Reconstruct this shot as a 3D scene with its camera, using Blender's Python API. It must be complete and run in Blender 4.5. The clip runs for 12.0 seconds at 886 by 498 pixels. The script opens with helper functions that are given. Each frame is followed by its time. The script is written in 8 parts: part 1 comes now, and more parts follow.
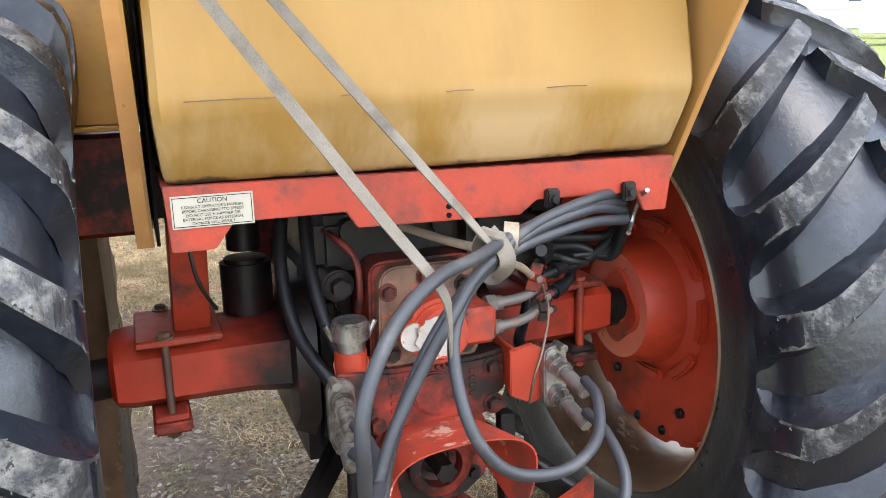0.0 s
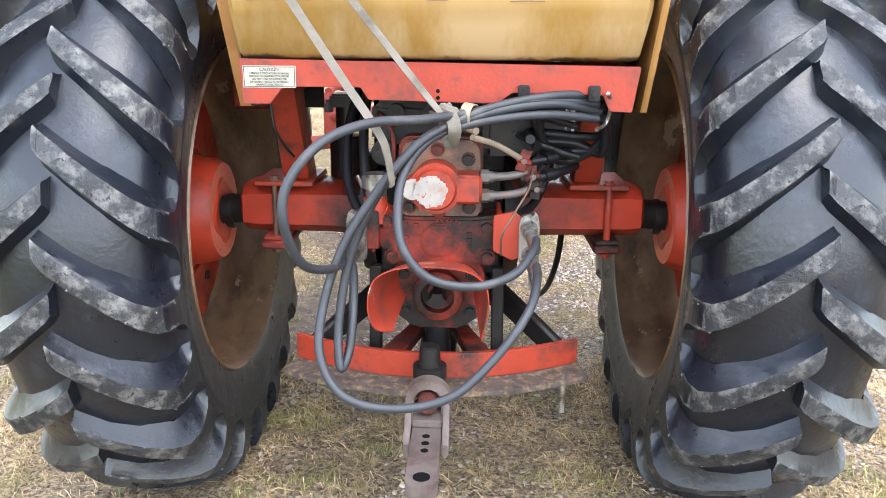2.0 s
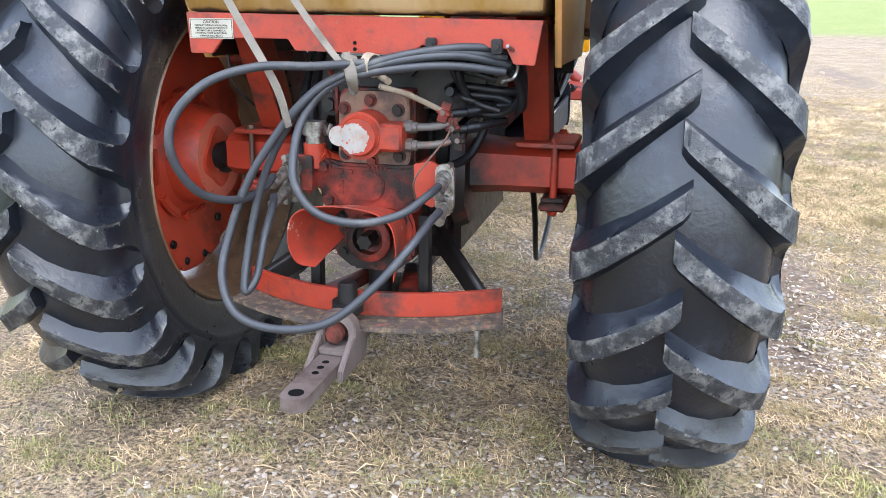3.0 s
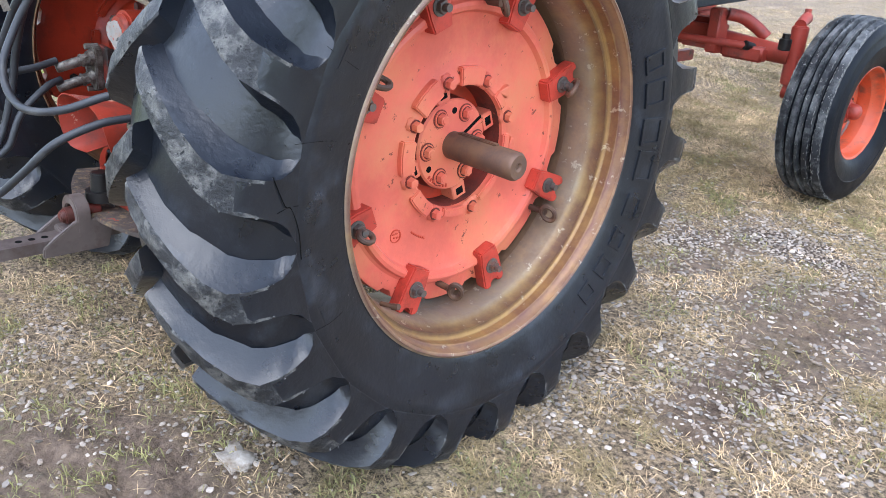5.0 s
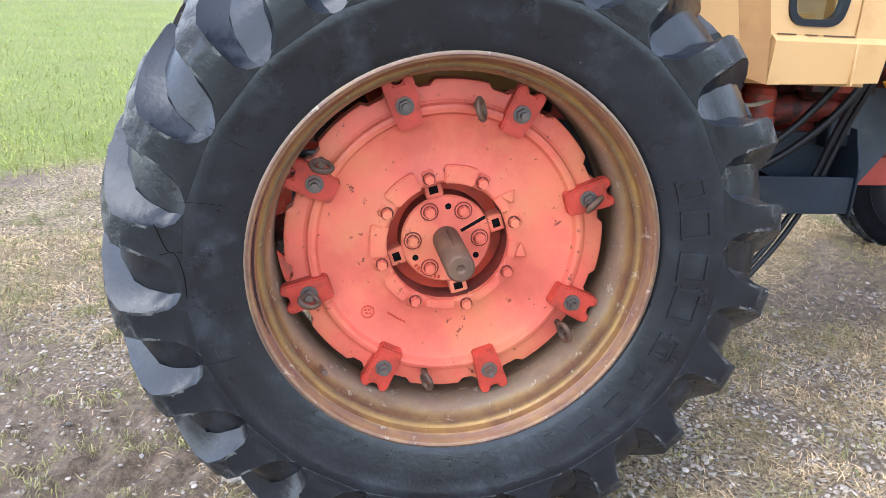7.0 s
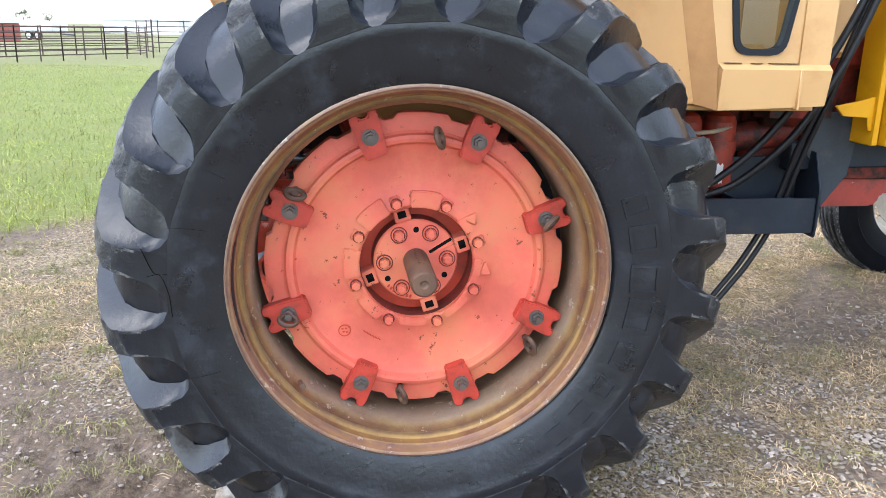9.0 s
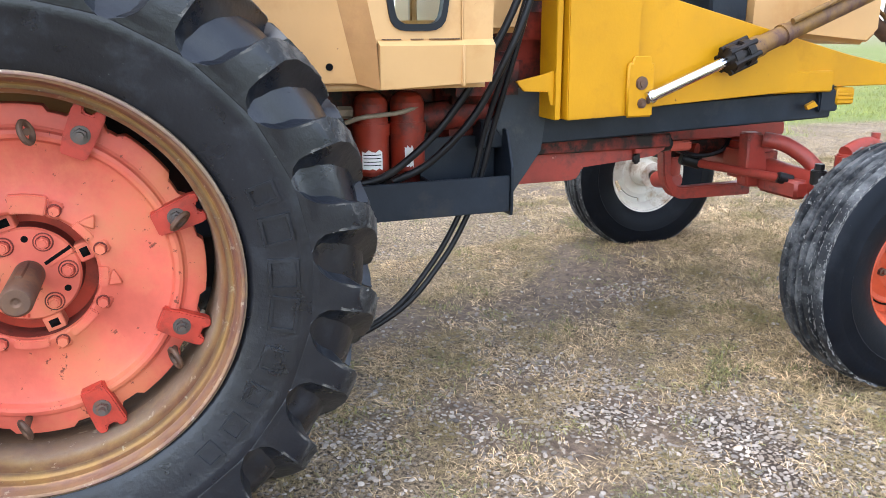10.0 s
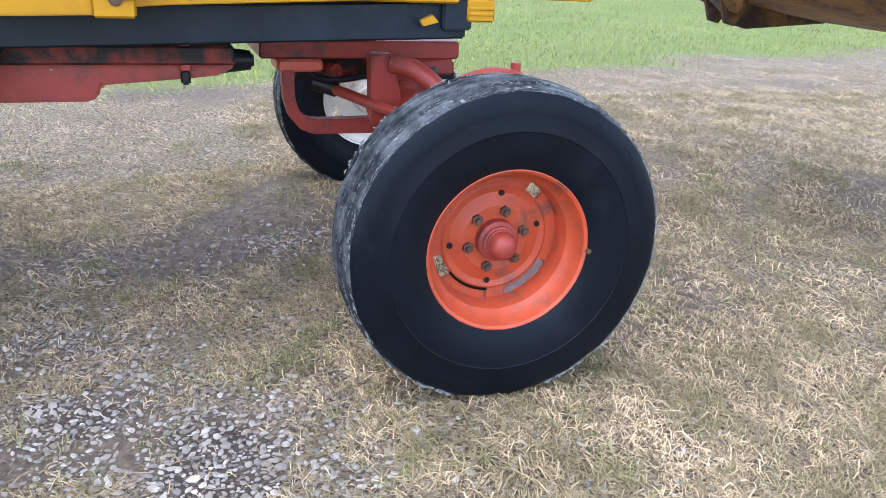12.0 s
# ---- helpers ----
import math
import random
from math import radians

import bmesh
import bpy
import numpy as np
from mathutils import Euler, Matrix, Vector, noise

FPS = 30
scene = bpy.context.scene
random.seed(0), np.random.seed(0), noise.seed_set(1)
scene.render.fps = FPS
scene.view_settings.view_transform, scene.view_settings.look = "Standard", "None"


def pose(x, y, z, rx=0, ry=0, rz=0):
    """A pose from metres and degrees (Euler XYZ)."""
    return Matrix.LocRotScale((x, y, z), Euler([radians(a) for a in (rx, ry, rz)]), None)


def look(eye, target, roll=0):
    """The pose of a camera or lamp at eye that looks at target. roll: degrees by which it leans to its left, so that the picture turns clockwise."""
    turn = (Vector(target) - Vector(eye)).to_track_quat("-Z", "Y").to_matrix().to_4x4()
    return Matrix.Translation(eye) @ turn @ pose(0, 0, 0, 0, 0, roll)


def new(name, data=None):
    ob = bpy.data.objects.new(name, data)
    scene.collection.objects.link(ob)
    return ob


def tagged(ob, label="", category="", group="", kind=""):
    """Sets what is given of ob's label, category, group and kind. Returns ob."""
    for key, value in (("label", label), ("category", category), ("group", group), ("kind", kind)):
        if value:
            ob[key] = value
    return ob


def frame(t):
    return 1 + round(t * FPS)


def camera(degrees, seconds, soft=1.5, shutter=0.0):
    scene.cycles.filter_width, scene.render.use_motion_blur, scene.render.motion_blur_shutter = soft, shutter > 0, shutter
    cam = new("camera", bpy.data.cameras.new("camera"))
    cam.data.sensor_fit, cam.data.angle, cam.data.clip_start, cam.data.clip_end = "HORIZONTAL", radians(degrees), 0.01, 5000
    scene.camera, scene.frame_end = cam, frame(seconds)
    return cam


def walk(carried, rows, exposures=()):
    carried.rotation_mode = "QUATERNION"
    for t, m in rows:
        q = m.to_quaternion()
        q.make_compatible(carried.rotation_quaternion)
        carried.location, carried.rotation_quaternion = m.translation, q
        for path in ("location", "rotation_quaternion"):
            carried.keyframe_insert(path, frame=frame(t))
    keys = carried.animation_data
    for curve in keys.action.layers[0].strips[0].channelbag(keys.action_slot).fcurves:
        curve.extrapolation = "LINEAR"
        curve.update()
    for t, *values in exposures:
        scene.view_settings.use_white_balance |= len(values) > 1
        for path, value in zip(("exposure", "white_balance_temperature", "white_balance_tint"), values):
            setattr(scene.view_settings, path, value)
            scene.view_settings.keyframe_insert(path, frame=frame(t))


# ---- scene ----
cam = camera(57.9, 12.0, soft=0.4)
PATH = [
    (0, (-0.515, -1.821, 1.522), (0.176, -0.012, 1.021), -1.0),
    (0.5, (-0.254, -1.943, 1.524), (0.224, -0.076, 0.989), -0.4),
    (1, (-0.123, -2.115, 1.505), (0.145, -0.215, 0.943), -0.3),
    (1.5, (-0.049, -2.315, 1.451), (0.061, -0.402, 0.877), 0.2),
    (2, (0.084, -2.47, 1.427), (0.022, -0.556, 0.85), 0.4),
    (2.5, (0.412, -2.549, 1.383), (0.154, -0.654, 0.8), 0.3),
    (3, (0.756, -2.524, 1.365), (0.291, -0.679, 0.749), 0.2),
    (3.5, (1.188, -2.338, 1.365), (0.523, -0.579, 0.685), 0.3),
    (3.7, (1.363, -2.255, 1.375), (0.624, -0.535, 0.671), 0.6),
    (5.3, (2.418, -1.241, 1.388), (1.008, -0.076, 0.579), 4.1),
    (5.5, (2.513, -1.118, 1.409), (1.019, -0.064, 0.598), 4.2),
    (6, (2.608, -0.815, 1.393), (0.946, -0.034, 0.599), 4.4),
    (6.5, (2.68, -0.525, 1.424), (0.895, -0.008, 0.685), 3.9),
    (7, (2.849, -0.347, 1.472), (0.987, -0.023, 0.818), 3.3),
    (7.2, (2.911, -0.311, 1.495), (1.025, -0.04, 0.889), 2.7),
    (8.8, (3.049, -0.245, 1.454), (1.132, -0.01, 0.936), 1.6),
    (9, (3.049, -0.217, 1.442), (1.138, 0.046, 0.911), 1.1),
    (9.5, (2.994, -0.013, 1.382), (1.111, 0.413, 0.86), 0.0),
    (10, (3.001, 0.349, 1.394), (1.183, 0.987, 0.856), -0.3),
    (10.5, (3.093, 0.798, 1.407), (1.347, 1.579, 0.821), 0.5),
    (11, (3.029, 1.213, 1.401), (1.313, 2.024, 0.77), 1.7),
    (11.5, (2.885, 1.619, 1.4), (1.165, 2.386, 0.727), 2.9),
    (11.7, (2.854, 1.790, 1.361), (1.130, 2.528, 0.666), 3.3),
    (12, (2.793, 2.048, 1.326), (1.061, 2.726, 0.592), 3.5),
]
walk(cam, [(t, look(eye, target, roll)) for t, eye, target, roll in PATH],
     [(0.0, 2.72, 6550, 10), (1.0, 2.75, 6550, 10), (1.5, 2.95, 6500, 10), (2.5, 2.8, 6250, 10), (3.5, 2.5, 5900, 10), (5.5, 2.17, 5850, 10), (7.0, 2.32, 5950, 10),
      (9.0, 2.23, 6100, 10), (10.0, 2.2, 6150, 10), (11.0, 2.08, 5650, 10), (12.0, 2.06, 5450, 10)])

# ---------------------------------------------------------------- light
world = bpy.data.worlds.new("world")
scene.world = world
world.use_nodes = True
wn = world.node_tree.nodes
sky = wn.new("ShaderNodeTexSky")
sky.sky_type = 'NISHITA'
sky.sun_disc = False
sky.sun_elevation = radians(64)
sky.sun_rotation = radians(149)
sky.dust_density = 1.0
pale = wn.new("ShaderNodeHueSaturation")
pale.inputs["Saturation"].default_value = 0.5
world.node_tree.links.new(sky.outputs[0], pale.inputs["Color"])
world.node_tree.links.new(pale.outputs[0], wn["Background"].inputs["Color"])
wn["Background"].inputs["Strength"].default_value = 0.15
sun = new("sun", bpy.data.lights.new("sun", 'SUN'))
sun.data.energy = 0.25
sun.data.angle = radians(40)
sun.data.color = (1.0, 0.98, 0.95)
sun.matrix_world = look((1.5, -2.5, 6.0), (0, 0, 0))


# ---------------------------------------------------------------- materials
def material(name, base, rough=0.5, metal=0.0, vary=0.12, vary_scale=6.0, dirt=None, dirt_cover=0.35, dirt_scale=5.0,
             chips=None, chip_cover=0.3, chip_scale=25.0, bump=0.15, bump_scale=90.0, rough_vary=0.15, stretch=(1, 1, 1), per_piece=0.0, sheen=0.5):
    """Painted, rusty or plain surface: base colour with broad variation, a dirt layer and small chips."""
    m = bpy.data.materials.new(name)
    m.use_nodes = True
    n, l = m.node_tree.nodes, m.node_tree.links
    bsdf = n["Principled BSDF"]
    coord = n.new("ShaderNodeTexCoord")
    mapping = n.new("ShaderNodeMapping")
    mapping.inputs["Scale"].default_value = stretch
    l.new(coord.outputs["Object"], mapping.inputs["Vector"])

    def noise_of(scale, detail=6.0, roughness=0.6):
        t = n.new("ShaderNodeTexNoise")
        t.inputs["Scale"].default_value = scale
        t.inputs["Detail"].default_value = detail
        t.inputs["Roughness"].default_value = roughness
        l.new(mapping.outputs[0], t.inputs["Vector"])
        return t.outputs["Fac"]

    def ramp(fac, lo, hi):
        r = n.new("ShaderNodeMapRange")
        r.inputs["From Min"].default_value = lo
        r.inputs["From Max"].default_value = hi
        l.new(fac, r.inputs["Value"])
        return r.outputs["Result"]

    def mix(fac, a, b):
        x = n.new("ShaderNodeMix")
        x.data_type = 'RGBA'
        l.new(fac, x.inputs["Factor"])
        for s, v in ((x.inputs["A"], a), (x.inputs["B"], b)):
            if isinstance(v, tuple):
                s.default_value = (*v, 1)
            else:
                l.new(v, s)
        return x.outputs["Result"]

    dark = tuple(c * (1 - vary) for c in base)
    light = tuple(min(1.0, c * (1 + vary)) for c in base)
    broad = noise_of(vary_scale)
    colour = mix(ramp(broad, 0.3, 0.7), dark, light)
    if per_piece:
        geo = n.new("ShaderNodeNewGeometry")
        hsv = n.new("ShaderNodeHueSaturation")
        val = n.new("ShaderNodeMapRange")
        val.inputs["To Min"].default_value = 1 - per_piece
        val.inputs["To Max"].default_value = 1 + per_piece
        l.new(geo.outputs["Random Per Island"], val.inputs["Value"])
        l.new(val.outputs["Result"], hsv.inputs["Value"])
        hsv.inputs["Fac"].default_value = 1.0
        l.new(colour, hsv.inputs["Color"])
        colour = hsv.outputs["Color"]
    rough_out = n.new("ShaderNodeMapRange")
    rough_out.inputs["To Min"].default_value = max(0.02, rough - rough_vary)
    rough_out.inputs["To Max"].default_value = min(1.0, rough + rough_vary)
    l.new(noise_of(vary_scale * 4), rough_out.inputs["Value"])
    l.new(rough_out.outputs["Result"], bsdf.inputs["Roughness"])
    if dirt:
        f = ramp(noise_of(dirt_scale, 8.0, 0.68), 0.72 - dirt_cover * 0.55, 0.86 - dirt_cover * 0.45)
        colour = mix(f, colour, dirt)
    if chips:
        f = ramp(noise_of(chip_scale, 5.0, 0.7), 0.74 - chip_cover * 0.35, 0.77 - chip_cover * 0.35)
        colour = mix(f, colour, chips)
    l.new(colour, bsdf.inputs["Base Color"])
    bsdf.inputs["Metallic"].default_value = metal
    bsdf.inputs["Specular IOR Level"].default_value = sheen
    if bump:
        b = n.new("ShaderNodeBump")
        b.inputs["Strength"].default_value = bump
        b.inputs["Distance"].default_value = 0.004
        l.new(noise_of(bump_scale, 4.0), b.inputs["Height"])
        l.new(b.outputs["Normal"], bsdf.inputs["Normal"])
    return m


def ringed(m, stops):
    """Rust, scale and old paint in uneven rings about the axle, over a material made above: (radius, colour) pairs."""
    n, l = m.node_tree.nodes, m.node_tree.links
    bsdf = n["Principled BSDF"]
    came = bsdf.inputs["Base Color"].links[0].from_socket
    pos = n.new("ShaderNodeTexCoord").outputs["Object"]
    flat = n.new("ShaderNodeVectorMath")
    flat.operation = 'MULTIPLY'
    flat.inputs[1].default_value = (0, 1, 1)
    l.new(pos, flat.inputs[0])
    size = n.new("ShaderNodeVectorMath")
    size.operation = 'LENGTH'
    l.new(flat.outputs[0], size.inputs[0])
    waver = n.new("ShaderNodeTexNoise")
    waver.inputs["Scale"].default_value, waver.inputs["Detail"].default_value, waver.inputs["Roughness"].default_value = 7.0, 8.0, 0.7
    l.new(pos, waver.inputs["Vector"])
    shift = n.new("ShaderNodeMath")
    shift.operation = 'MULTIPLY_ADD'
    shift.inputs[1].default_value, shift.inputs[2].default_value = 0.016, -0.008
    l.new(waver.outputs["Fac"], shift.inputs[0])
    add = n.new("ShaderNodeMath")
    l.new(size.outputs["Value"], add.inputs[0])
    l.new(shift.outputs[0], add.inputs[1])
    span = n.new("ShaderNodeMapRange")
    span.inputs["From Min"].default_value, span.inputs["From Max"].default_value = stops[0][0], stops[-1][0]
    l.new(add.outputs[0], span.inputs["Value"])
    ramp = n.new("ShaderNodeValToRGB")
    lo, hi = stops[0][0], stops[-1][0]
    while len(ramp.color_ramp.elements) < len(stops):
        ramp.color_ramp.elements.new(0.5)
    for e, (r, c) in zip(ramp.color_ramp.elements, stops):
        e.position = (r - lo) / (hi - lo)
        e.color = (*c, 1)
    l.new(span.outputs["Result"], ramp.inputs["Fac"])
    x = n.new("ShaderNodeMix")
    x.data_type = 'RGBA'
    l.new(waver.outputs["Fac"], x.inputs["Factor"])
    l.new(ramp.outputs["Color"], x.inputs["A"])
    l.new(came, x.inputs["B"])
    l.new(x.outputs["Result"], bsdf.inputs["Base Color"])


RED = material("red_paint", (0.32, 0.034, 0.014), 0.47, vary=0.3, dirt=(0.040, 0.024, 0.020), dirt_cover=0.44, dirt_scale=6, chips=(0.20, 0.09, 0.06), chip_cover=0.2, sheen=0.4)
RED_GREASY = material("greasy_red_paint", (0.27, 0.034, 0.020), 0.5, vary=0.35, dirt=(0.018, 0.013, 0.011), dirt_cover=0.66, dirt_scale=7, chips=(0.4, 0.12, 0.07), chip_cover=0.12, sheen=0.25)
RED_DISC = material("faded_red_paint", (0.64, 0.125, 0.081), 0.5, vary=0.22, vary_scale=5, dirt=(0.64, 0.190, 0.095), dirt_cover=0.48, dirt_scale=3.6, chips=(0.19, 0.045, 0.025), chip_cover=0.30, chip_scale=30, sheen=0.4)
RED_CLEAN = material("clean_red_paint", (0.47, 0.045, 0.018), 0.45, vary=0.22, dirt=(0.16, 0.028, 0.016), dirt_cover=0.36, dirt_scale=4, chips=(0.20, 0.08, 0.05), chip_cover=0.14, sheen=0.4)
RED_GRIME_SHADE = material("grimy_shaded_red_paint", (0.19, 0.030, 0.020), 0.55, vary=0.35, vary_scale=12, dirt=(0.07, 0.022, 0.016), dirt_cover=0.5, dirt_scale=10, chips=(0.42, 0.08, 0.05), chip_cover=0.16, chip_scale=30, sheen=0.3)
CLAMP_RED = material("rim_clamp_paint", (0.47, 0.050, 0.030), 0.48, vary=0.2, vary_scale=14, dirt=(0.24, 0.035, 0.022), dirt_cover=0.4, dirt_scale=18, chips=(0.12, 0.04, 0.03), chip_cover=0.2, chip_scale=50, sheen=0.4)
OILY = material("oil_black_cast_iron", (0.055, 0.012, 0.010), 0.42, vary=0.5, dirt=(0.007, 0.006, 0.006), dirt_cover=0.78, dirt_scale=6, chips=(0.16, 0.022, 0.015), chip_cover=0.16, chip_scale=9, sheen=0.3)
RED_DULL = material("dull_red_paint", (0.33, 0.042, 0.026), 0.5, vary=0.3, dirt=(0.085, 0.030, 0.024), dirt_cover=0.40, dirt_scale=6, chips=(0.44, 0.15, 0.11), chip_cover=0.2, chip_scale=24)
SHIELD = material("peeling_red_paint", (0.31, 0.036, 0.018), 0.5, vary=0.25, dirt=(0.10, 0.04, 0.03), dirt_cover=0.4, dirt_scale=7, chips=(0.46, 0.26, 0.19), chip_cover=0.42, chip_scale=12)
GRIME = material("debris_grime", (0.060, 0.045, 0.038), 0.85, vary=0.5, vary_scale=20, dirt=(0.22, 0.15, 0.075), dirt_cover=0.42, dirt_scale=45, chips=(0.30, 0.04, 0.025), chip_cover=0.25, chip_scale=20, bump=0.8)
DRAWBAR = material("worn_drawbar_steel", (0.125, 0.098, 0.088), 0.55, metal=0.2, vary=0.25, vary_scale=10, dirt=(0.07, 0.045, 0.038), dirt_cover=0.45, dirt_scale=12)
RUSTY_YELLOW = material("rust_eaten_yellow_paint", (0.22, 0.115, 0.018), 0.6, vary=0.35, dirt=(0.035, 0.02, 0.022), dirt_cover=0.66, dirt_scale=3.5, chips=(0.05, 0.022, 0.018), chip_cover=0.4, chip_scale=10)
STEEL_ROD = material("dull_steel_rod", (0.22, 0.215, 0.22), 0.35, metal=0.6, vary=0.2, dirt=(0.10, 0.08, 0.07), dirt_cover=0.3, bump=0.02)
ORANGE = material("orange_red_paint", (0.50, 0.074, 0.024), 0.5, vary=0.22, vary_scale=8, dirt=(0.17, 0.065, 0.042), dirt_cover=0.38, dirt_scale=9, chips=(0.10, 0.05, 0.035), chip_cover=0.22, chip_scale=60)
PUMP_FACE = material("flaked_white_on_red_paint", (0.31, 0.29, 0.26), 0.6, vary=0.14, vary_scale=30, dirt=(0.30, 0.19, 0.15), dirt_cover=0.42, dirt_scale=22, chips=(0.40, 0.055, 0.025), chip_cover=0.46, chip_scale=75)
COVER = material("worn_cast_paint", (0.19, 0.100, 0.060), 0.55, vary=0.35, vary_scale=18, dirt=(0.060, 0.030, 0.022), dirt_cover=0.52, dirt_scale=14, chips=(0.36, 0.06, 0.03), chip_cover=0.3, chip_scale=30)
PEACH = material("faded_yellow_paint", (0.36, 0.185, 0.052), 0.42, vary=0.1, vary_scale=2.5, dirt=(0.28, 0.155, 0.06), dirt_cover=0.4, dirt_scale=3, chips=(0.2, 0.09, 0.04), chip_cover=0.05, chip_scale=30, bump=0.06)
PEACH_SIDE = material("peach_cab_paint", (0.57, 0.338, 0.140), 0.4, vary=0.08, vary_scale=2.0, dirt=(0.49, 0.262, 0.095), dirt_cover=0.36, dirt_scale=3, chips=(0.17, 0.075, 0.035), chip_cover=0.12, chip_scale=22, bump=0.06)
PEACH_REAR = material("orange_peach_cab_paint", (0.51, 0.275, 0.098), 0.42, vary=0.1, vary_scale=2.5, dirt=(0.44, 0.22, 0.07), dirt_cover=0.4, dirt_scale=4, chips=(0.16, 0.07, 0.035), chip_cover=0.1, chip_scale=26, bump=0.06)
FOLD = material("worn_orange_fold_paint", (0.43, 0.215, 0.072), 0.45, vary=0.15, dirt=(0.36, 0.17, 0.06), dirt_cover=0.45, dirt_scale=7, chips=(0.15, 0.07, 0.035), chip_cover=0.2, chip_scale=24)
FENDER = material("orange_fender_paint", (0.34, 0.165, 0.018), 0.5, vary=0.2, dirt=(0.20, 0.09, 0.018), dirt_cover=0.4, dirt_scale=5)
YELLOW = material("loader_yellow_paint", (0.55, 0.265, 0.002), 0.5, vary=0.1, vary_scale=3, dirt=(0.46, 0.21, 0.004), dirt_cover=0.34, dirt_scale=4, chips=(0.09, 0.05, 0.03), chip_cover=0.13, chip_scale=18, sheen=0.3)
YELLOW_OLD = material("worn_yellow_paint", (0.33, 0.175, 0.018), 0.55, vary=0.3, dirt=(0.085, 0.038, 0.026), dirt_cover=0.62, dirt_scale=3, chips=(0.05, 0.025, 0.018), chip_cover=0.36, chip_scale=12)
BLACK = material("black_frame_paint", (0.0135, 0.0185, 0.027), 0.42, vary=0.3, dirt=(0.032, 0.032, 0.034), dirt_cover=0.3, dirt_scale=7, chips=(0.10, 0.07, 0.05), chip_cover=0.08, chip_scale=30, sheen=0.28)
# lighter copy of the frame black, with the gusset's sheen put into its colour
BLACK_SHEEN = material("sheen_black_paint", (0.030, 0.037, 0.046), 0.45, vary=0.25, dirt=(0.055, 0.055, 0.055), dirt_cover=0.35, dirt_scale=9, chips=(0.12, 0.07, 0.05), chip_cover=0.1, chip_scale=30, sheen=0.3)
RUBBER = material("tyre_rubber", (0.0075, 0.0095, 0.0145), 0.31, vary=0.35, vary_scale=3, dirt=(0.026, 0.031, 0.041), dirt_cover=0.34, dirt_scale=9, chips=(0.16, 0.16, 0.155), chip_cover=0.13, chip_scale=95, bump=0.32, bump_scale=60, rough_vary=0.16, sheen=0.55)
RUBBER_FRONT = material("front_tyre_rubber", (0.0045, 0.0062, 0.0100), 0.46, vary=0.3, vary_scale=4, dirt=(0.012, 0.014, 0.019), dirt_cover=0.30, dirt_scale=6, chips=(0.09, 0.09, 0.09), chip_cover=0.06, chip_scale=90, bump=0.2, bump_scale=60, sheen=0.14)
LUG_CHIP = material("chipped_lug_rubber", (0.10, 0.10, 0.097), 0.8, vary=0.4, vary_scale=30, bump=0)
FRAY = material("torn_rubber", (0.20, 0.20, 0.195), 0.8, vary=0.4, vary_scale=30, bump=0)
TREAD_FRONT = material("worn_front_tread", (0.020, 0.022, 0.026), 0.62, vary=0.5, vary_scale=7, dirt=(0.13, 0.135, 0.14), dirt_cover=0.50, dirt_scale=10, chips=(0.27, 0.27, 0.26), chip_cover=0.36, chip_scale=55, bump=1.0, bump_scale=50, sheen=0.25)
RUBBER_WORN = material("worn_lug_rubber", (0.034, 0.035, 0.038), 0.50, vary=0.5, vary_scale=11, dirt=(0.155, 0.150, 0.138), dirt_cover=0.46, dirt_scale=22, chips=(0.016, 0.017, 0.019), chip_cover=0.42, chip_scale=70, bump=1.0, bump_scale=90, sheen=0.3)
HOSE = material("hydraulic_hose_rubber", (0.027, 0.029, 0.034), 0.5, vary=0.25, vary_scale=7, dirt=(0.080, 0.078, 0.075), dirt_cover=0.28, dirt_scale=8, bump=0.08)
HOSE_BLACK = material("black_hose_rubber", (0.0085, 0.0085, 0.010), 0.4, vary=0.2, dirt=(0.035, 0.03, 0.027), dirt_cover=0.2, sheen=0.3)
RUST = material("rusty_rim_steel", (0.23, 0.13, 0.05), 0.46, metal=0.3, vary=0.4, vary_scale=12, dirt=(0.115, 0.050, 0.043), dirt_cover=0.62, dirt_scale=13, chips=(0.46, 0.41, 0.32), chip_cover=0.36, chip_scale=26)
ringed(RUST, [(0.445, (0.06, 0.04, 0.025)), (0.453, (0.36, 0.32, 0.23)), (0.461, (0.34, 0.25, 0.11)), (0.470, (0.10, 0.055, 0.025)), (0.480, (0.46, 0.29, 0.09)), (0.488, (0.15, 0.06, 0.042)), (0.495, (0.40, 0.25, 0.14)), (0.503, (0.14, 0.065, 0.05)), (0.511, (0.44, 0.37, 0.26))])
RIM_INSIDE = material("rim_inside_steel", (0.155, 0.096, 0.054), 0.42, metal=0.15, vary=0.35, vary_scale=5, dirt=(0.060, 0.034, 0.022), dirt_cover=0.42, dirt_scale=4, chips=(0.26, 0.20, 0.13), chip_cover=0.36, chip_scale=4.5, stretch=(2, 1, 1))
BROWN_STEEL = material("rusted_brown_steel", (0.105, 0.060, 0.042), 0.55, metal=0.3, vary=0.35, dirt=(0.17, 0.09, 0.05), dirt_cover=0.45, dirt_scale=12)
DARK_STEEL = material("dark_greasy_steel", (0.011, 0.010, 0.010), 0.45, metal=0.1, vary=0.35, dirt=(0.032, 0.022, 0.018), dirt_cover=0.36, sheen=0.3)
ZINC = material("zinc_steel", (0.34, 0.33, 0.31), 0.36, metal=0.85, vary=0.25, dirt=(0.10, 0.085, 0.07), dirt_cover=0.45, dirt_scale=25)
BOLT = material("weathered_bolt_steel", (0.12, 0.105, 0.095), 0.55, metal=0.4, vary=0.3, dirt=(0.2, 0.09, 0.05), dirt_cover=0.35, dirt_scale=30)
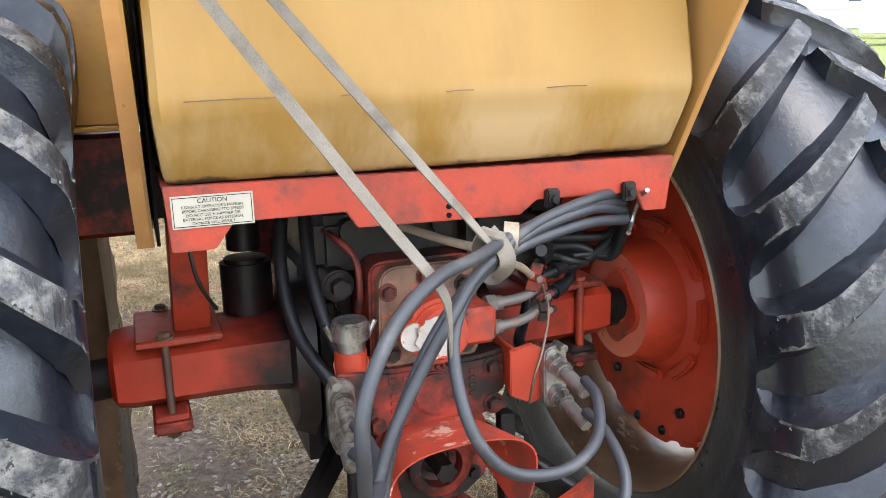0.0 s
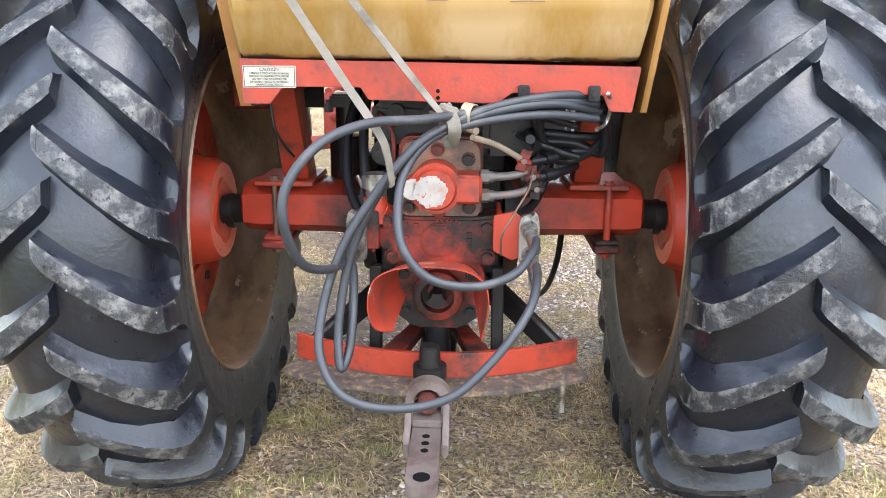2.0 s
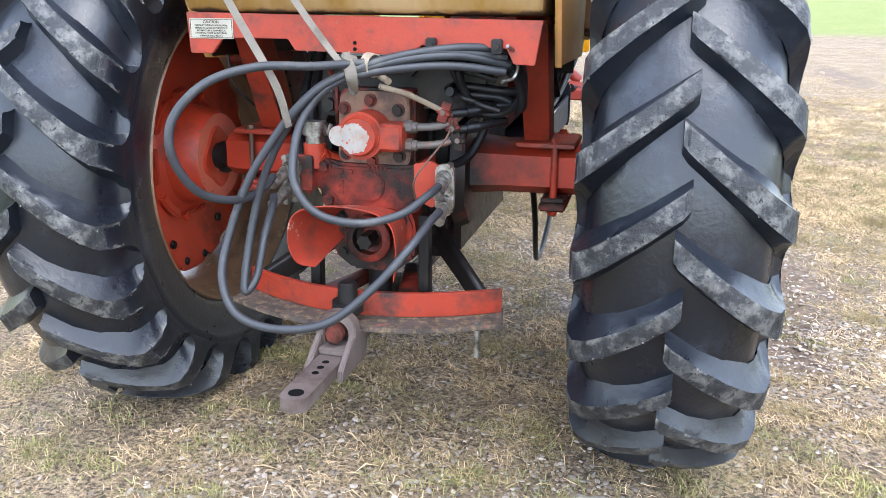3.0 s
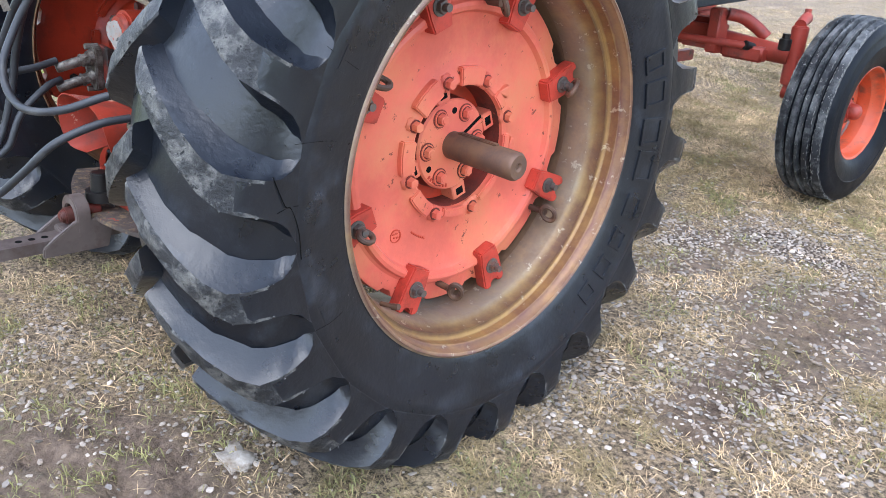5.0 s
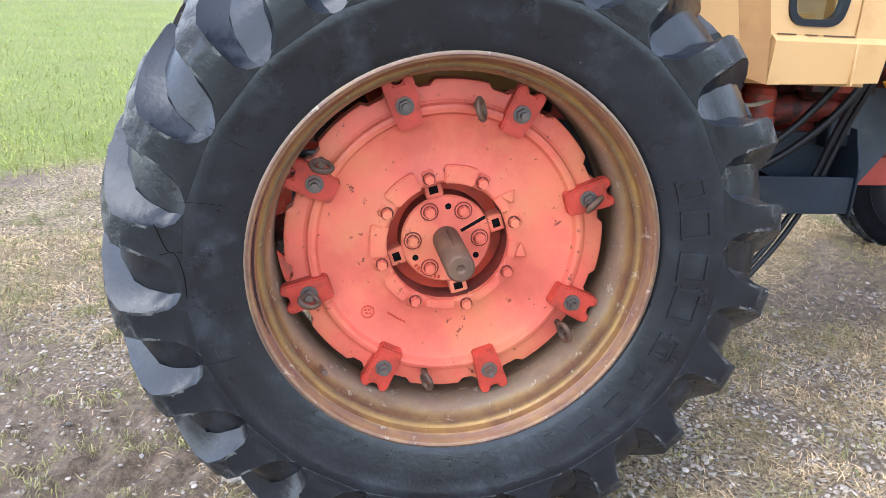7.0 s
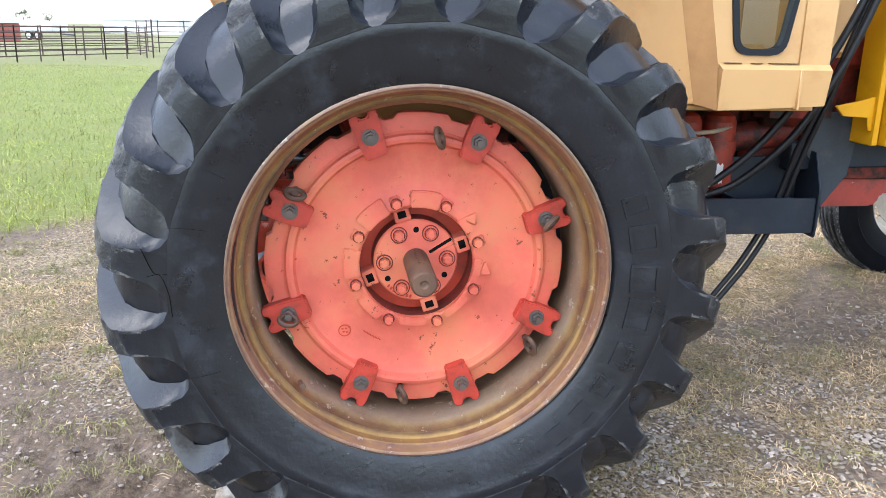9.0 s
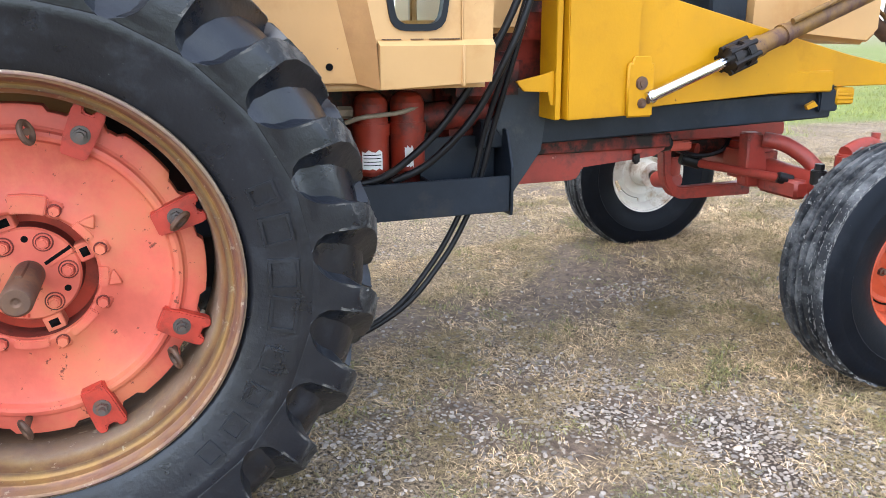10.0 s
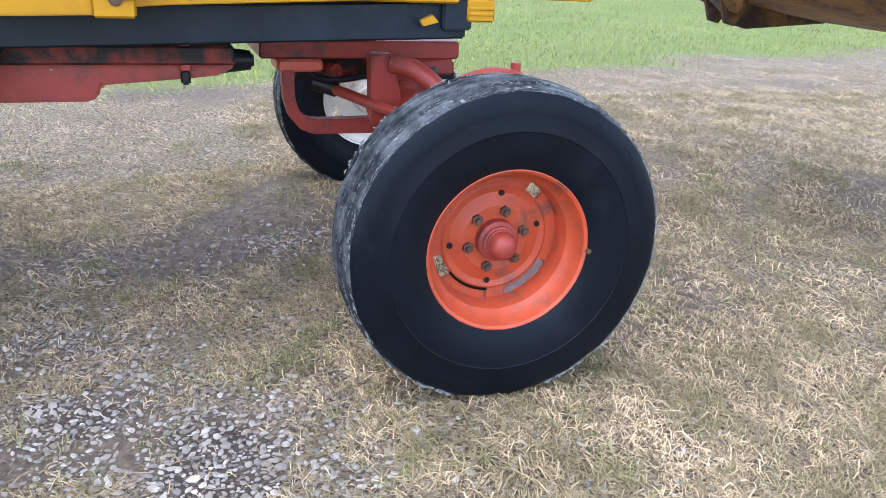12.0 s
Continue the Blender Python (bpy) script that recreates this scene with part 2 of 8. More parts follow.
CHROME = material("chrome_rod", (0.75, 0.76, 0.78), 0.12, metal=1.0, vary=0.05, bump=0.0)
STRAP = material("grey_strap_webbing", (0.150, 0.130, 0.105), 0.85, vary=0.25, vary_scale=14, dirt=(0.085, 0.072, 0.056), dirt_cover=0.4, dirt_scale=9, bump=0.4, bump_scale=260)
TAPE = material("tan_tape", (0.27, 0.215, 0.155), 0.7, vary=0.15, dirt=(0.16, 0.12, 0.08), dirt_cover=0.4, dirt_scale=20)
WHITE_PAINT = material("chipped_white_paint", (0.78, 0.76, 0.72), 0.5, vary=0.06, dirt=(0.5, 0.3, 0.22), dirt_cover=0.2, dirt_scale=20)
MUD_GREY = material("dried_grey_mud", (0.20, 0.15, 0.14), 0.85, vary=0.3, vary_scale=20, dirt=(0.30, 0.10, 0.06), dirt_cover=0.4, dirt_scale=25, bump=0.3)
WHITE_RIM = material("white_rim_paint", (0.72, 0.70, 0.64), 0.5, vary=0.1, dirt=(0.35, 0.24, 0.14), dirt_cover=0.35, dirt_scale=8)
DECAL = material("decal_film", (0.36, 0.335, 0.27), 0.5, vary=0.05, dirt=(0.33, 0.29, 0.21), dirt_cover=0.25, dirt_scale=25, bump=0)
INK = material("decal_ink", (0.006, 0.006, 0.006), 0.8, bump=0, sheen=0.05)
GASKET = material("window_gasket_rubber", (0.011, 0.013, 0.017), 0.5, bump=0, sheen=0.25)
PEBBLE = material("pebble_stone", (0.345, 0.298, 0.252), 0.7, vary=0.25, vary_scale=12, dirt=(0.26, 0.20, 0.145), dirt_cover=0.5, dirt_scale=9, chips=(0.22, 0.195, 0.172), chip_cover=0.5, chip_scale=14, bump=0.2, per_piece=0.65)
STRAW = material("dry_straw", (0.52, 0.382, 0.226), 0.8, vary=0.28, vary_scale=1.6, dirt=(0.245, 0.192, 0.090), dirt_cover=0.52, dirt_scale=2.6, bump=0, per_piece=0.82, sheen=0.2)
FIELD_GRASS = material("field_grass_blade", (0.295, 0.318, 0.080), 0.7, vary=0.3, vary_scale=0.6, dirt=(0.36, 0.33, 0.13), dirt_cover=0.42, dirt_scale=1.6, bump=0, per_piece=0.5, sheen=0.1)
GRASS = material("green_grass_blade", (0.230, 0.215, 0.075), 0.6, vary=0.3, vary_scale=2, bump=0, per_piece=0.5)
PEN = material("rusty_pipe_fence", (0.075, 0.045, 0.038), 0.7, vary=0.2, bump=0)
FAR_WHITE = material("white_sheet_metal", (0.7, 0.71, 0.72), 0.5, vary=0.06, bump=0)
FAR_RED = material("red_sheet_metal", (0.36, 0.09, 0.07), 0.6, vary=0.1, bump=0)
FAR_DARK = material("dark_opening", (0.06, 0.07, 0.08), 0.6, bump=0)
FAR_YELLOW = material("far_yellow_green_paint", (0.55, 0.58, 0.1), 0.5, bump=0)
LEAF = material("distant_foliage", (0.05, 0.075, 0.03), 0.8, vary=0.3, vary_scale=0.7, bump=0, per_piece=0.35)
BARK = material("bark", (0.09, 0.07, 0.05), 0.85, bump=0.3)

GLASS = bpy.data.materials.new("cab_glass")
GLASS.use_nodes = True
_b = GLASS.node_tree.nodes["Principled BSDF"]
_b.inputs["Base Color"].default_value = (0.80, 0.88, 0.80, 1)
_b.inputs["Roughness"].default_value = 0.03
_b.inputs["Transmission Weight"].default_value = 1.0
_b.inputs["IOR"].default_value = 1.1


def sooty(m, z_edge, fade, soot, dust_bounce):
    """Adds soot rising unevenly from a lower seam, and vertical streaks of dust and painted ground light low down, to a
    material made above.
    """
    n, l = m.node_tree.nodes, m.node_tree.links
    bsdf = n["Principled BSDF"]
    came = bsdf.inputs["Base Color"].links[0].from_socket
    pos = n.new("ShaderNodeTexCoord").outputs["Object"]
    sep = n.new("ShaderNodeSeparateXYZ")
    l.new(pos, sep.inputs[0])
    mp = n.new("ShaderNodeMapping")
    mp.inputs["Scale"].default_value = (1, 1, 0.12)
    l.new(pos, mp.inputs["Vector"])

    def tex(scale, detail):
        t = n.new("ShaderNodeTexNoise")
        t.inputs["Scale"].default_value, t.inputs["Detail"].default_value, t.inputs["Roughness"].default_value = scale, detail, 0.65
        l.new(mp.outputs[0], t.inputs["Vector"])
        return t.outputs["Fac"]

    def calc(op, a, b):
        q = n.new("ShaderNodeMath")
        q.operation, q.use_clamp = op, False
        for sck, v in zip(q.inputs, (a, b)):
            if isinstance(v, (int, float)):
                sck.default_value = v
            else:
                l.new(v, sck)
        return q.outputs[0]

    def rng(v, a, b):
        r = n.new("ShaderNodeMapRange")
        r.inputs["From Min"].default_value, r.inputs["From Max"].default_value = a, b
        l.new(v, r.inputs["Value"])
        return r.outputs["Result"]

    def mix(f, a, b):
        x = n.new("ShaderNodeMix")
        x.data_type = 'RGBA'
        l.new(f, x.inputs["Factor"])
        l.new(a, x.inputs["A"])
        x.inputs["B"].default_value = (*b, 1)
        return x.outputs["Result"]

    # paler streaks low down: dust, with light off the ground put into the colour
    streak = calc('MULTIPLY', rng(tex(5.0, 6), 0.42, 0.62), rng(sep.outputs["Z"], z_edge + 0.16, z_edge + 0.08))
    colour = mix(calc('MULTIPLY', streak, 0.8), came, dust_bounce)
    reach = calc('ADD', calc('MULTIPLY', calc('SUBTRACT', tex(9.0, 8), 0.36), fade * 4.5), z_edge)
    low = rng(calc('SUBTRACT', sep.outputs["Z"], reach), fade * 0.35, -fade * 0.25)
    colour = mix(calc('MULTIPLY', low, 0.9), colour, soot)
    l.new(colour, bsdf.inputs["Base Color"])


def oiled(m, clean, black):
    """Oil that has crept outwards from the gearbox along a housing: black at |x| = black, gone at |x| = clean, with a ragged edge."""
    n, l = m.node_tree.nodes, m.node_tree.links
    bsdf = n["Principled BSDF"]
    came = bsdf.inputs["Base Color"].links[0].from_socket
    pos = n.new("ShaderNodeTexCoord").outputs["Object"]
    sep = n.new("ShaderNodeSeparateXYZ")
    l.new(pos, sep.inputs[0])
    side = n.new("ShaderNodeMath")
    side.operation = 'ABSOLUTE'
    l.new(sep.outputs["X"], side.inputs[0])
    rag = n.new("ShaderNodeTexNoise")
    rag.inputs["Scale"].default_value, rag.inputs["Detail"].default_value, rag.inputs["Roughness"].default_value = 9.0, 7.0, 0.65
    l.new(pos, rag.inputs["Vector"])
    shift = n.new("ShaderNodeMath")
    shift.operation = 'MULTIPLY_ADD'
    shift.inputs[1].default_value, shift.inputs[2].default_value = 0.30, -0.15
    l.new(rag.outputs["Fac"], shift.inputs[0])
    add = n.new("ShaderNodeMath")
    l.new(side.outputs[0], add.inputs[0])
    l.new(shift.outputs[0], add.inputs[1])
    fade = n.new("ShaderNodeMapRange")
    fade.inputs["From Min"].default_value, fade.inputs["From Max"].default_value = clean, black
    l.new(add.outputs[0], fade.inputs["Value"])
    x = n.new("ShaderNodeMix")
    x.data_type = 'RGBA'
    l.new(fade.outputs["Result"], x.inputs["Factor"])
    l.new(came, x.inputs["A"])
    x.inputs["B"].default_value = (0.012, 0.008, 0.008, 1)
    l.new(x.outputs["Result"], bsdf.inputs["Base Color"])


AXLE_RED = material("oil_stained_axle_paint", (0.37, 0.036, 0.015), 0.45, vary=0.25, dirt=(0.10, 0.025, 0.016), dirt_cover=0.34, dirt_scale=5, chips=(0.20, 0.09, 0.06), chip_cover=0.16, sheen=0.4)
oiled(AXLE_RED, 0.40, 0.24)

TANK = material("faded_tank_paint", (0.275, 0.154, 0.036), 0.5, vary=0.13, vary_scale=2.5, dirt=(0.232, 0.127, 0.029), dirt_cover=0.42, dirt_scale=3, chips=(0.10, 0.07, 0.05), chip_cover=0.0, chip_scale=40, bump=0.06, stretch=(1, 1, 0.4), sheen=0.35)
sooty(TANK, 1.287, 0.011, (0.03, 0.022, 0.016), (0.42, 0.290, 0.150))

# ---------------------------------------------------------------- mesh helpers
def finish(bm, sharp=38.0):
    """Smooth faces with sharp edges kept."""
    bm.normal_update()
    lim = radians(sharp)
    for f in bm.faces:
        f.smooth = True
    for e in bm.edges:
        if len(e.link_faces) == 2 and e.calc_face_angle(0.0) > lim:
            e.smooth = False
    # broad flat faces keep their own normal beside narrow rounded edges
    for f in bm.faces:
        near = [g.calc_area() for e in f.edges for g in e.link_faces if g is not f]
        if near and f.calc_area() > 3.0 * sum(near) / len(near) and all(e.calc_face_angle(1.0) > 0.12 for e in f.edges if len(e.link_faces) == 2):
            f.smooth = False
    return bm


def part(name, bm, mat, parent=None, label="", sharp=38.0):
    """Links a bmesh as one mesh object under a thing or part."""
    finish(bm, sharp)
    me = bpy.data.meshes.new(name)
    bm.to_mesh(me)
    bm.free()
    for one in (mat if isinstance(mat, (list, tuple)) else [mat]):
        me.materials.append(one)
    ob = new(name, me)
    if parent is not None:
        ob.parent = parent
    return tagged(ob, label)


def thing(name, label, category, group="", kind="", at=(0, 0, 0)):
    ob = new(name)
    ob.location = at
    ob.empty_display_size = 0.2
    return tagged(ob, label, category, group, kind)


def B():
    return bmesh.new()


def add_faces(bm, verts, faces, slot=0):
    vs = [bm.verts.new(v) for v in verts]
    out = []
    for f in faces:
        face = bm.faces.new([vs[i] for i in f])
        face.material_index = slot
        out.append(face)
    return vs


def box(bm, lo, hi, bevel=0.0, turn=None, slot=0, seg=2):
    """Box between two corners, bevelled; turn: a Matrix applied about its centre."""
    c = [(a + b) / 2 for a, b in zip(lo, hi)]
    s = [abs(b - a) for a, b in zip(lo, hi)]
    m = Matrix.Translation(c) @ (turn.to_4x4() if turn is not None else Matrix.Identity(4)) @ Matrix.Diagonal((*s, 1))
    got = bmesh.ops.create_cube(bm, size=1.0, matrix=m)["verts"]
    for f in {f for v in got for f in v.link_faces}:
        f.material_index = slot
    if bevel:
        es = list({e for v in got for e in v.link_edges})
        bmesh.ops.bevel(bm, geom=es, offset=bevel, segments=seg, affect='EDGES', clamp_overlap=True)
    return bm


def prism(bm, poly, axis, lo, hi, bevel=0.0, slot=0):
    """Outline in the plane across the axis (the two other axes in x, y, z order), pushed from lo to hi."""
    def put(p, d):
        return {'x': (d, p[0], p[1]), 'y': (p[0], d, p[1]), 'z': (p[0], p[1], d)}[axis]
    a = [bm.verts.new(put(p, lo)) for p in poly]
    b = [bm.verts.new(put(p, hi)) for p in poly]
    k = len(poly)
    fs = [bm.faces.new(a), bm.faces.new(b[::-1])] + [bm.faces.new((a[i], b[i], b[(i + 1) % k], a[(i + 1) % k])) for i in range(k)]
    bmesh.ops.recalc_face_normals(bm, faces=fs)
    for f in fs:
        f.material_index = slot
    if bevel:
        es = list({e for v in a + b for e in v.link_edges})
        bmesh.ops.bevel(bm, geom=es, offset=bevel, segments=2, affect='EDGES', clamp_overlap=True)
    return bm


def rod(bm, p, q, r, r2=None, seg=16, bevel=0.0, slot=0):
    """Cylinder or cone from p to q."""
    p, q = Vector(p), Vector(q)
    d = q - p
    m = Matrix.Translation((p + q) / 2) @ d.to_track_quat('Z', 'Y').to_matrix().to_4x4()
    got = bmesh.ops.create_cone(bm, cap_ends=True, segments=seg, radius1=r, radius2=r if r2 is None else r2, depth=d.length, matrix=m)["verts"]
    for f in {f for v in got for f in v.link_faces}:
        f.material_index = slot
    if bevel:
        es = [e for e in {e for v in got for e in v.link_edges} if e.calc_face_angle(0) > 0.9]
        bmesh.ops.bevel(bm, geom=es, offset=bevel, segments=2, affect='EDGES', clamp_overlap=True)
    return bm


def lathe(bm, profile, seg=64, centre=(0, 0, 0), closed=False, slot=0, wobble=0.0):
    """Profile of (x, r) turned about the x axis through the centre."""
    rings = []
    for x, r in profile:
        ring = []
        for i in range(seg):
            a = 2 * math.pi * i / seg
            w = 1 + wobble * noise.noise((x * 9, 3 * math.cos(a), 3 * math.sin(a)))
            ring.append(bm.verts.new((centre[0] + x, centre[1] + r * w * math.sin(a), centre[2] + r * w * math.cos(a))))
        rings.append(ring)
    k = len(rings)
    for j in range(k if closed else k - 1):
        u, v = rings[j], rings[(j + 1) % k]
        for i in range(seg):
            f = bm.faces.new((u[i], u[(i + 1) % seg], v[(i + 1) % seg], v[i]))
            f.material_index = slot
    if not closed:
        for ring, back in ((rings[0], False), (rings[-1], True)):
            if math.hypot(ring[0].co.y - centre[1], ring[0].co.z - centre[2]) < 0.6 and profile[0 if not back else -1][1] < 0.03:
                bm.faces.new(ring if back else ring[::-1]).material_index = slot
    return bm


def spline(points, per=8):
    """Catmull-Rom samples through the points."""
    p = [Vector(v) for v in points]
    p = [p[0] * 2 - p[1]] + p + [p[-1] * 2 - p[-2]]
    out = []
    for i in range(1, len(p) - 2):
        for k in range(per):
            t = k / per
            a, b, c, d = p[i - 1], p[i], p[i + 1], p[i + 2]
            out.append(0.5 * (2 * b + (c - a) * t + (2 * a - 5 * b + 4 * c - d) * t * t + (3 * b - a - 3 * c + d) * t ** 3))
    out.append(p[-2])
    return out


def tube(bm, points, r, seg=10, per=8, smooth=True, slot=0):
    """Round hose, pipe or cable through the points."""
    pts = spline(points, per) if smooth else [Vector(v) for v in points]
    up = Vector((0.13, 0.31, 0.94))
    rings, side = [], None
    for i, c in enumerate(pts):
        t = (pts[min(i + 1, len(pts) - 1)] - pts[max(i - 1, 0)]).normalized()
        side = (t.cross(up) if side is None else side - t * side.dot(t)).normalized()
        o = t.cross(side)
        rings.append([bm.verts.new(c + r * (math.cos(2 * math.pi * k / seg) * side + math.sin(2 * math.pi * k / seg) * o)) for k in range(seg)])
    for u, v in zip(rings, rings[1:]):
        for k in range(seg):
            bm.faces.new((u[k], u[(k + 1) % seg], v[(k + 1) % seg], v[k])).material_index = slot
    bm.faces.new(rings[0][::-1]).material_index = slot
    bm.faces.new(rings[-1]).material_index = slot
    return bm


def ribbon(bm, points, width, thick, turn0=0.0, turn1=0.0, per=8, face=(0, -1, 0), slot=0):
    """Flat strap through the points; its broad side faces the given way, twisting from turn0 to turn1 degrees."""
    pts = spline(points, per)
    rings = []
    for i, c in enumerate(pts):
        t = (pts[min(i + 1, len(pts) - 1)] - pts[max(i - 1, 0)]).normalized()
        a = radians(turn0 + (turn1 - turn0) * i / (len(pts) - 1))
        f = Vector(face)
        f = (f - t * f.dot(t)).normalized()
        s = t.cross(f)
        s, f = s * math.cos(a) + f * math.sin(a), f * math.cos(a) - s * math.sin(a)
        rings.append([bm.verts.new(c + s * (u * width / 2) + f * (v * thick / 2)) for u, v in ((-1, -1), (1, -1), (1, 1), (-1, 1))])
    for u, v in zip(rings, rings[1:]):
        for k in range(4):
            bm.faces.new((u[k], u[(k + 1) % 4], v[(k + 1) % 4], v[k])).material_index = slot
    bm.faces.new(rings[0][::-1])
    bm.faces.new(rings[-1])
    return bm


def rounded(corners, r, n=5):
    """Outline with rounded corners."""
    out = []
    k = len(corners)
    for i in range(k):
        p, a, b = Vector(corners[i]), Vector(corners[i - 1]), Vector(corners[(i + 1) % k])
        u, v = (a - p).normalized(), (b - p).normalized()
        for j in range(n):
            t = j / (n - 1)
            q = p + u * r * (1 - t) ** 2 + v * r * t ** 2
            out.append((q.x, q.y))
    return out


def hex_bolt(bm, p, way, r=0.014, h=0.012, washer=True, slot=0):
    """Hexagon head on a washer, proud of a face at p."""
    p, w = Vector(p), Vector(way).normalized()
    if washer:
        rod(bm, p - w * 0.002, p + w * 0.003, r * 1.35, seg=16, slot=slot)
    rod(bm, p, p + w * h, r, r * 0.94, seg=6, slot=slot)
    return bm


# ---------------------------------------------------------------- ground
def smooth(a, b, v):
    t = min(1.0, max(0.0, (v - a) / (b - a)))
    return t * t * (3 - 2 * t)


def rise(x, y):
    """Height of the ground: nearly level, slightly higher under the front wheels, with shallow unevenness."""
    t = min(1.0, max(0.0, (y - 1.6) / 1.6))
    far = max(0.0, math.hypot(x, y) - 14.0)
    z = 0.028 * t * t * (3 - 2 * t)
    z += 0.010 * noise.noise((x * 0.9, y * 0.9, 0.3)) + 0.006 * noise.noise((x * 3.1, y * 3.1, 5.0))
    z += 0.003 * noise.noise((x * 11, y * 11, 9.0))
    w = min(1.0, max(0.0, (-0.3 - x) / 0.6)) * min(1.0, max(0.0, (y - 1.8) / 0.9)) * max(0.0, 1 - max(0.0, -x - 2.0) / 3)
    z += 0.055 * w + 0.03 * max(0.0, (x + y) * 0.707 - 14.0) * (1 if x > 0 else 0)
    rut = math.exp(-((x - 1.40) / 0.13) ** 2) * smooth(0.3, 0.6, y) * smooth(2.2, 1.7, y)
    z -= 0.018 * rut * (0.7 + 0.6 * math.sin(y * 78.0 + 40 * abs(x - 1.40)))
    # tread prints pressed into the mud behind the rear wheel, and clods beside them
    w = math.exp(-((x - 0.62) / 0.36) ** 2 - ((y + 0.98) / 0.34) ** 2)
    if w > 0.02:
        z += w * (0.017 * math.sin((y + 0.55 * abs(x - 0.6)) * 40.0) + 0.014 * noise.noise((x * 9, y * 9, 13.0)) + 0.008 * noise.noise((x * 24, y * 24, 17.0)))
    u = abs(x - 0.30 + 0.25 * (y + 1.1))
    if u < 0.16 and -2.2 < y < -0.55:
        z += 0.008 * smooth(0.16, 0.10, u) * (math.sin((y + 0.5 * u) * 95.0) * (1 if u > 0.03 else 0) - 0.6)
    return z - 0.006 - 0.0009 * far


PATCHES = [(1.02, 2.20, 0.25, 0.19, 1.15), (0.66, 1.82, 0.34, 0.22, 0.72), (0.60, 1.02, 0.42, 0.34, 0.48), (1.02, 1.40, 0.32, 0.40, 0.38), (0.30, 1.70, 0.32, 0.22, 0.42), (1.15, 0.45, 0.45, 0.3, 0.40), (0.45, -0.55, 0.35, 0.25, 0.36), (-0.2, -1.0, 0.6, 0.4, 0.52), (1.62, 0.85, 0.22, 0.5, 0.40), (-0.05, 1.7, 0.3, 0.25, 0.22)]


def gravel(x, y):
    """How stony the ground is, 0 to 1."""
    g = max(k * math.exp(-(((x - a) / c) ** 2 + ((y - b) / d) ** 2)) for a, b, c, d, k in PATCHES)
    g = g * (0.78 + 1.25 * noise.noise((x * 4.1, y * 4.1, 2.0)) + 0.7 * noise.noise((x * 13, y * 13, 4.0))) + 0.24 * smooth(0.12, 0.5, noise.noise((x * 1.1, y * 1.1, 7.0))) * (0.3 + 0.7 * smooth(-0.7, -0.2, y))
    g = max(g, 1.1 * math.exp(-((x - 1.00) / 0.24) ** 2 - ((y - 2.20) / 0.17) ** 2) - 0.15 + 0.5 * noise.noise((x * 9, y * 9, 8.0)))
    return min(1.0, max(0.0, g))


def green(x, y):
    """How grassy the worn ground is, 0 to 1."""
    g = (0.40 + 0.25 * smooth(0.0, 0.5, noise.noise((x * 0.8 + 3, y * 0.8, 11.0)))) * smooth(0.1, 0.55, noise.noise((x * 4.6, y * 4.6, 1.0)) + 0.4 * noise.noise((x * 13, y * 13, 6.0)))
    g += 0.05 * math.exp(-(((x - 0.35) / 0.8) ** 2 + ((y - 2.45) / 0.55) ** 2)) * smooth(-0.2, 0.5, noise.noise((x * 5, y * 5, 3.0)) + 0.5 * noise.noise((x * 14, y * 14, 5.0)))
    g += 0.42 * smooth(0.3, -0.4, y) * smooth(-0.05, 0.45, noise.noise((x * 6.5, y * 6.5, 71.0)) + 0.5 * noise.noise((x * 19, y * 19, 73.0)))
    return min(1.0, max(0.0, g))


def bare(x, y):
    """How muddy the ground is, 0 to 1."""
    m = smooth(0.05, 0.5, noise.noise((x * 0.9, y * 0.9, 21.0))) + 0.8 * math.exp(-(((x - 0.5) / 0.7) ** 2 + ((y + 1.15) / 0.45) ** 2))
    m += 0.85 * math.exp(-((x - 0.60) / 0.55) ** 4 - ((y - 1.65) / 0.80) ** 4) * smooth(-0.35, 0.25, noise.noise((x * 3.3, y * 3.3, 51.0)))
    m += 1.1 * math.exp(-((x - 1.40) / 0.17) ** 2) * smooth(0.3, 0.6, y) * smooth(2.2, 1.7, y) + 0.9 * math.exp(-((x - 0.75) / 0.55) ** 4 - ((y + 1.05) / 0.48) ** 4)
    return min(1.0, max(0.0, m))


def field(x, y):
    """The green field beyond the worn lane, 0 to 1."""
    w = noise.noise((x * 0.5, y * 0.5, 31.0)) * 0.9
    return max(smooth(-3.1, -4.3, x + 0.24 * y + w), smooth(20, 25, y + 2 * w), smooth(7.5, 9.5, x + w))


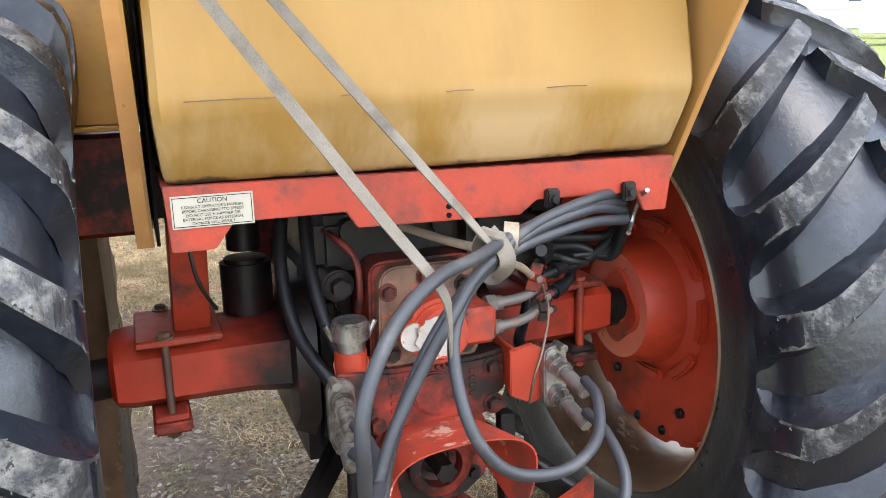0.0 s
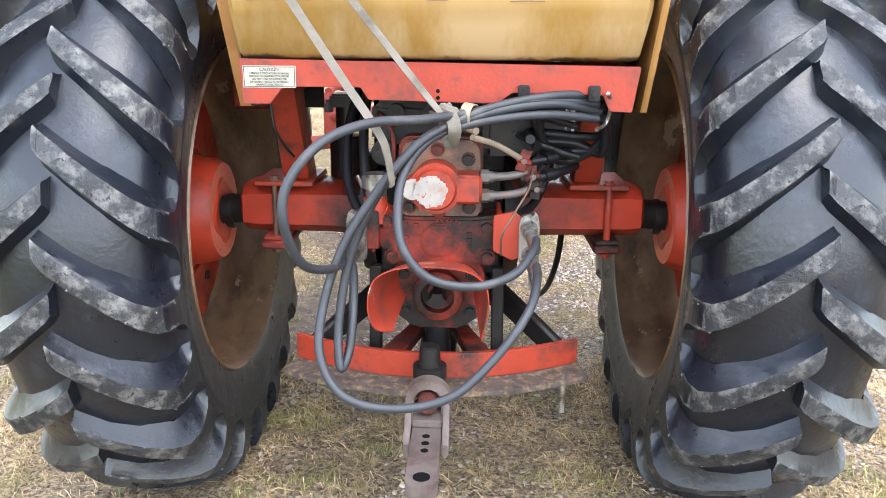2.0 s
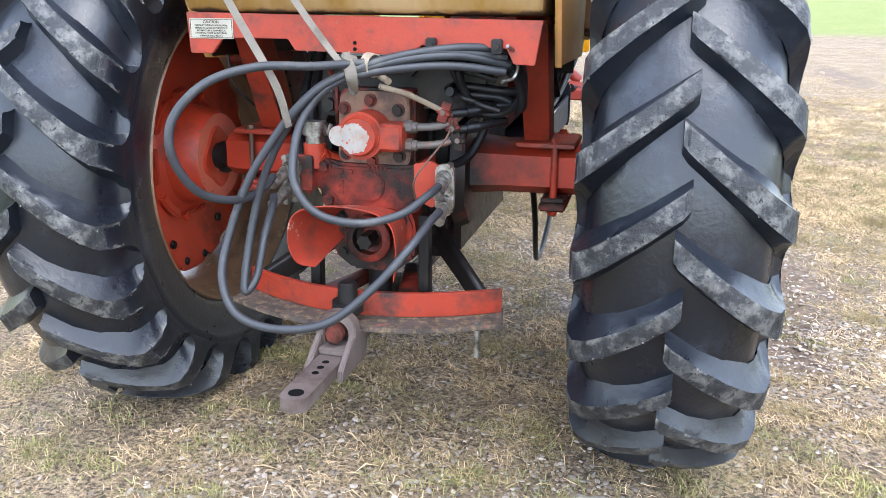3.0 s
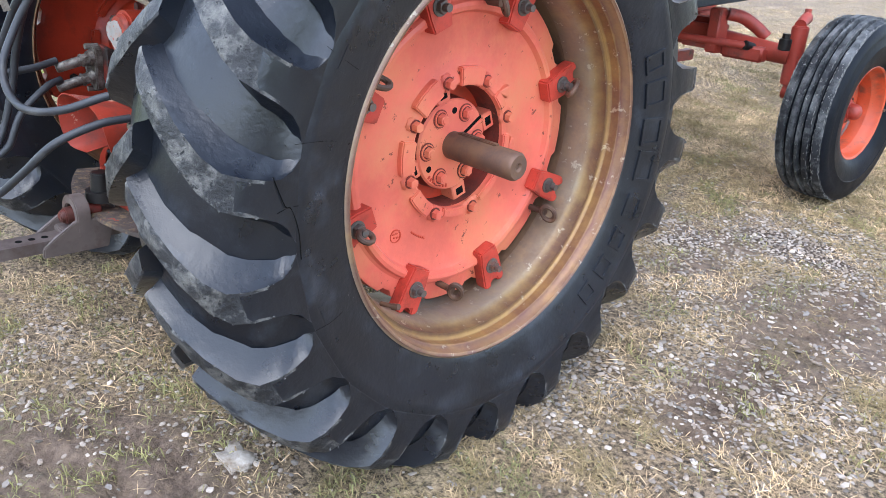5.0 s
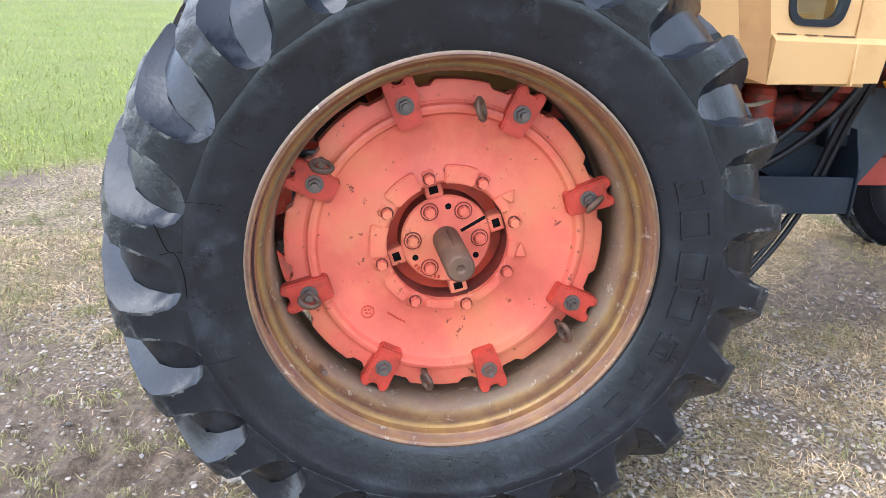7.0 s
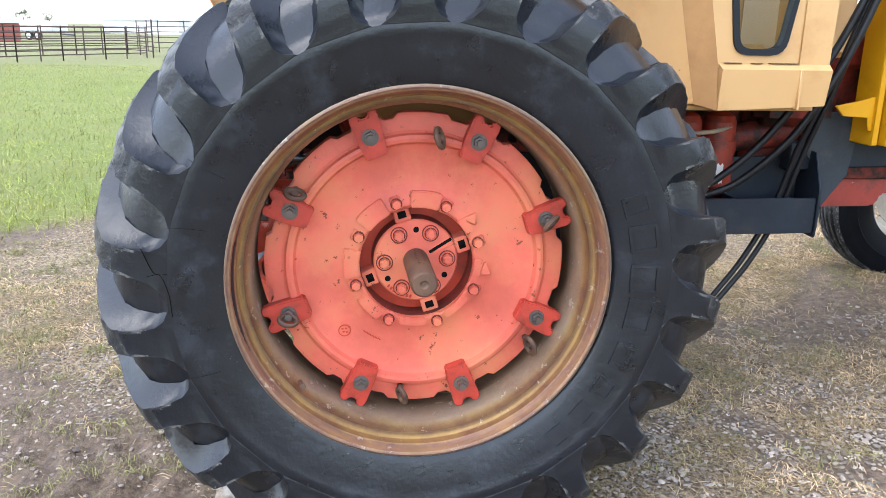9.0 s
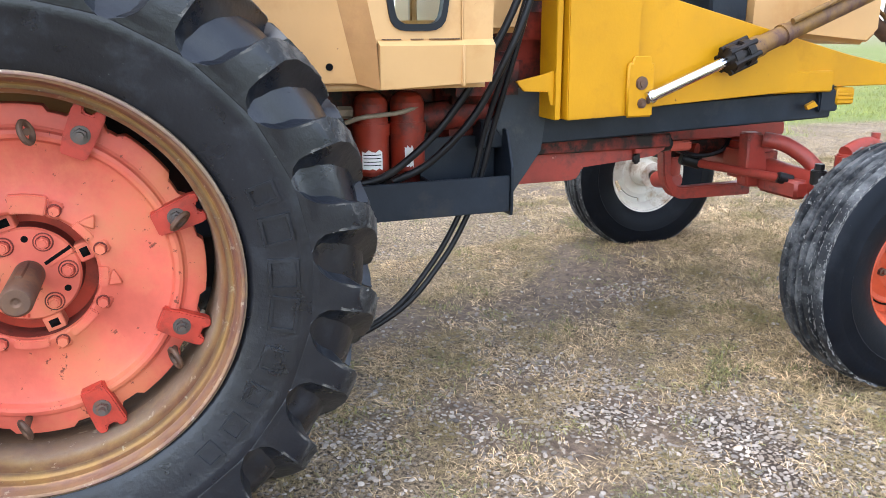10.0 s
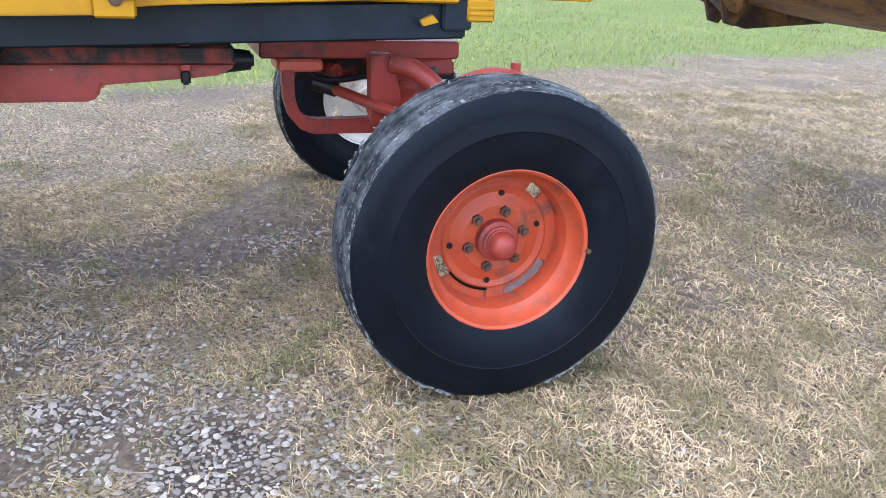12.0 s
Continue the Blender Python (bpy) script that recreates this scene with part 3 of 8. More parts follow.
def ground_material():
    m = bpy.data.materials.new("dry_grass_and_gravel_ground")
    m.use_nodes = True
    n, l = m.node_tree.nodes, m.node_tree.links
    bsdf = n["Principled BSDF"]
    bsdf.inputs["Roughness"].default_value = 0.9
    pos = n.new("ShaderNodeTexCoord").outputs["Object"]

    def tex(scale, detail=8, rough=0.6, kind="ShaderNodeTexNoise"):
        t = n.new(kind)
        t.inputs["Scale"].default_value = scale
        if kind == "ShaderNodeTexNoise":
            t.inputs["Detail"].default_value = detail
            t.inputs["Roughness"].default_value = rough
        l.new(pos, t.inputs["Vector"])
        return t

    def rng(v, a, b, c=0.0, d=1.0):
        r = n.new("ShaderNodeMapRange")
        for k, q in zip(("From Min", "From Max", "To Min", "To Max"), (a, b, c, d)):
            r.inputs[k].default_value = q
        l.new(v, r.inputs["Value"])
        return r.outputs["Result"]

    def mix(f, a, b):
        x = n.new("ShaderNodeMix")
        x.data_type = 'RGBA'
        l.new(f, x.inputs["Factor"])
        for s, v in ((x.inputs["A"], a), (x.inputs["B"], b)):
            if isinstance(v, tuple):
                s.default_value = (*v, 1)
            else:
                l.new(v, s)
        return x.outputs["Result"]

    def calc(op, a, b):
        q = n.new("ShaderNodeMath")
        q.operation = op
        for s, v in zip(q.inputs, (a, b)):
            if isinstance(v, (int, float)):
                s.default_value = v
            else:
                l.new(v, s)
        return q.outputs[0]

    cover = n.new("ShaderNodeVertexColor")
    cover.layer_name = "cover"
    part_of = n.new("ShaderNodeSeparateColor")
    l.new(cover.outputs["Color"], part_of.inputs[0])
    breakup = calc('MULTIPLY', calc('SUBTRACT', tex(7, 8, 0.7).outputs["Fac"], 0.5), 0.9)
    fine = tex(60, 8, 0.8).outputs["Fac"]
    straw = mix(rng(fine, 0.43, 0.58), (0.060, 0.043, 0.027), (0.53, 0.395, 0.250))
    straw = mix(rng(tex(2.2, 6).outputs["Fac"], 0.35, 0.7), straw, mix(rng(fine, 0.43, 0.60), (0.046, 0.032, 0.019), (0.36, 0.252, 0.145)))
    mud = mix(rng(tex(24, 8, 0.7).outputs["Fac"], 0.3, 0.7), (0.062, 0.041, 0.029), (0.270, 0.192, 0.134))
    cells = tex(62, kind="ShaderNodeTexVoronoi")
    grit = mix(rng(cells.outputs["Distance"], 0.15, 0.5), (0.190, 0.142, 0.106), (0.072, 0.050, 0.036))
    green_patch = mix(rng(fine, 0.35, 0.65), (0.060, 0.062, 0.02), (0.29, 0.262, 0.110))
    base = mix(rng(calc('ADD', part_of.outputs["Blue"], breakup), 0.3, 0.75), straw, mud)
    base = mix(rng(calc('ADD', part_of.outputs["Green"], breakup), 0.55, 1.15), base, green_patch)
    base = mix(rng(calc('ADD', part_of.outputs["Red"], breakup), 0.3, 0.75), base, grit)
    # trodden thatch: darker matted patches a hand wide, and wider faint olive ones
    thatch = mix(rng(tex(38, 8, 0.75).outputs["Fac"], 0.35, 0.65), (0.070, 0.048, 0.030), (0.270, 0.195, 0.118))
    base = mix(calc('MULTIPLY', rng(tex(4.2, 9, 0.72).outputs["Fac"], 0.48, 0.64), 0.5), base, thatch)
    base = mix(calc('MULTIPLY', rng(tex(1.3, 9, 0.75).outputs["Fac"], 0.52, 0.68), 0.20), base, green_patch)
    sep = n.new("ShaderNodeSeparateXYZ")
    l.new(pos, sep.inputs[0])
    edge = calc('ADD', sep.outputs["X"], calc('MULTIPLY', sep.outputs["Y"], 0.24))
    wav = calc('MULTIPLY', calc('SUBTRACT', tex(0.55, 6).outputs["Fac"], 0.5), 2.2)
    blades = mix(rng(tex(22, 10, 0.85).outputs["Fac"], 0.3, 0.7), (0.080, 0.110, 0.014), (0.250, 0.285, 0.062))
    wide = mix(rng(tex(0.7, 7, 0.7).outputs["Fac"], 0.42, 0.62), blades, mix(rng(tex(16, 9, 0.8).outputs["Fac"], 0.3, 0.7), (0.085, 0.105, 0.018), (0.30, 0.305, 0.085)))
    pale = rng(calc('ADD', edge, calc('MULTIPLY', wav, 3.0)), -22.0, -36.0)
    wide = mix(calc('MULTIPLY', pale, 0.45), wide, mix(rng(tex(9, 8, 0.8).outputs["Fac"], 0.3, 0.7), (0.17, 0.135, 0.078), (0.31, 0.25, 0.155)))
    at = n.new("ShaderNodeAttribute")
    at.attribute_name = "field"
    colour = mix(rng(calc('ADD', at.outputs["Fac"], calc('MULTIPLY', breakup, 0.8)), 0.3, 0.7), base, wide)
    l.new(colour, bsdf.inputs["Base Color"])
    b = n.new("ShaderNodeBump")
    b.inputs["Strength"].default_value = 1.0
    b.inputs["Distance"].default_value = 0.012
    l.new(calc('ADD', tex(70, 8, 0.75).outputs["Fac"], calc('MULTIPLY', cells.outputs["Distance"], -0.4)), b.inputs["Height"])
    l.new(b.outputs["Normal"], bsdf.inputs["Normal"])
    return m


def build_ground():
    def steps(lo, hi, fine, reach):
        mid = list(np.arange(lo, hi + 1e-6, fine))
        out, d, x = [], fine, hi
        while x < reach:
            d *= 1.22
            x += d
            out.append(x)
        back, d, x = [], fine, lo
        while x > -reach:
            d *= 1.22
            x -= d
            back.append(x)
        return back[::-1] + mid + out
    xs, ys = steps(-1.2, 2.4, 0.022, 900), steps(-1.9, 3.4, 0.022, 900)
    verts = [(x, y, rise(x, y)) for y in ys for x in xs]
    w = len(xs)
    faces = [(j * w + i, j * w + i + 1, (j + 1) * w + i + 1, (j + 1) * w + i) for j in range(len(ys) - 1) for i in range(w - 1)]
    me = bpy.data.meshes.new("ground")
    me.from_pydata(verts, [], faces)
    me.polygons.foreach_set("use_smooth", [True] * len(faces))
    me.materials.append(ground_material())
    col = me.color_attributes.new("cover", 'FLOAT_COLOR', 'POINT')
    col.data.foreach_set("color", [c for x, y, z in verts for c in ((gravel(x, y), green(x, y), bare(x, y), 1.0) if abs(x) < 30 and abs(y) < 30 else (0, 0, 0, 1))])
    fld = me.attributes.new("field", 'FLOAT', 'POINT')
    fld.data.foreach_set("value", [field(x, y) for x, y, z in verts])
    return tagged(new("ground", me), "worn ground of dry cut grass, mud and gravel beside a green field", "ground", kind="structure")


build_ground()

# ---------------------------------------------------------------- tractor
AXLE_Z = 0.80
tractor = thing("tractor", "old red and faded yellow farm tractor with a peach cab", "tractor")


LUG = [((-0.014, 0.872), (-0.014, 0.829), 12.4, 0.024, 0.036), ((0.0, 0.874), (0.0, 0.830), 11.4, 0.027, 0.040), ((0.06, 0.870), (0.06, 0.827), 8.2, 0.029, 0.043),
       ((0.13, 0.858), (0.13, 0.811), 4.6, 0.030, 0.046), ((0.19, 0.838), (0.182, 0.782), 1.6, 0.032, 0.049), ((0.224, 0.813), (0.204, 0.746), 0.0, 0.033, 0.050),
       ((0.2385, 0.778), (0.213, 0.718), -0.6, 0.034, 0.049), ((0.2418, 0.735), (0.215, 0.700), -1.2, 0.035, 0.049), ((0.2410, 0.702), (0.220, 0.685), -1.7, 0.040, 0.055), ((0.2390, 0.679), (0.230, 0.669), -2.0, 0.055, 0.068), ((0.2372, 0.662), (0.2345, 0.655), -2.2, 0.084, 0.092)]


SEAT = 0.012   # the squashed tyre sits a little forward on its rim


def lug_mesh(which, seed):
    """One tread lug from nose to sidewall, with filleted foot and chipped top edges."""
    bm = B()
    rng = random.Random(seed)
    st = []
    for p, q in zip(LUG, LUG[1:]):
        for t in (0.0, 0.34, 0.67):
            st.append(tuple(tuple(a + (b - a) * t for a, b in zip(u, v)) if isinstance(u, tuple) else u + (v - u) * t for u, v in zip(p, q)))
    st.append(LUG[-1])
    rows = []
    for i, ((tu, tr), (bu, br), a, wt, wb) in enumerate(st):
        ring = []
        fade = max(0.0, 1 - max(0, i - 17) / 6)
        fade *= 0.6 + 0.9 * rng.random()
        chip = [(rng.uniform(-0.0045, 0.0012) if rng.random() < 0.8 else -0.009) * fade for _ in range(2)]
        mu, mr = tu * 0.42 + bu * 0.58, tr * 0.42 + br * 0.58
        inset = 0.004
        for (u, r), half, s in (((bu - (bu > 0.2) * 0.004, br - 0.008), wb * 1.28, -1), ((mu, mr), wb * 0.86, -1), ((tu, tr - inset), wt + 0.001, -1), ((tu, tr + chip[0]), wt - 0.004 + chip[0], -1),
                                ((tu, tr + chip[1]), wt - 0.004 + chip[1], 1), ((tu, tr - inset), wt + 0.001, 1), ((mu, mr), wb * 0.86, 1), ((bu - (bu > 0.2) * 0.004, br - 0.008), wb * 1.28, 1)):
            phi = radians(a) + s * half / r
            ring.append(bm.verts.new((which * u, -r * math.cos(phi), r * math.sin(phi))))
        rows.append(ring)
    for j, (p, q) in enumerate(zip(rows, rows[1:])):
        for c in range(7):
            f = bm.faces.new((p[c], p[c + 1], q[c + 1], q[c]))
            f.material_index = 1 if (c in (2, 3, 4) and j < 17) or (c in (2, 4) and j < 21) else 0
    for k in range(16):
        i = rng.randrange(5, len(rows) - 8)
        p = rows[i][rng.choice((2, 3, 3, 4, 4, 5))].co.copy()
        w = rng.uniform(0.002, 0.005)
        tip = [bm.verts.new(p + Vector((rng.uniform(-1, 1), rng.uniform(-1, 1), rng.uniform(-1, 1))) * w) for _ in range(4)]
        for a, b, c in ((0, 1, 2), (0, 2, 3), (0, 3, 1), (1, 3, 2)):
            bm.faces.new((tip[a], tip[b], tip[c])).material_index = 2
    for ring in (rows[0], rows[-1]):
        bm.faces.new(ring)
    bmesh.ops.recalc_face_normals(bm, faces=bm.faces[:])
    finish(bm, 34)
    me = bpy.data.meshes.new("tread_lug")
    bm.to_mesh(me)
    bm.free()
    me.materials.append(RUBBER)
    me.materials.append(RUBBER_WORN)
    me.materials.append(LUG_CHIP)
    return me


def rear_tyre(side):
    """Lathe carcass, flattened where it stands on the ground."""
    bm = B()
    prof = [(0.188, 0.500), (0.200, 0.506), (0.207, 0.516), (0.213, 0.535), (0.222, 0.565), (0.230, 0.60), (0.2350, 0.630), (0.2366, 0.634), (0.2370, 0.650), (0.2360, 0.659), (0.229, 0.667), (0.217, 0.676), (0.209, 0.690), (0.204, 0.713), (0.197, 0.745), (0.176, 0.777), (0.12, 0.812), (0.06, 0.829), (0.0, 0.832)]
    prof = prof + [(-x, r) for x, r in prof[-2::-1]]
    prof += [(-0.17, 0.505), (0.17, 0.505)]
    lathe(bm, prof, 128, closed=True)
    for v in bm.verts:
        low = -AXLE_Z + 0.03
        if v.co.z < low:
            v.co.x *= 1 + 0.5 * (low - v.co.z)
    bmesh.ops.recalc_face_normals(bm, faces=bm.faces[:])
    return bm


def ring_point(angle, r):
    """Clock angle in degrees seen from the right side: 0 up, 90 towards the front."""
    return r * math.sin(radians(angle)), r * math.cos(radians(angle))


def rear_wheel(side, inner_phase, outer_phase):
    s = side
    d = B()
    prof = [(-0.015, 0.034), (0.006, 0.034), (0.006, 0.116), (0.000, 0.121), (-0.012, 0.123), (-0.052, 0.126), (-0.058, 0.131), (-0.058, 0.158), (0.024, 0.1605), (0.032, 0.164), (0.036, 0.170), (0.036, 0.183), (0.027, 0.205),
            (0.026, 0.25), (0.029, 0.325), (0.034, 0.338), (0.047, 0.345), (0.049, 0.355), (0.046, 0.364), (0.034, 0.369), (0.030, 0.376), (0.030, 0.416), (0.026, 0.424), (-0.014, 0.426),
            (-0.020, 0.40), (-0.012, 0.34), (-0.016, 0.22), (-0.045, 0.18), (-0.125, 0.165), (-0.150, 0.15), (-0.150, 0.034)]
    lathe(d, [(s * x, r) for x, r in prof], 192, closed=True)
    for v in d.verts:
        q = math.hypot(v.co.y, v.co.z)
        if q > 0.409:
            off = (math.degrees(math.atan2(v.co.y, v.co.z)) - 25) % 45
            notch = 0.013 if 6.0 < off < 11.5 or 33 < off < 39 else 0.0
            v.co.y *= (q - notch) / q
            v.co.z *= (q - notch) / q
    for f in d.faces:
        f.material_index = 1 if s * f.calc_center_median().x < -0.013 and math.hypot(*f.calc_center_median()[1:]) > 0.13 and s * f.normal.x < 0.5 else 0
    # recess ring round the hub: shade and grime both put into a darker red
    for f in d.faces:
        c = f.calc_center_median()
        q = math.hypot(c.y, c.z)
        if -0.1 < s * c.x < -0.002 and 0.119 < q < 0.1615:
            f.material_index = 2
    bmesh.ops.recalc_face_normals(d, faces=d.faces[:])
    wheel = part("rear_wheel", d, [RED_DISC, RED_CLEAN, RED_GRIME_SHADE], tractor, "faded red cast disc, rusty rim, worn bar-tread tyre", sharp=28)
    wheel.location = (s * 0.85, 0.007, AXLE_Z)
    tyre = part("tyre", rear_tyre(s), RUBBER, wheel, "large black tractor tyre with worn chevron lugs", sharp=30)
    tyre.location.y = SEAT
    for which, phase in ((-1, inner_phase), (1, outer_phase)):
        kinds = [lug_mesh(which * s, 10 * which + k) for k in range(4)]
        for k in range(22):
            lug = new("tread_lug", kinds[k * 7 % 4])
            lug.parent = wheel
            lug.matrix_basis = Matrix.Translation((0, SEAT, 0)) @ Matrix.Rotation(radians(-(phase + 360 / 22 * k)), 4, 'X')
    r = B()
    rim = [(0.194, 0.512), (0.210, 0.510), (0.215, 0.503), (0.211, 0.496), (0.200, 0.494), (0.190, 0.490), (0.184, 0.484), (0.160, 0.483), (0.152, 0.478), (0.150, 0.468), (0.128, 0.465), (0.112, 0.458), (0.104, 0.454), (0.060, 0.452), (0.03, 0.449), (-0.04, 0.449),
           (-0.09, 0.452), (-0.13, 0.468), (-0.165, 0.488), (-0.200, 0.495), (-0.214, 0.504), (-0.196, 0.512), (-0.15, 0.50), (-0.1, 0.475), (0.0, 0.462), (0.1, 0.475), (0.15, 0.50)]
    lathe(r, [(s * x, q) for x, q in rim], 120, closed=True)
    bmesh.ops.recalc_face_normals(r, faces=r.faces[:])
    for f in r.faces:
        f.material_index = 1 if s * f.calc_center_median().x < 0.015 else 0
    part("rim", r, [RUST, RIM_INSIDE], wheel, "rusty ochre steel rim", sharp=24)
    shaft = B()
    lathe(shaft, [(s * x, q) for x, q in ((-0.02, 0.0365), (0.225, 0.0365), (0.234, 0.030), (0.234, 0.012), (0.229, 0.006), (0.229, 0.001))], 32)
    box(shaft, (min(s * 0.03, s * 0.16), -0.008, 0.030), (max(s * 0.03, s * 0.16), 0.008, 0.041), 0.002)
    bmesh.ops.recalc_face_normals(shaft, faces=shaft.faces[:])
    part("axle_shaft", shaft, BROWN_STEEL, wheel, "brown rusted stub of axle shaft")
    for k in range(6):
        bm = B()
        y, z = ring_point(27 + 60 * k, 0.090)
        # slot 1: thin dark rings paint contact shade and grime round the bolt
        rod(bm, (s * 0.003, y, z), (s * 0.0078, y, z), 0.0245, seg=20, slot=1)
        rod(bm, (s * 0.004, y, z), (s * 0.011, y, z), 0.0215, 0.0205, seg=20)
        rod(bm, (s * 0.010, y, z), (s * 0.0118, y, z), 0.0178, seg=16, slot=1)
        rod(bm, (s * 0.010, y, z), (s * 0.026, y, z), 0.0158, 0.0145, seg=6)
        rod(bm, (s * 0.025, y, z), (s * 0.0285, y, z), 0.0112, 0.009, seg=16)
        part("hub_bolt", bm, [RED_DISC, RED_GRIME_SHADE], wheel)
    # bolts that hold the disc, each on its own pad
    for k in range(8):
        bm = B()
        a = 26 + 45 * k
        y, z = ring_point(a, 0.182)
        box(bm, (min(s * 0.02, s * 0.0375), y - 0.017, z - 0.022), (max(s * 0.02, s * 0.0375), y + 0.017, z + 0.022), 0.005, Matrix.Rotation(radians(-a), 3, 'X'))
        part("bolt_pad", bm, RED_DISC, wheel)
        bm = B()
        # slot 1: dark ring paints contact shade and grime at the bolt's foot
        rod(bm, (s * 0.036, y, z), (s * 0.0395, y, z), 0.0170, seg=18, slot=1)
        rod(bm, (s * 0.039, y, z), (s * 0.055, y, z), 0.0140, 0.0128, seg=6)
        part("disc_bolt", bm, [RED_DISC, RED_GRIME_SHADE], wheel)
    # cast plateaus round the opening, wide on one half and narrow on the other
    for a, half, r1, top in ((7, 13.5, 0.210, 0.046), (319, 13.5, 0.214, 0.046), (271, 13.5, 0.208, 0.044), (226, 13, 0.200, 0.042), (184, 14, 0.187, 0.043), (139, 14, 0.187, 0.043), (52, 9, 0.187, 0.042), (95, 9, 0.187, 0.042)):
        bm = B()
        steps = [-half + 2 * half * i / 8 for i in range(9)]
        ins, outs = [ring_point(a + q, 0.1625) for q in steps], [ring_point(a + q * 0.93, r1) for q in steps]
        prism(bm, ins + outs[::-1], 'x', s * 0.020, s * top, 0.0035)
        part("raised_arc", bm, RED_DISC, wheel)
    for a, turn in ((50, 22), (97, -18)):
        bm = B()
        prism(bm, [(-0.024, 0.187), (0.020, 0.188), (0.004, 0.222)], 'x', s * 0.022, s * 0.043, 0.003)
        bmesh.ops.transform(bm, matrix=Matrix.Rotation(radians(-a), 4, 'X') @ Matrix.Translation((0, 0, 0.2)) @ Matrix.Rotation(radians(turn), 4, 'X') @ Matrix.Translation((0, 0, -0.2)), verts=bm.verts[:])
        part("raised_rib", bm, RED_DISC, wheel)
    # slot with a raised lip, and small round holes in the hub
    bm = B()
    y, z = ring_point(58, 0.082)
    box(bm, (min(s * 0.0, s * 0.0072), y - 0.0045, z - 0.037), (max(s * 0.0, s * 0.0072), y + 0.0045, z + 0.037), 0, Matrix.Rotation(radians(-58), 3, 'X'))
    part("hub_slot", bm, INK, wheel)
    bm = B()
    y, z = ring_point(66, 0.084)
    box(bm, (min(s * 0.0, s * 0.0095), y - 0.004, z - 0.034), (max(s * 0.0, s * 0.0095), y + 0.004, z + 0.034), 0.002, Matrix.Rotation(radians(-60), 3, 'X'))
    part("slot_lip", bm, RED_DISC, wheel)
    for a, q in ((0, 0.091), (237, 0.096), (118, 0.094)):
        bm = B()
        y, z = ring_point(a, q)
        rod(bm, (s * 0.002, y, z), (s * 0.0072, y, z), 0.0085, seg=14)
        part("hub_hole", bm, INK, wheel)
    # worn cast marks: short raised strokes on the hub, and a ring with strokes on the disc
    for k in range(8):
        bm = B()
        a = 188 + 5.5 * k
        y, z = ring_point(a, 0.108)
        box(bm, (min(s * 0.004, s * 0.0085), y - 0.003, z - 0.005), (max(s * 0.004, s * 0.0085), y + 0.003, z + 0.005), 0.001, Matrix.Rotation(radians(-a), 3, 'X'))
        part("cast_mark", bm, RED_CLEAN, wheel)
    bm = B()
    y, z = ring_point(226, 0.286)
    lathe(bm, [(s * 0.024, 0.0150), (s * 0.0295, 0.0155), (s * 0.0295, 0.0180), (s * 0.024, 0.0185)], 28, (0, y, z), closed=True)
    for du, dv in ((-0.006, 0.005), (0.004, 0.006), (-0.003, -0.004), (0.007, -0.005)):
        box(bm, (min(s * 0.024, s * 0.0292), y + du - 0.0035, z + dv - 0.0022), (max(s * 0.024, s * 0.0292), y + du + 0.0035, z + dv + 0.0022), 0.0008)
    bmesh.ops.recalc_face_normals(bm, faces=bm.faces[:])
    part("cast_ring", bm, RED_CLEAN, wheel)
    for k in range(6):
        bm = B()
        y, z = ring_point(216 - 2.2 * k, 0.252)
        box(bm, (min(s * 0.022, s * 0.0282), y - 0.0022, z - 0.005), (max(s * 0.022, s * 0.0282), y + 0.0022, z + 0.005), 0.0008, Matrix.Rotation(radians(40), 3, 'X'))
        part("cast_mark", bm, RED_CLEAN, wheel)
    for a in (-17, 71, 163, 249):
        bm = B()
        y, z = ring_point(a, 0.140)
        t = Matrix.Rotation(radians(-a), 3, 'X')
        box(bm, (min(s * -0.055, s * 0.004), y - 0.024, z - 0.021), (max(s * -0.055, s * 0.004), y + 0.024, z + 0.021), 0.003, t, slot=0)
        box(bm, (min(s * -0.02, s * 0.0052), y - 0.012, z - 0.010), (max(s * -0.02, s * 0.0052), y + 0.012, z + 0.010), 0, t, slot=1)
        part("wedge_block", bm, [RED_DISC, INK], wheel)
    for k in range(8):
        a = 25 + 45 * k
        bm = B()
        out = [(-0.030, 0.325), (0.030, 0.325), (0.036, 0.365), (0.040, 0.440), (0.033, 0.452), (0.016, 0.452), (0.012, 0.436), (-0.012, 0.436), (-0.016, 0.452), (-0.033, 0.452), (-0.040, 0.440), (-0.036, 0.365)]
        prism(bm, out, 'x', s * 0.028, s * 0.066, 0.004)
        bmesh.ops.transform(bm, matrix=Matrix.Rotation(radians(-a), 4, 'X'), verts=bm.verts[:])
        part("rim_clamp", bm, CLAMP_RED, wheel, "bright red rim clamp")
        y, z = ring_point(a, 0.383)
        b2 = B()
        hex_bolt(b2, (s * 0.066, y, z), (s, 0, 0), 0.017, 0.016)
        rod(b2, (s * 0.07, y, z), (s * 0.098, y, z), 0.0095, seg=12)
        part("clamp_bolt", b2, BOLT, wheel)
    for a, q in ((8, 0.366), (303, 0.394), (249, 0.385), (187, 0.378), (126, 0.40), (71, 0.388)):
        bm = B()
        y, z = ring_point(a, q)
        tilt = 35 if a in (249, 126) else -25
        got = []
        for i in range(16):
            for j in range(8):
                u, v = 2 * math.pi * i / 16, 2 * math.pi * j / 8
                w = 0.021 + 0.0075 * math.cos(v)
                got.append(bm.verts.new((s * (0.0075 * math.sin(v)), w * math.cos(u) * 0.85, w * math.sin(u) * 1.15)))
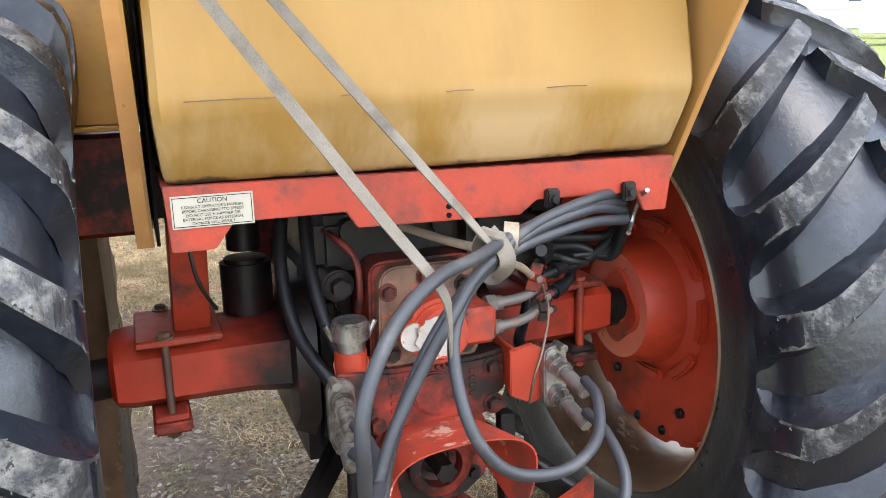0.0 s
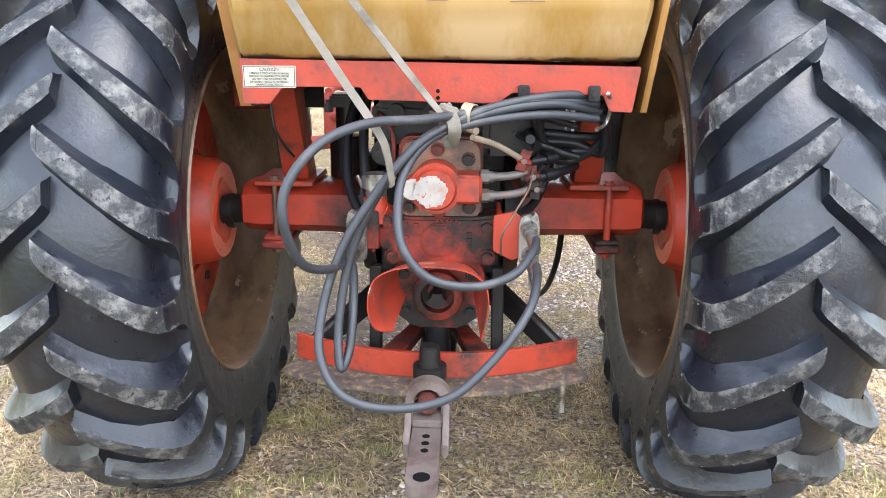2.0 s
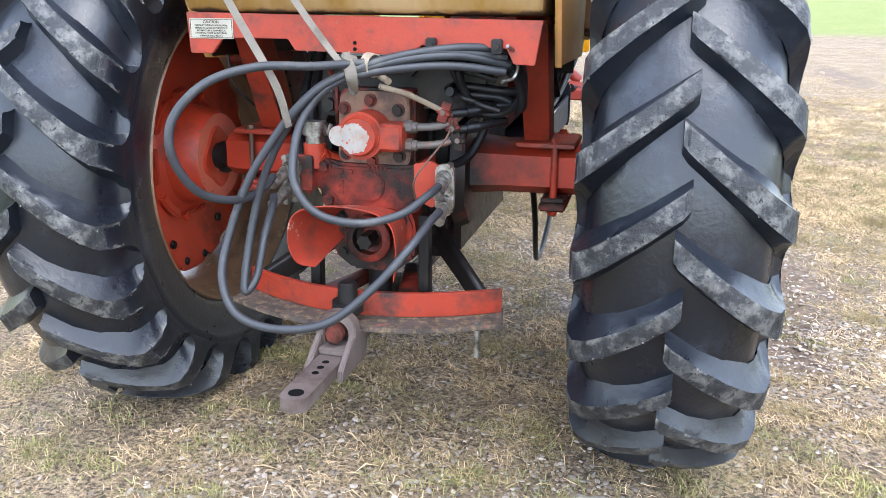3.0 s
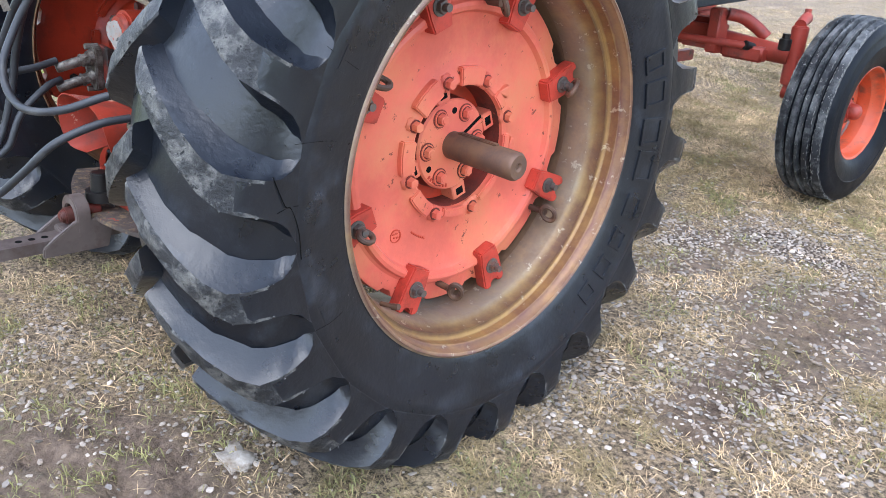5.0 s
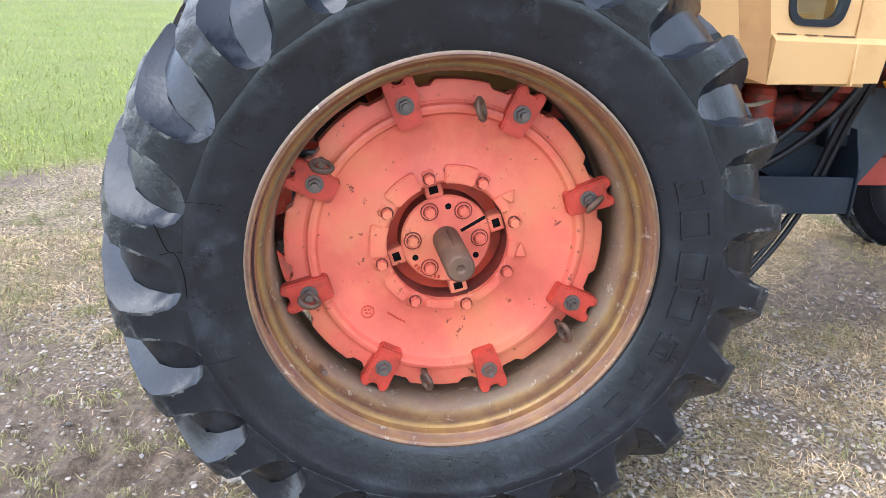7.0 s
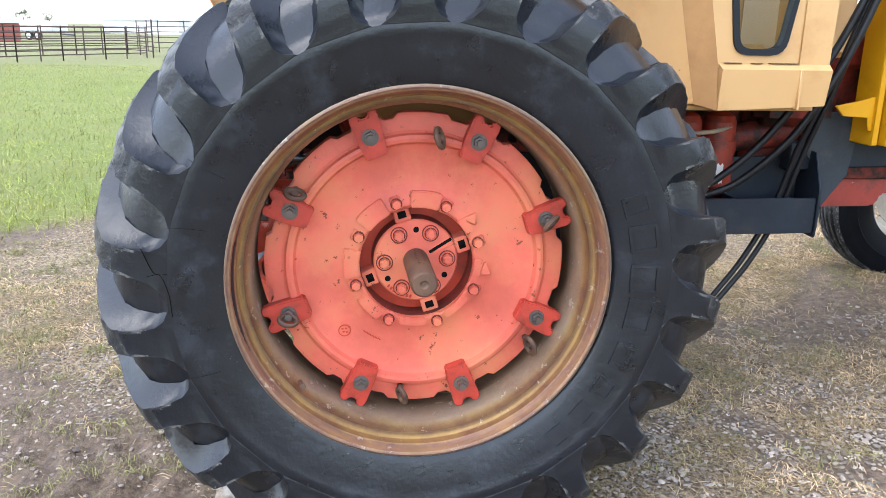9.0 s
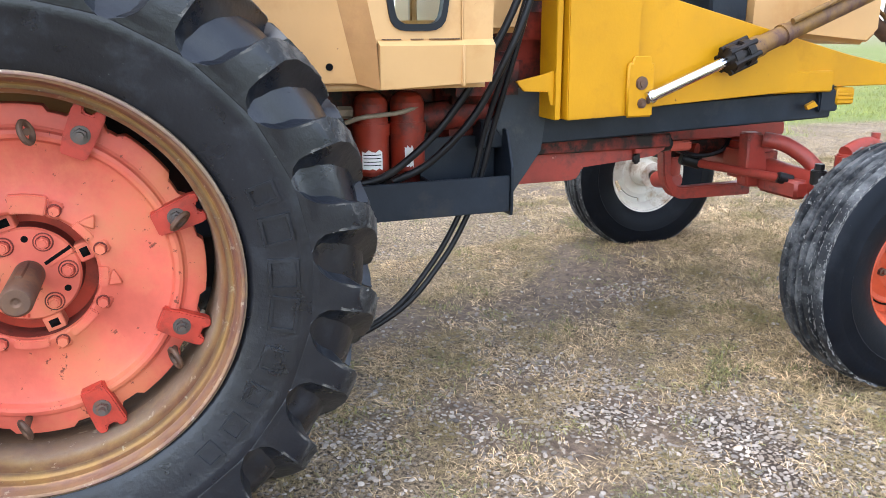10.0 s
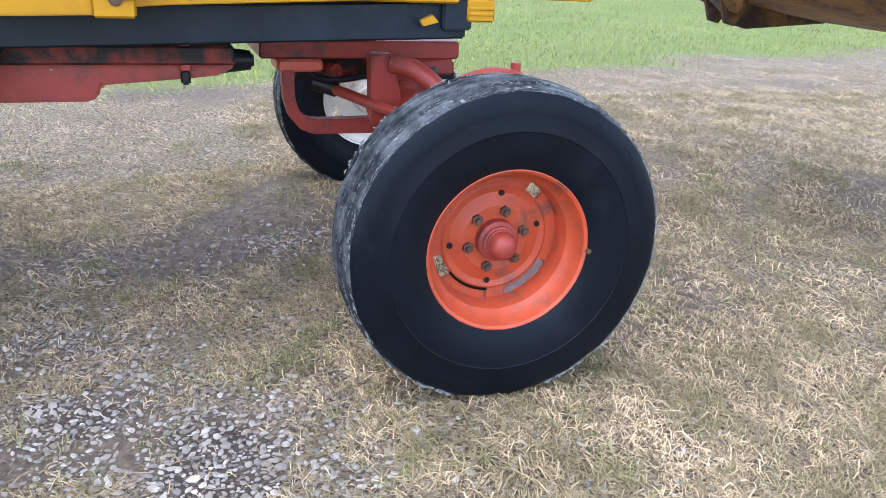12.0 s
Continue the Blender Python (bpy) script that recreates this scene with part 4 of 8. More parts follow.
        for i in range(16):
            for j in range(8):
                bm.faces.new((got[i * 8 + j], got[((i + 1) % 16) * 8 + j], got[((i + 1) % 16) * 8 + (j + 1) % 8], got[i * 8 + (j + 1) % 8]))
        m = Matrix.Translation((s * 0.098, y, z)) @ Matrix.Rotation(radians(-a), 4, 'X') @ Matrix.Rotation(radians(55), 4, 'Z') @ Matrix.Rotation(radians(tilt), 4, 'Y')
        bmesh.ops.transform(bm, matrix=m, verts=bm.verts[:])
        rod(bm, (s * 0.03, y, z), (s * 0.088, y, z), 0.009, seg=10)
        bmesh.ops.recalc_face_normals(bm, faces=bm.faces[:])
        part("eye_bolt", bm, BROWN_STEEL, wheel, "rusted lifting eye bolt")
    valve = B()
    y, z = ring_point(227, 0.452)
    rod(valve, (s * 0.125, y, z), (s * 0.165, y * 0.98, z * 0.98), 0.006, seg=10)
    rod(valve, (s * 0.16, y * 0.985, z * 0.985), (s * 0.178, y * 0.97, z * 0.97), 0.008, seg=10)
    part("valve_stem", valve, BROWN_STEEL, wheel)
    return wheel


wheel_of = {1: rear_wheel(1, -2.2, 6.8), -1: rear_wheel(-1, 11.8, 3.6)}


def front_wheel(side, rim_mat, label):
    s = side
    bm = B()
    R = 0.47
    prof = [(0.098, 0.232), (0.110, 0.245), (0.128, 0.285), (0.136, 0.325), (0.1385, 0.350), (0.1405, 0.352), (0.1405, 0.357), (0.139, 0.360), (0.1395, 0.385), (0.1365, 0.393), (0.1365, 0.397), (0.134, 0.415), (0.126, 0.437), (0.117, 0.451), (0.106, 0.459), (0.080, 0.464), (0.074, 0.444), (0.060, 0.443), (0.054, 0.467),
            (0.030, 0.469), (0.024, 0.446), (0.012, 0.446), (0.006, 0.470), (0.0, 0.470)]
    prof = prof + [(-x, r) for x, r in prof[-2::-1]] + [(-0.09, 0.236), (0.09, 0.236)]
    lathe(bm, [(s * x, r * (1 + 0.016 * smooth(0.26, 0.45, r))) for x, r in prof], 96, closed=True)
    rng = random.Random(3)
    for v in bm.verts:
        r = math.hypot(v.co.y, v.co.z)
        if r > 0.448:
            k = 1 + 0.007 * noise.noise((v.co.x * 40, v.co.y * 14, v.co.z * 14)) + rng.uniform(-0.006, 0.002)
            v.co.y *= k
            v.co.z *= k
        if v.co.z < -0.468:
            v.co.z = -0.468
    for f in bm.faces:
        c = f.calc_center_median()
        if math.hypot(c.y, c.z) > 0.4585:
            f.material_index = 1
    bmesh.ops.recalc_face_normals(bm, faces=bm.faces[:])
    d = B()
    disc = [(-0.012, 0.02), (-0.008, 0.06), (-0.006, 0.10), (-0.014, 0.115), (-0.020, 0.14), (-0.014, 0.158), (-0.018, 0.166), (-0.030, 0.166), (-0.032, 0.158), (-0.04, 0.14), (-0.03, 0.10), (-0.03, 0.02)]
    lathe(d, [(s * x, r) for x, r in disc], 64, closed=True)
    bmesh.ops.recalc_face_normals(d, faces=d.faces[:])
    wheel = part("front_wheel", d, rim_mat, tractor, label, sharp=28)
    wheel.location = (0.795, 2.995, 0.497) if s > 0 else (-1.27, 3.155, 0.512)
    wheel.rotation_euler = (0, 0, radians(-3.2))
    for a0, a1, r0 in ((47, 117, 0.160), (119, 184, 0.160), (186, 231, 0.170), (254, 301, 0.160), (303, 392, 0.160)):
        t = B()
        n7 = max(4, int((a1 - a0) / 6))
        span = [a0 + (a1 - a0) * k / n7 for k in range(n7 + 1)]
        prism(t, [ring_point(q, r0) for q in span] + [ring_point(q, 0.204) for q in span[::-1]], 'x', s * -0.018, s * -0.030, 0.003)
        part("disc_tab", t, rim_mat, wheel)
    # black strip painted in as the gap shadow under the disc edge, and dried mud lying in the rim below it
    t = B()
    tube(t, [(s * -0.0155, *ring_point(q, 0.167)) for q in range(184, 236, 6)], 0.0035, 6, 3)
    part("disc_gap_shade", t, INK, wheel)
    t = B()
    span = range(118, 172, 6)
    prism(t, [ring_point(q, 0.172 + 0.005 * math.sin(q)) for q in span] + [ring_point(q, 0.1935 + 0.004 * math.sin(q * 1.7)) for q in list(span)[::-1]], 'x', s * -0.019, s * -0.0135, 0.002)
    part("mud_smear", t, MUD_GREY, wheel, "dried grey mud in the rim")
    part("tyre", bm, [RUBBER_FRONT, TREAD_FRONT], wheel, "black ribbed front tyre with worn ragged tread", sharp=30)
    r = B()
    rim = [(0.096, 0.252), (0.106, 0.250), (0.110, 0.241), (0.104, 0.233), (0.088, 0.229), (0.070, 0.224), (0.055, 0.214), (0.045, 0.205), (0.015, 0.198), (-0.03, 0.196), (-0.055, 0.205), (-0.07, 0.222), (-0.095, 0.230), (-0.109, 0.241), (-0.098, 0.250),
           (-0.07, 0.238), (0.0, 0.215), (0.06, 0.232)]
    lathe(r, [(s * x, q) for x, q in rim], 72, closed=True)
    bmesh.ops.recalc_face_normals(r, faces=r.faces[:])
    part("rim", r, rim_mat, wheel, sharp=26)
    hub = B()
    lathe(hub, [(s * x, q) for x, q in ((-0.02, 0.062), (0.02, 0.062), (0.026, 0.056), (0.027, 0.051), (0.034, 0.050), (0.036, 0.044), (0.044, 0.044), (0.045, 0.041), (0.052, 0.041), (0.066, 0.040), (0.080, 0.034), (0.090, 0.022), (0.092, 0.004))], 32)
    lathe(hub, [(s * x, q) for x, q in ((-0.16, 0.03), (-0.16, 0.075), (-0.03, 0.085), (-0.02, 0.03))], 24, closed=True)
    bmesh.ops.recalc_face_normals(hub, faces=hub.faces[:])
    part("hub_cap", hub, RED_DULL if s > 0 else WHITE_RIM, wheel, "red bell-shaped hub cap")
    for k in range(6):
        b = B()
        y, z = ring_point(15 + 60 * k, 0.088)
        rod(b, (s * -0.008, y, z), (s * 0.006, y, z), 0.017, seg=6)
        rod(b, (s * 0.0, y, z), (s * 0.016, y, z), 0.010, 0.008, seg=10)
        part("wheel_nut", b, BROWN_STEEL, wheel)
    for a in (5, 75, 185, 262):
        b = B()
        y, z = ring_point(a, 0.138)
        rod(b, (s * -0.024, y, z), (s * -0.0145, y, z), 0.009, seg=14)
        part("disc_hole", b, DARK_STEEL, wheel)
    v = B()
    y, z = ring_point(92, 0.246)
    rod(v, (s * 0.104, y, z), (s * 0.118, y, z), 0.008, seg=10)
    part("valve_stem", v, BROWN_STEEL, wheel)
    # rubber torn and frayed along the tread shoulders
    f = B()
    for u in (0.112, 0.116, 0.078, 0.056, -0.112):
        for k in range(220):
            a = rng.uniform(0, 360)
            y, z = ring_point(a, rng.uniform(0.457, 0.469) if abs(u) > 0.1 else rng.uniform(0.467, 0.476))
            if z < -0.44:
                continue
            w, h = rng.uniform(0.002, 0.015), rng.uniform(0.003, 0.008)
            p = Vector((s * u, y, z))
            out, along = Vector((0, y, z)).normalized(), Vector((0, z, -y)).normalized()
            lift = Vector((s * (1 if u > 0 else -1) * rng.uniform(0.001, 0.004), 0, 0)) + out * rng.uniform(-0.002, 0.001)
            add_faces(f, [p - along * w - out * h * 0.6, p + along * w - out * h * 0.4, p + along * w * rng.uniform(-0.6, 0.6) + out * h * 0.4 + lift, p - lift * 0.6], [(0, 1, 2), (0, 2, 3), (1, 3, 2), (0, 3, 1)])
    tagged(part("frayed_edge", f, FRAY, wheel), "grey torn rubber along the tread", kind="stuff")
    return wheel


front_wheel(1, ORANGE, "orange-red pressed front wheel with ribbed tyre")
front_wheel(-1, WHITE_RIM, "off-white painted front wheel with ribbed tyre")


# ---------------------------------------------------------------- tractor: rear axle and drivetrain
# the rear of the tractor leans slightly about the axle line
LEAN = Matrix.Translation((0, 0, AXLE_Z)) @ Matrix.Rotation(radians(-2.0), 4, 'X') @ Matrix.Translation((0, 0, -AXLE_Z))
stance = {"now": LEAN}


def tpart(name, bm, mat, label="", sharp=38.0):
    ob = part(name, bm, mat, tractor, label, sharp)
    ob.matrix_basis = stance["now"]
    return ob


def axle_housing(s):
    """Trumpet housing from the centre out to the wheel, an eight-sided tube that flares at the inner flange."""
    bm = B()
    def octagon(x, cy, cz, hy, hz, c):
        return [(x, cy + a * hy, cz + b * hz) for a, b in ((-1, -c), (-1, c), (-c, 1), (c, 1), (1, c), (1, -c), (c, -1), (-c, -1))]
    rows = [octagon(s * 0.19, 0.0, 0.82, 0.20, 0.19, 0.55), octagon(s * 0.235, 0.0, 0.82, 0.19, 0.17, 0.55), octagon(s * 0.24, -0.01, 0.832, 0.13, 0.085, 0.6), octagon(s * 0.33, -0.01, 0.832, 0.115, 0.076, 0.62),
            octagon(s * 0.57, -0.01, 0.832, 0.11, 0.074, 0.62), octagon(s * 0.605, -0.01, 0.832, 0.105, 0.07, 0.6), octagon(s * 0.617, -0.01, 0.832, 0.08, 0.055, 0.6)]
    vs = [[bm.verts.new(p) for p in r] for r in rows]
    for a, b in zip(vs, vs[1:]):
        for k in range(8):
            bm.faces.new((a[k], a[(k + 1) % 8], b[(k + 1) % 8], b[k]))
    bm.faces.new(vs[0])
    bm.faces.new(vs[-1])
    bmesh.ops.recalc_face_normals(bm, faces=bm.faces[:])
    h = tpart("axle_housing", bm, AXLE_RED, "red rear axle housing, oil-stained towards the centre", 50)
    bm = B()
    rod(bm, (s * 0.60, -0.01, 0.832 - 0.018), (s * 0.74, 0, AXLE_Z), 0.046, seg=28)
    rod(bm, (s * 0.66, 0, AXLE_Z), (s * 0.685, 0, AXLE_Z), 0.056, seg=28, bevel=0.004)
    part("half_shaft", bm, DARK_STEEL, h, "dark greasy half shaft")
    # cast hub: a lobed boss on a stepped cone, with a slotted raised ring on the disc behind it
    bm = B()
    lathe(bm, [(s * x, r) for x, r in ((0.700, 0.05), (0.694, 0.092), (0.702, 0.104), (0.742, 0.112), (0.760, 0.150), (0.780, 0.160), (0.806, 0.166), (0.806, 0.05))], 48, (0, 0, AXLE_Z), closed=True)
    for v in bm.verts:
        dy, dz = v.co.y, v.co.z - AXLE_Z
        q = math.hypot(dy, dz)
        if 0.085 < q < 0.155:
            k = 1 + 0.10 * math.cos(4 * math.atan2(dy, dz) + 0.6)
            v.co.y, v.co.z = dy * k, AXLE_Z + dz * k
    bmesh.ops.recalc_face_normals(bm, faces=bm.faces[:])
    part("wheel_hub", bm, RED_CLEAN, h, "bright red stepped wheel hub")
    for k in range(8):
        bm = B()
        a = 22 + 45 * k
        y, z = ring_point(a, 0.142)
        hex_bolt(bm, (s * -0.086, y, z), (-s, 0, 0), 0.014, 0.014)
        part("hub_nut", bm, BROWN_STEEL, wheel_of[s])
        bm = B()
        steps = [a + 22.5 - 16 + 4 * i for i in range(9)]
        prism(bm, [ring_point(q, 0.205) for q in steps] + [ring_point(q, 0.236) for q in steps[::-1]], 'x', s * -0.016, s * -0.040, 0.006)
        part("back_rib", bm, RED_CLEAN, wheel_of[s])
    for a, r in ((100, 0.33), (148, 0.33), (205, 0.33), (250, 0.33), (172, 0.395), (190, 0.39)):
        bm = B()
        y, z = ring_point(a, r)
        rod(bm, (s * -0.010, y, z), (s * -0.024, y, z), 0.017, 0.015, seg=6)
        part("clamp_stud", bm, DARK_STEEL, wheel_of[s])
    # clamp plate with its rods and lower bar, and the cab post that stands on it
    bm = B()
    box(bm, (s * 0.56 if s < 0 else s * 0.38, -0.145, 0.906), (s * 0.38 if s < 0 else s * 0.56, 0.10, 0.924), 0.004)
    plate = tpart("clamp_plate", bm, RED, "red clamp plate caked with dirt")
    for y in (-0.135, 0.09):
        bm = B()
        rod(bm, (s * 0.50, y, 0.70), (s * 0.50, y, 0.935), 0.0085 if s < 0 else 0.011, seg=12)
        hex_bolt(bm, (s * 0.50, y, 0.925), (0, 0, 1), 0.014, 0.012)
        rod(bm, (s * 0.50, y, 0.705), (s * 0.50, y, 0.717), 0.016, seg=6)
        part("clamp_rod", bm, BROWN_STEEL if s < 0 else RED, plate)
    bm = B()
    box(bm, (min(s * 0.46, s * 0.54), -0.165, 0.718), (max(s * 0.46, s * 0.54), 0.12, 0.742), 0.005)
    box(bm, (min(s * 0.465, s * 0.535), -0.155, 0.7425), (max(s * 0.465, s * 0.535), 0.11, 0.757), 0.003)
    part("clamp_bar", bm, RED_GREASY, plate)
    bm = B()
    x0, x1 = sorted((s * 0.40, s * 0.478))
    prism(bm, [(x0, 0.924), (x1, 0.924), (x1 + s * 0.004, 1.30), (x0 - s * 0.006, 1.30)], 'y', -0.10, -0.085, 0.002)
    prism(bm, [(x0, 0.924), (x0 + 0.012, 0.924), (x0 + 0.012 - s * 0.006, 1.30), (x0 - s * 0.006, 1.30)], 'y', -0.085, 0.02, 0.002)
    prism(bm, [(x1 - 0.012, 0.924), (x1, 0.924), (x1 + s * 0.004, 1.30), (x1 - 0.012 + s * 0.004, 1.30)], 'y', -0.085, 0.02, 0.002)
    for v in bm.verts:
        v.co.y -= (v.co.z - 0.924) * 0.55
    tpart("cab_post", bm, RED, "red channel post rising from the axle to the cab beam")


axle_housing(-1)
axle_housing(1)

# gearbox and rear casting
bm = B()
box(bm, (-0.20, -0.10, 0.52), (0.20, 0.75, 1.06), 0.03)
box(bm, (-0.175, -0.20, 0.60), (0.175, -0.09, 1.0), 0.04)
for x in (-0.13, -0.05, 0.05, 0.13):
    for z in (0.64, 0.97):
        hex_bolt(bm, (x, -0.20, z), (0, -1, 0), 0.014, 0.014)
gearbox = tpart("gearbox", bm, OILY, "grease-blackened red cast gearbox and rear housing")
# neck that carries the cover, with a small dark boss beside it
bm = B()
prism(bm, rounded([(-0.112, 0.80), (0.122, 0.80), (0.122, 1.085), (-0.106, 1.085)], 0.03), 'y', -0.342, -0.19, 0.006)
neck = tpart("cover_neck", bm, RED_GREASY, "greasy red cast neck behind the rear cover")
bm = B()
rod(bm, (-0.155, -0.20, 1.03), (-0.155, -0.285, 1.03), 0.034, seg=20, bevel=0.005)
rod(bm, (-0.155, -0.285, 1.03), (-0.155, -0.315, 1.03), 0.020, seg=6)
part("side_boss", bm, OILY, neck)
bm = B()
tube(bm, [(-0.17, -0.24, 1.14), (-0.155, -0.29, 1.13), (-0.125, -0.315, 1.09), (-0.122, -0.325, 1.02), (-0.125, -0.31, 0.97)], 0.007, 8)
part("oil_pipe", bm, RED_GREASY, neck, "thin dark red oil pipe")
bm = B()
out = []
for cx, cz, a0 in ((0.072, 1.045, 0), (-0.066, 1.045, 90), (-0.072, 0.898, 180), (0.076, 0.898, 270)):
    out += [(0.006 + cx + 0.035 * math.cos(radians(a0 + t)), cz + 0.035 * math.sin(radians(a0 + t))) for t in (0, 30, 60, 90)]
prism(bm, out, 'y', -0.375, -0.34, 0.004)
cover = tpart("rear_cover", bm, COVER, "rounded rear cover plate, paint worn to bare metal")
for x, z in ((0.0, 1.055), (0.082, 1.03), (-0.078, 1.03), (0.085, 0.90), (-0.075, 0.90), (0.005, 0.882)):
    bm = B()
    hex_bolt(bm, (x, -0.375, z), (0, -1, 0), 0.014, 0.016)
    part("cover_bolt", bm, RED_GREASY, cover)
bm = B()
rod(bm, (-0.002, -0.37, 0.965), (-0.002, -0.47, 0.965), 0.066, seg=40, bevel=0.008)
rod(bm, (-0.002, -0.47, 0.965), (-0.002, -0.482, 0.965), 0.056, 0.050, seg=40)
rod(bm, (-0.055, -0.39, 0.965), (-0.055, -0.475, 0.965), 0.03, seg=20, bevel=0.004)
pump = tpart("hydraulic_pump", bm, RED, "red pump with a chipped white face")
bm = B()
outl = []
for k in range(56):
    a = 2 * math.pi * k / 56
    r = 0.044 * (1 + 0.16 * noise.noise((3 * math.cos(a), 3 * math.sin(a), 4.0)) + 0.14 * noise.noise((9 * math.cos(a), 9 * math.sin(a), 8.0)))
    outl.append((-0.014 + r * math.cos(a), 0.961 + r * math.sin(a) * 0.92))
prism(bm, outl, 'y', -0.4832, -0.470)
rod(bm, (-0.060, -0.474, 0.965), (-0.060, -0.4775, 0.965), 0.0275, seg=24)
box(bm, (-0.060, -0.4775, 0.944), (-0.030, -0.470, 0.986), 0.002)
part("flaked_paint", bm, PUMP_FACE, pump, "flaking white paint patch")
bm = B()
box(bm, (0.045, -0.465, 0.925), (0.118, -0.36, 1.0), 0.008)
part("port_block", bm, RED, pump, "red square port block")
for z, tilt in ((0.990, 0.02), (0.940, 0.03)):
    bm = B()
    rod(bm, (0.114, -0.415, z), (0.136, -0.415, z), 0.019, seg=6)
    rod(bm, (0.134, -0.415, z), (0.150, -0.415, z), 0.015, seg=16)
    part("pipe_nut", bm, BOLT, pump)
    bm = B()
    tube(bm, [(0.14, -0.415, z), (0.19, -0.412, z + 0.003), (0.232, -0.40, z + 0.012), (0.262, -0.37, z + 0.035), (0.295, -0.30, z + 0.07)], 0.011, 10)
    part("steel_pipe", bm, BOLT, pump)

# lower casting with the power take-off
bm = B()
prism(bm, [(-0.175, 0.90), (-0.175, 0.81), (-0.13, 0.775), (-0.12, 0.745), (0.13, 0.745), (0.14, 0.775), (0.17, 0.80), (0.17, 0.885), (0.10, 0.875), (-0.09, 0.875)], 'y', -0.40, -0.28, 0.008)
lower = tpart("lower_casting", bm, RED_GREASY, "red cast lower housing with raised lettering bars")
bm = B()
rod(bm, (0.003, -0.395, 0.815), (0.003, -0.409, 0.815), 0.046, seg=36, bevel=0.004)
part("round_plug", bm, RED_GREASY, lower, "round red cover plug")
for x, z in ((-0.135, 0.865), (-0.12, 0.768), (0.135, 0.768), (0.135, 0.85)):
    bm = B()
    hex_bolt(bm, (x, -0.40, z), (0, -1, 0), 0.017, 0.018)
    part("casting_bolt", bm, RED_GREASY, lower)
for k, (x, z, w, h) in enumerate([(-0.085, 0.853, 0.016, 0.014), (-0.055, 0.853, 0.014, 0.012)] + [(0.0 + 0.013 * i, 0.868, 0.008, 0.012) for i in range(5)] + [(0.088, 0.80 + 0.016 * i, 0.014, 0.009) for i in range(4)] + [(-0.083, 0.79 + 0.016 * i, 0.014, 0.009) for i in range(3)]):
    bm = B()
    box(bm, (x - w / 2, -0.403, z - h / 2), (x + w / 2, -0.399, z + h / 2), 0.001)
    part("casting_mark", bm, RED_GREASY, lower)
bm = B()
prism(bm, [(-0.10, 0.76), (-0.13, 0.70), (-0.12, 0.60), (-0.06, 0.555), (0.07, 0.555), (0.13, 0.60), (0.135, 0.70), (0.11, 0.76)], 'y', -0.385, -0.22, 0.01)
ptob = tpart("pto_housing", bm, RED_GREASY, "greasy power take-off housing")
bm = B()
lathe(bm, [(0.0, 0.03), (0.0, 0.066), (0.04, 0.068), (0.045, 0.060), (0.045, 0.046), (0.015, 0.044), (0.01, 0.03)], 40, closed=True)
bmesh.ops.transform(bm, matrix=Matrix.Translation((0.004, -0.385, 0.662)) @ Matrix.Rotation(radians(-90), 4, 'Z'), verts=bm.verts[:])
bmesh.ops.recalc_face_normals(bm, faces=bm.faces[:])
part("pto_collar", bm, RED_GREASY, ptob)
bm = B()
prism(bm, [(0.004 + q * math.cos(math.pi * k / 6), 0.661 + q * math.sin(math.pi * k / 6)) for k, q in enumerate((0.023, 0.018) * 6)], 'y', -0.46, -0.36)
part("pto_shaft", bm, DARK_STEEL, ptob, "dark splined power take-off shaft")
bm = B()
rod(bm, (0.004, -0.37, 0.662), (0.004, -0.384, 0.662), 0.047, seg=32)
part("pto_seal", bm, DARK_STEEL, ptob)
for x, z in ((-0.085, 0.61), (0.092, 0.61), (-0.09, 0.715), (0.095, 0.715)):
    bm = B()
    hex_bolt(bm, (x, -0.385, z), (0, -1, 0), 0.013, 0.014)
    part("housing_bolt", bm, DARK_STEEL, ptob)

# bent sheet shield over the power take-off
bm = B()
# outline at the rear edge and where it is bolted on: flared to the rear, its side wings tapering downwards
rear = [(-0.108, 0.606), (-0.146, 0.622), (-0.164, 0.668), (-0.163, 0.722), (-0.146, 0.764), (-0.105, 0.789), (-0.040, 0.799), (0.035, 0.797), (0.095, 0.783), (0.130, 0.752), (0.140, 0.705), (0.135, 0.645), (0.124, 0.585)]
root = [(-0.085, 0.655), (-0.098, 0.673), (-0.104, 0.690), (-0.104, 0.712), (-0.096, 0.730), (-0.070, 0.742), (-0.028, 0.748), (0.028, 0.748), (0.072, 0.742), (0.098, 0.726), (0.106, 0.700), (0.106, 0.680), (0.104, 0.655)]
back = [-0.555, -0.585, -0.600, -0.606, -0.610, -0.612, -0.612, -0.610, -0.606, -0.600, -0.592, -0.575, -0.560]
rear, root, back = [(v.x, v.z) for v in spline([(x, 0, z) for x, z in rear], 3)], [(v.x, v.z) for v in spline([(x, 0, z) for x, z in root], 3)], [v.x for v in spline([(y, 0, 0) for y in back], 3)]
rows = []
for (x, z), (u, w), y in zip(rear, root, back):
    rows.append([])
    for off in (0.0, -0.0035):
        run = []
        for t in (0.0, 0.35, 0.7, 1.0):
            px, pz, py = u + (x - u) * t ** 0.8, w + (z - w) * t ** 0.9, -0.375 + (y + 0.375) * t
            d = math.hypot(px, pz - 0.69)
            run.append(bm.verts.new((px + off * px / d, py, pz + off * (pz - 0.69) / d)))
        rows[-1] += run if off == 0 else run[::-1]
for a, b in zip(rows, rows[1:]):
    for k in range(8):
        bm.faces.new((a[k], a[(k + 1) % 8], b[(k + 1) % 8], b[k]))
bm.faces.new(rows[0])
bm.faces.new(rows[-1])
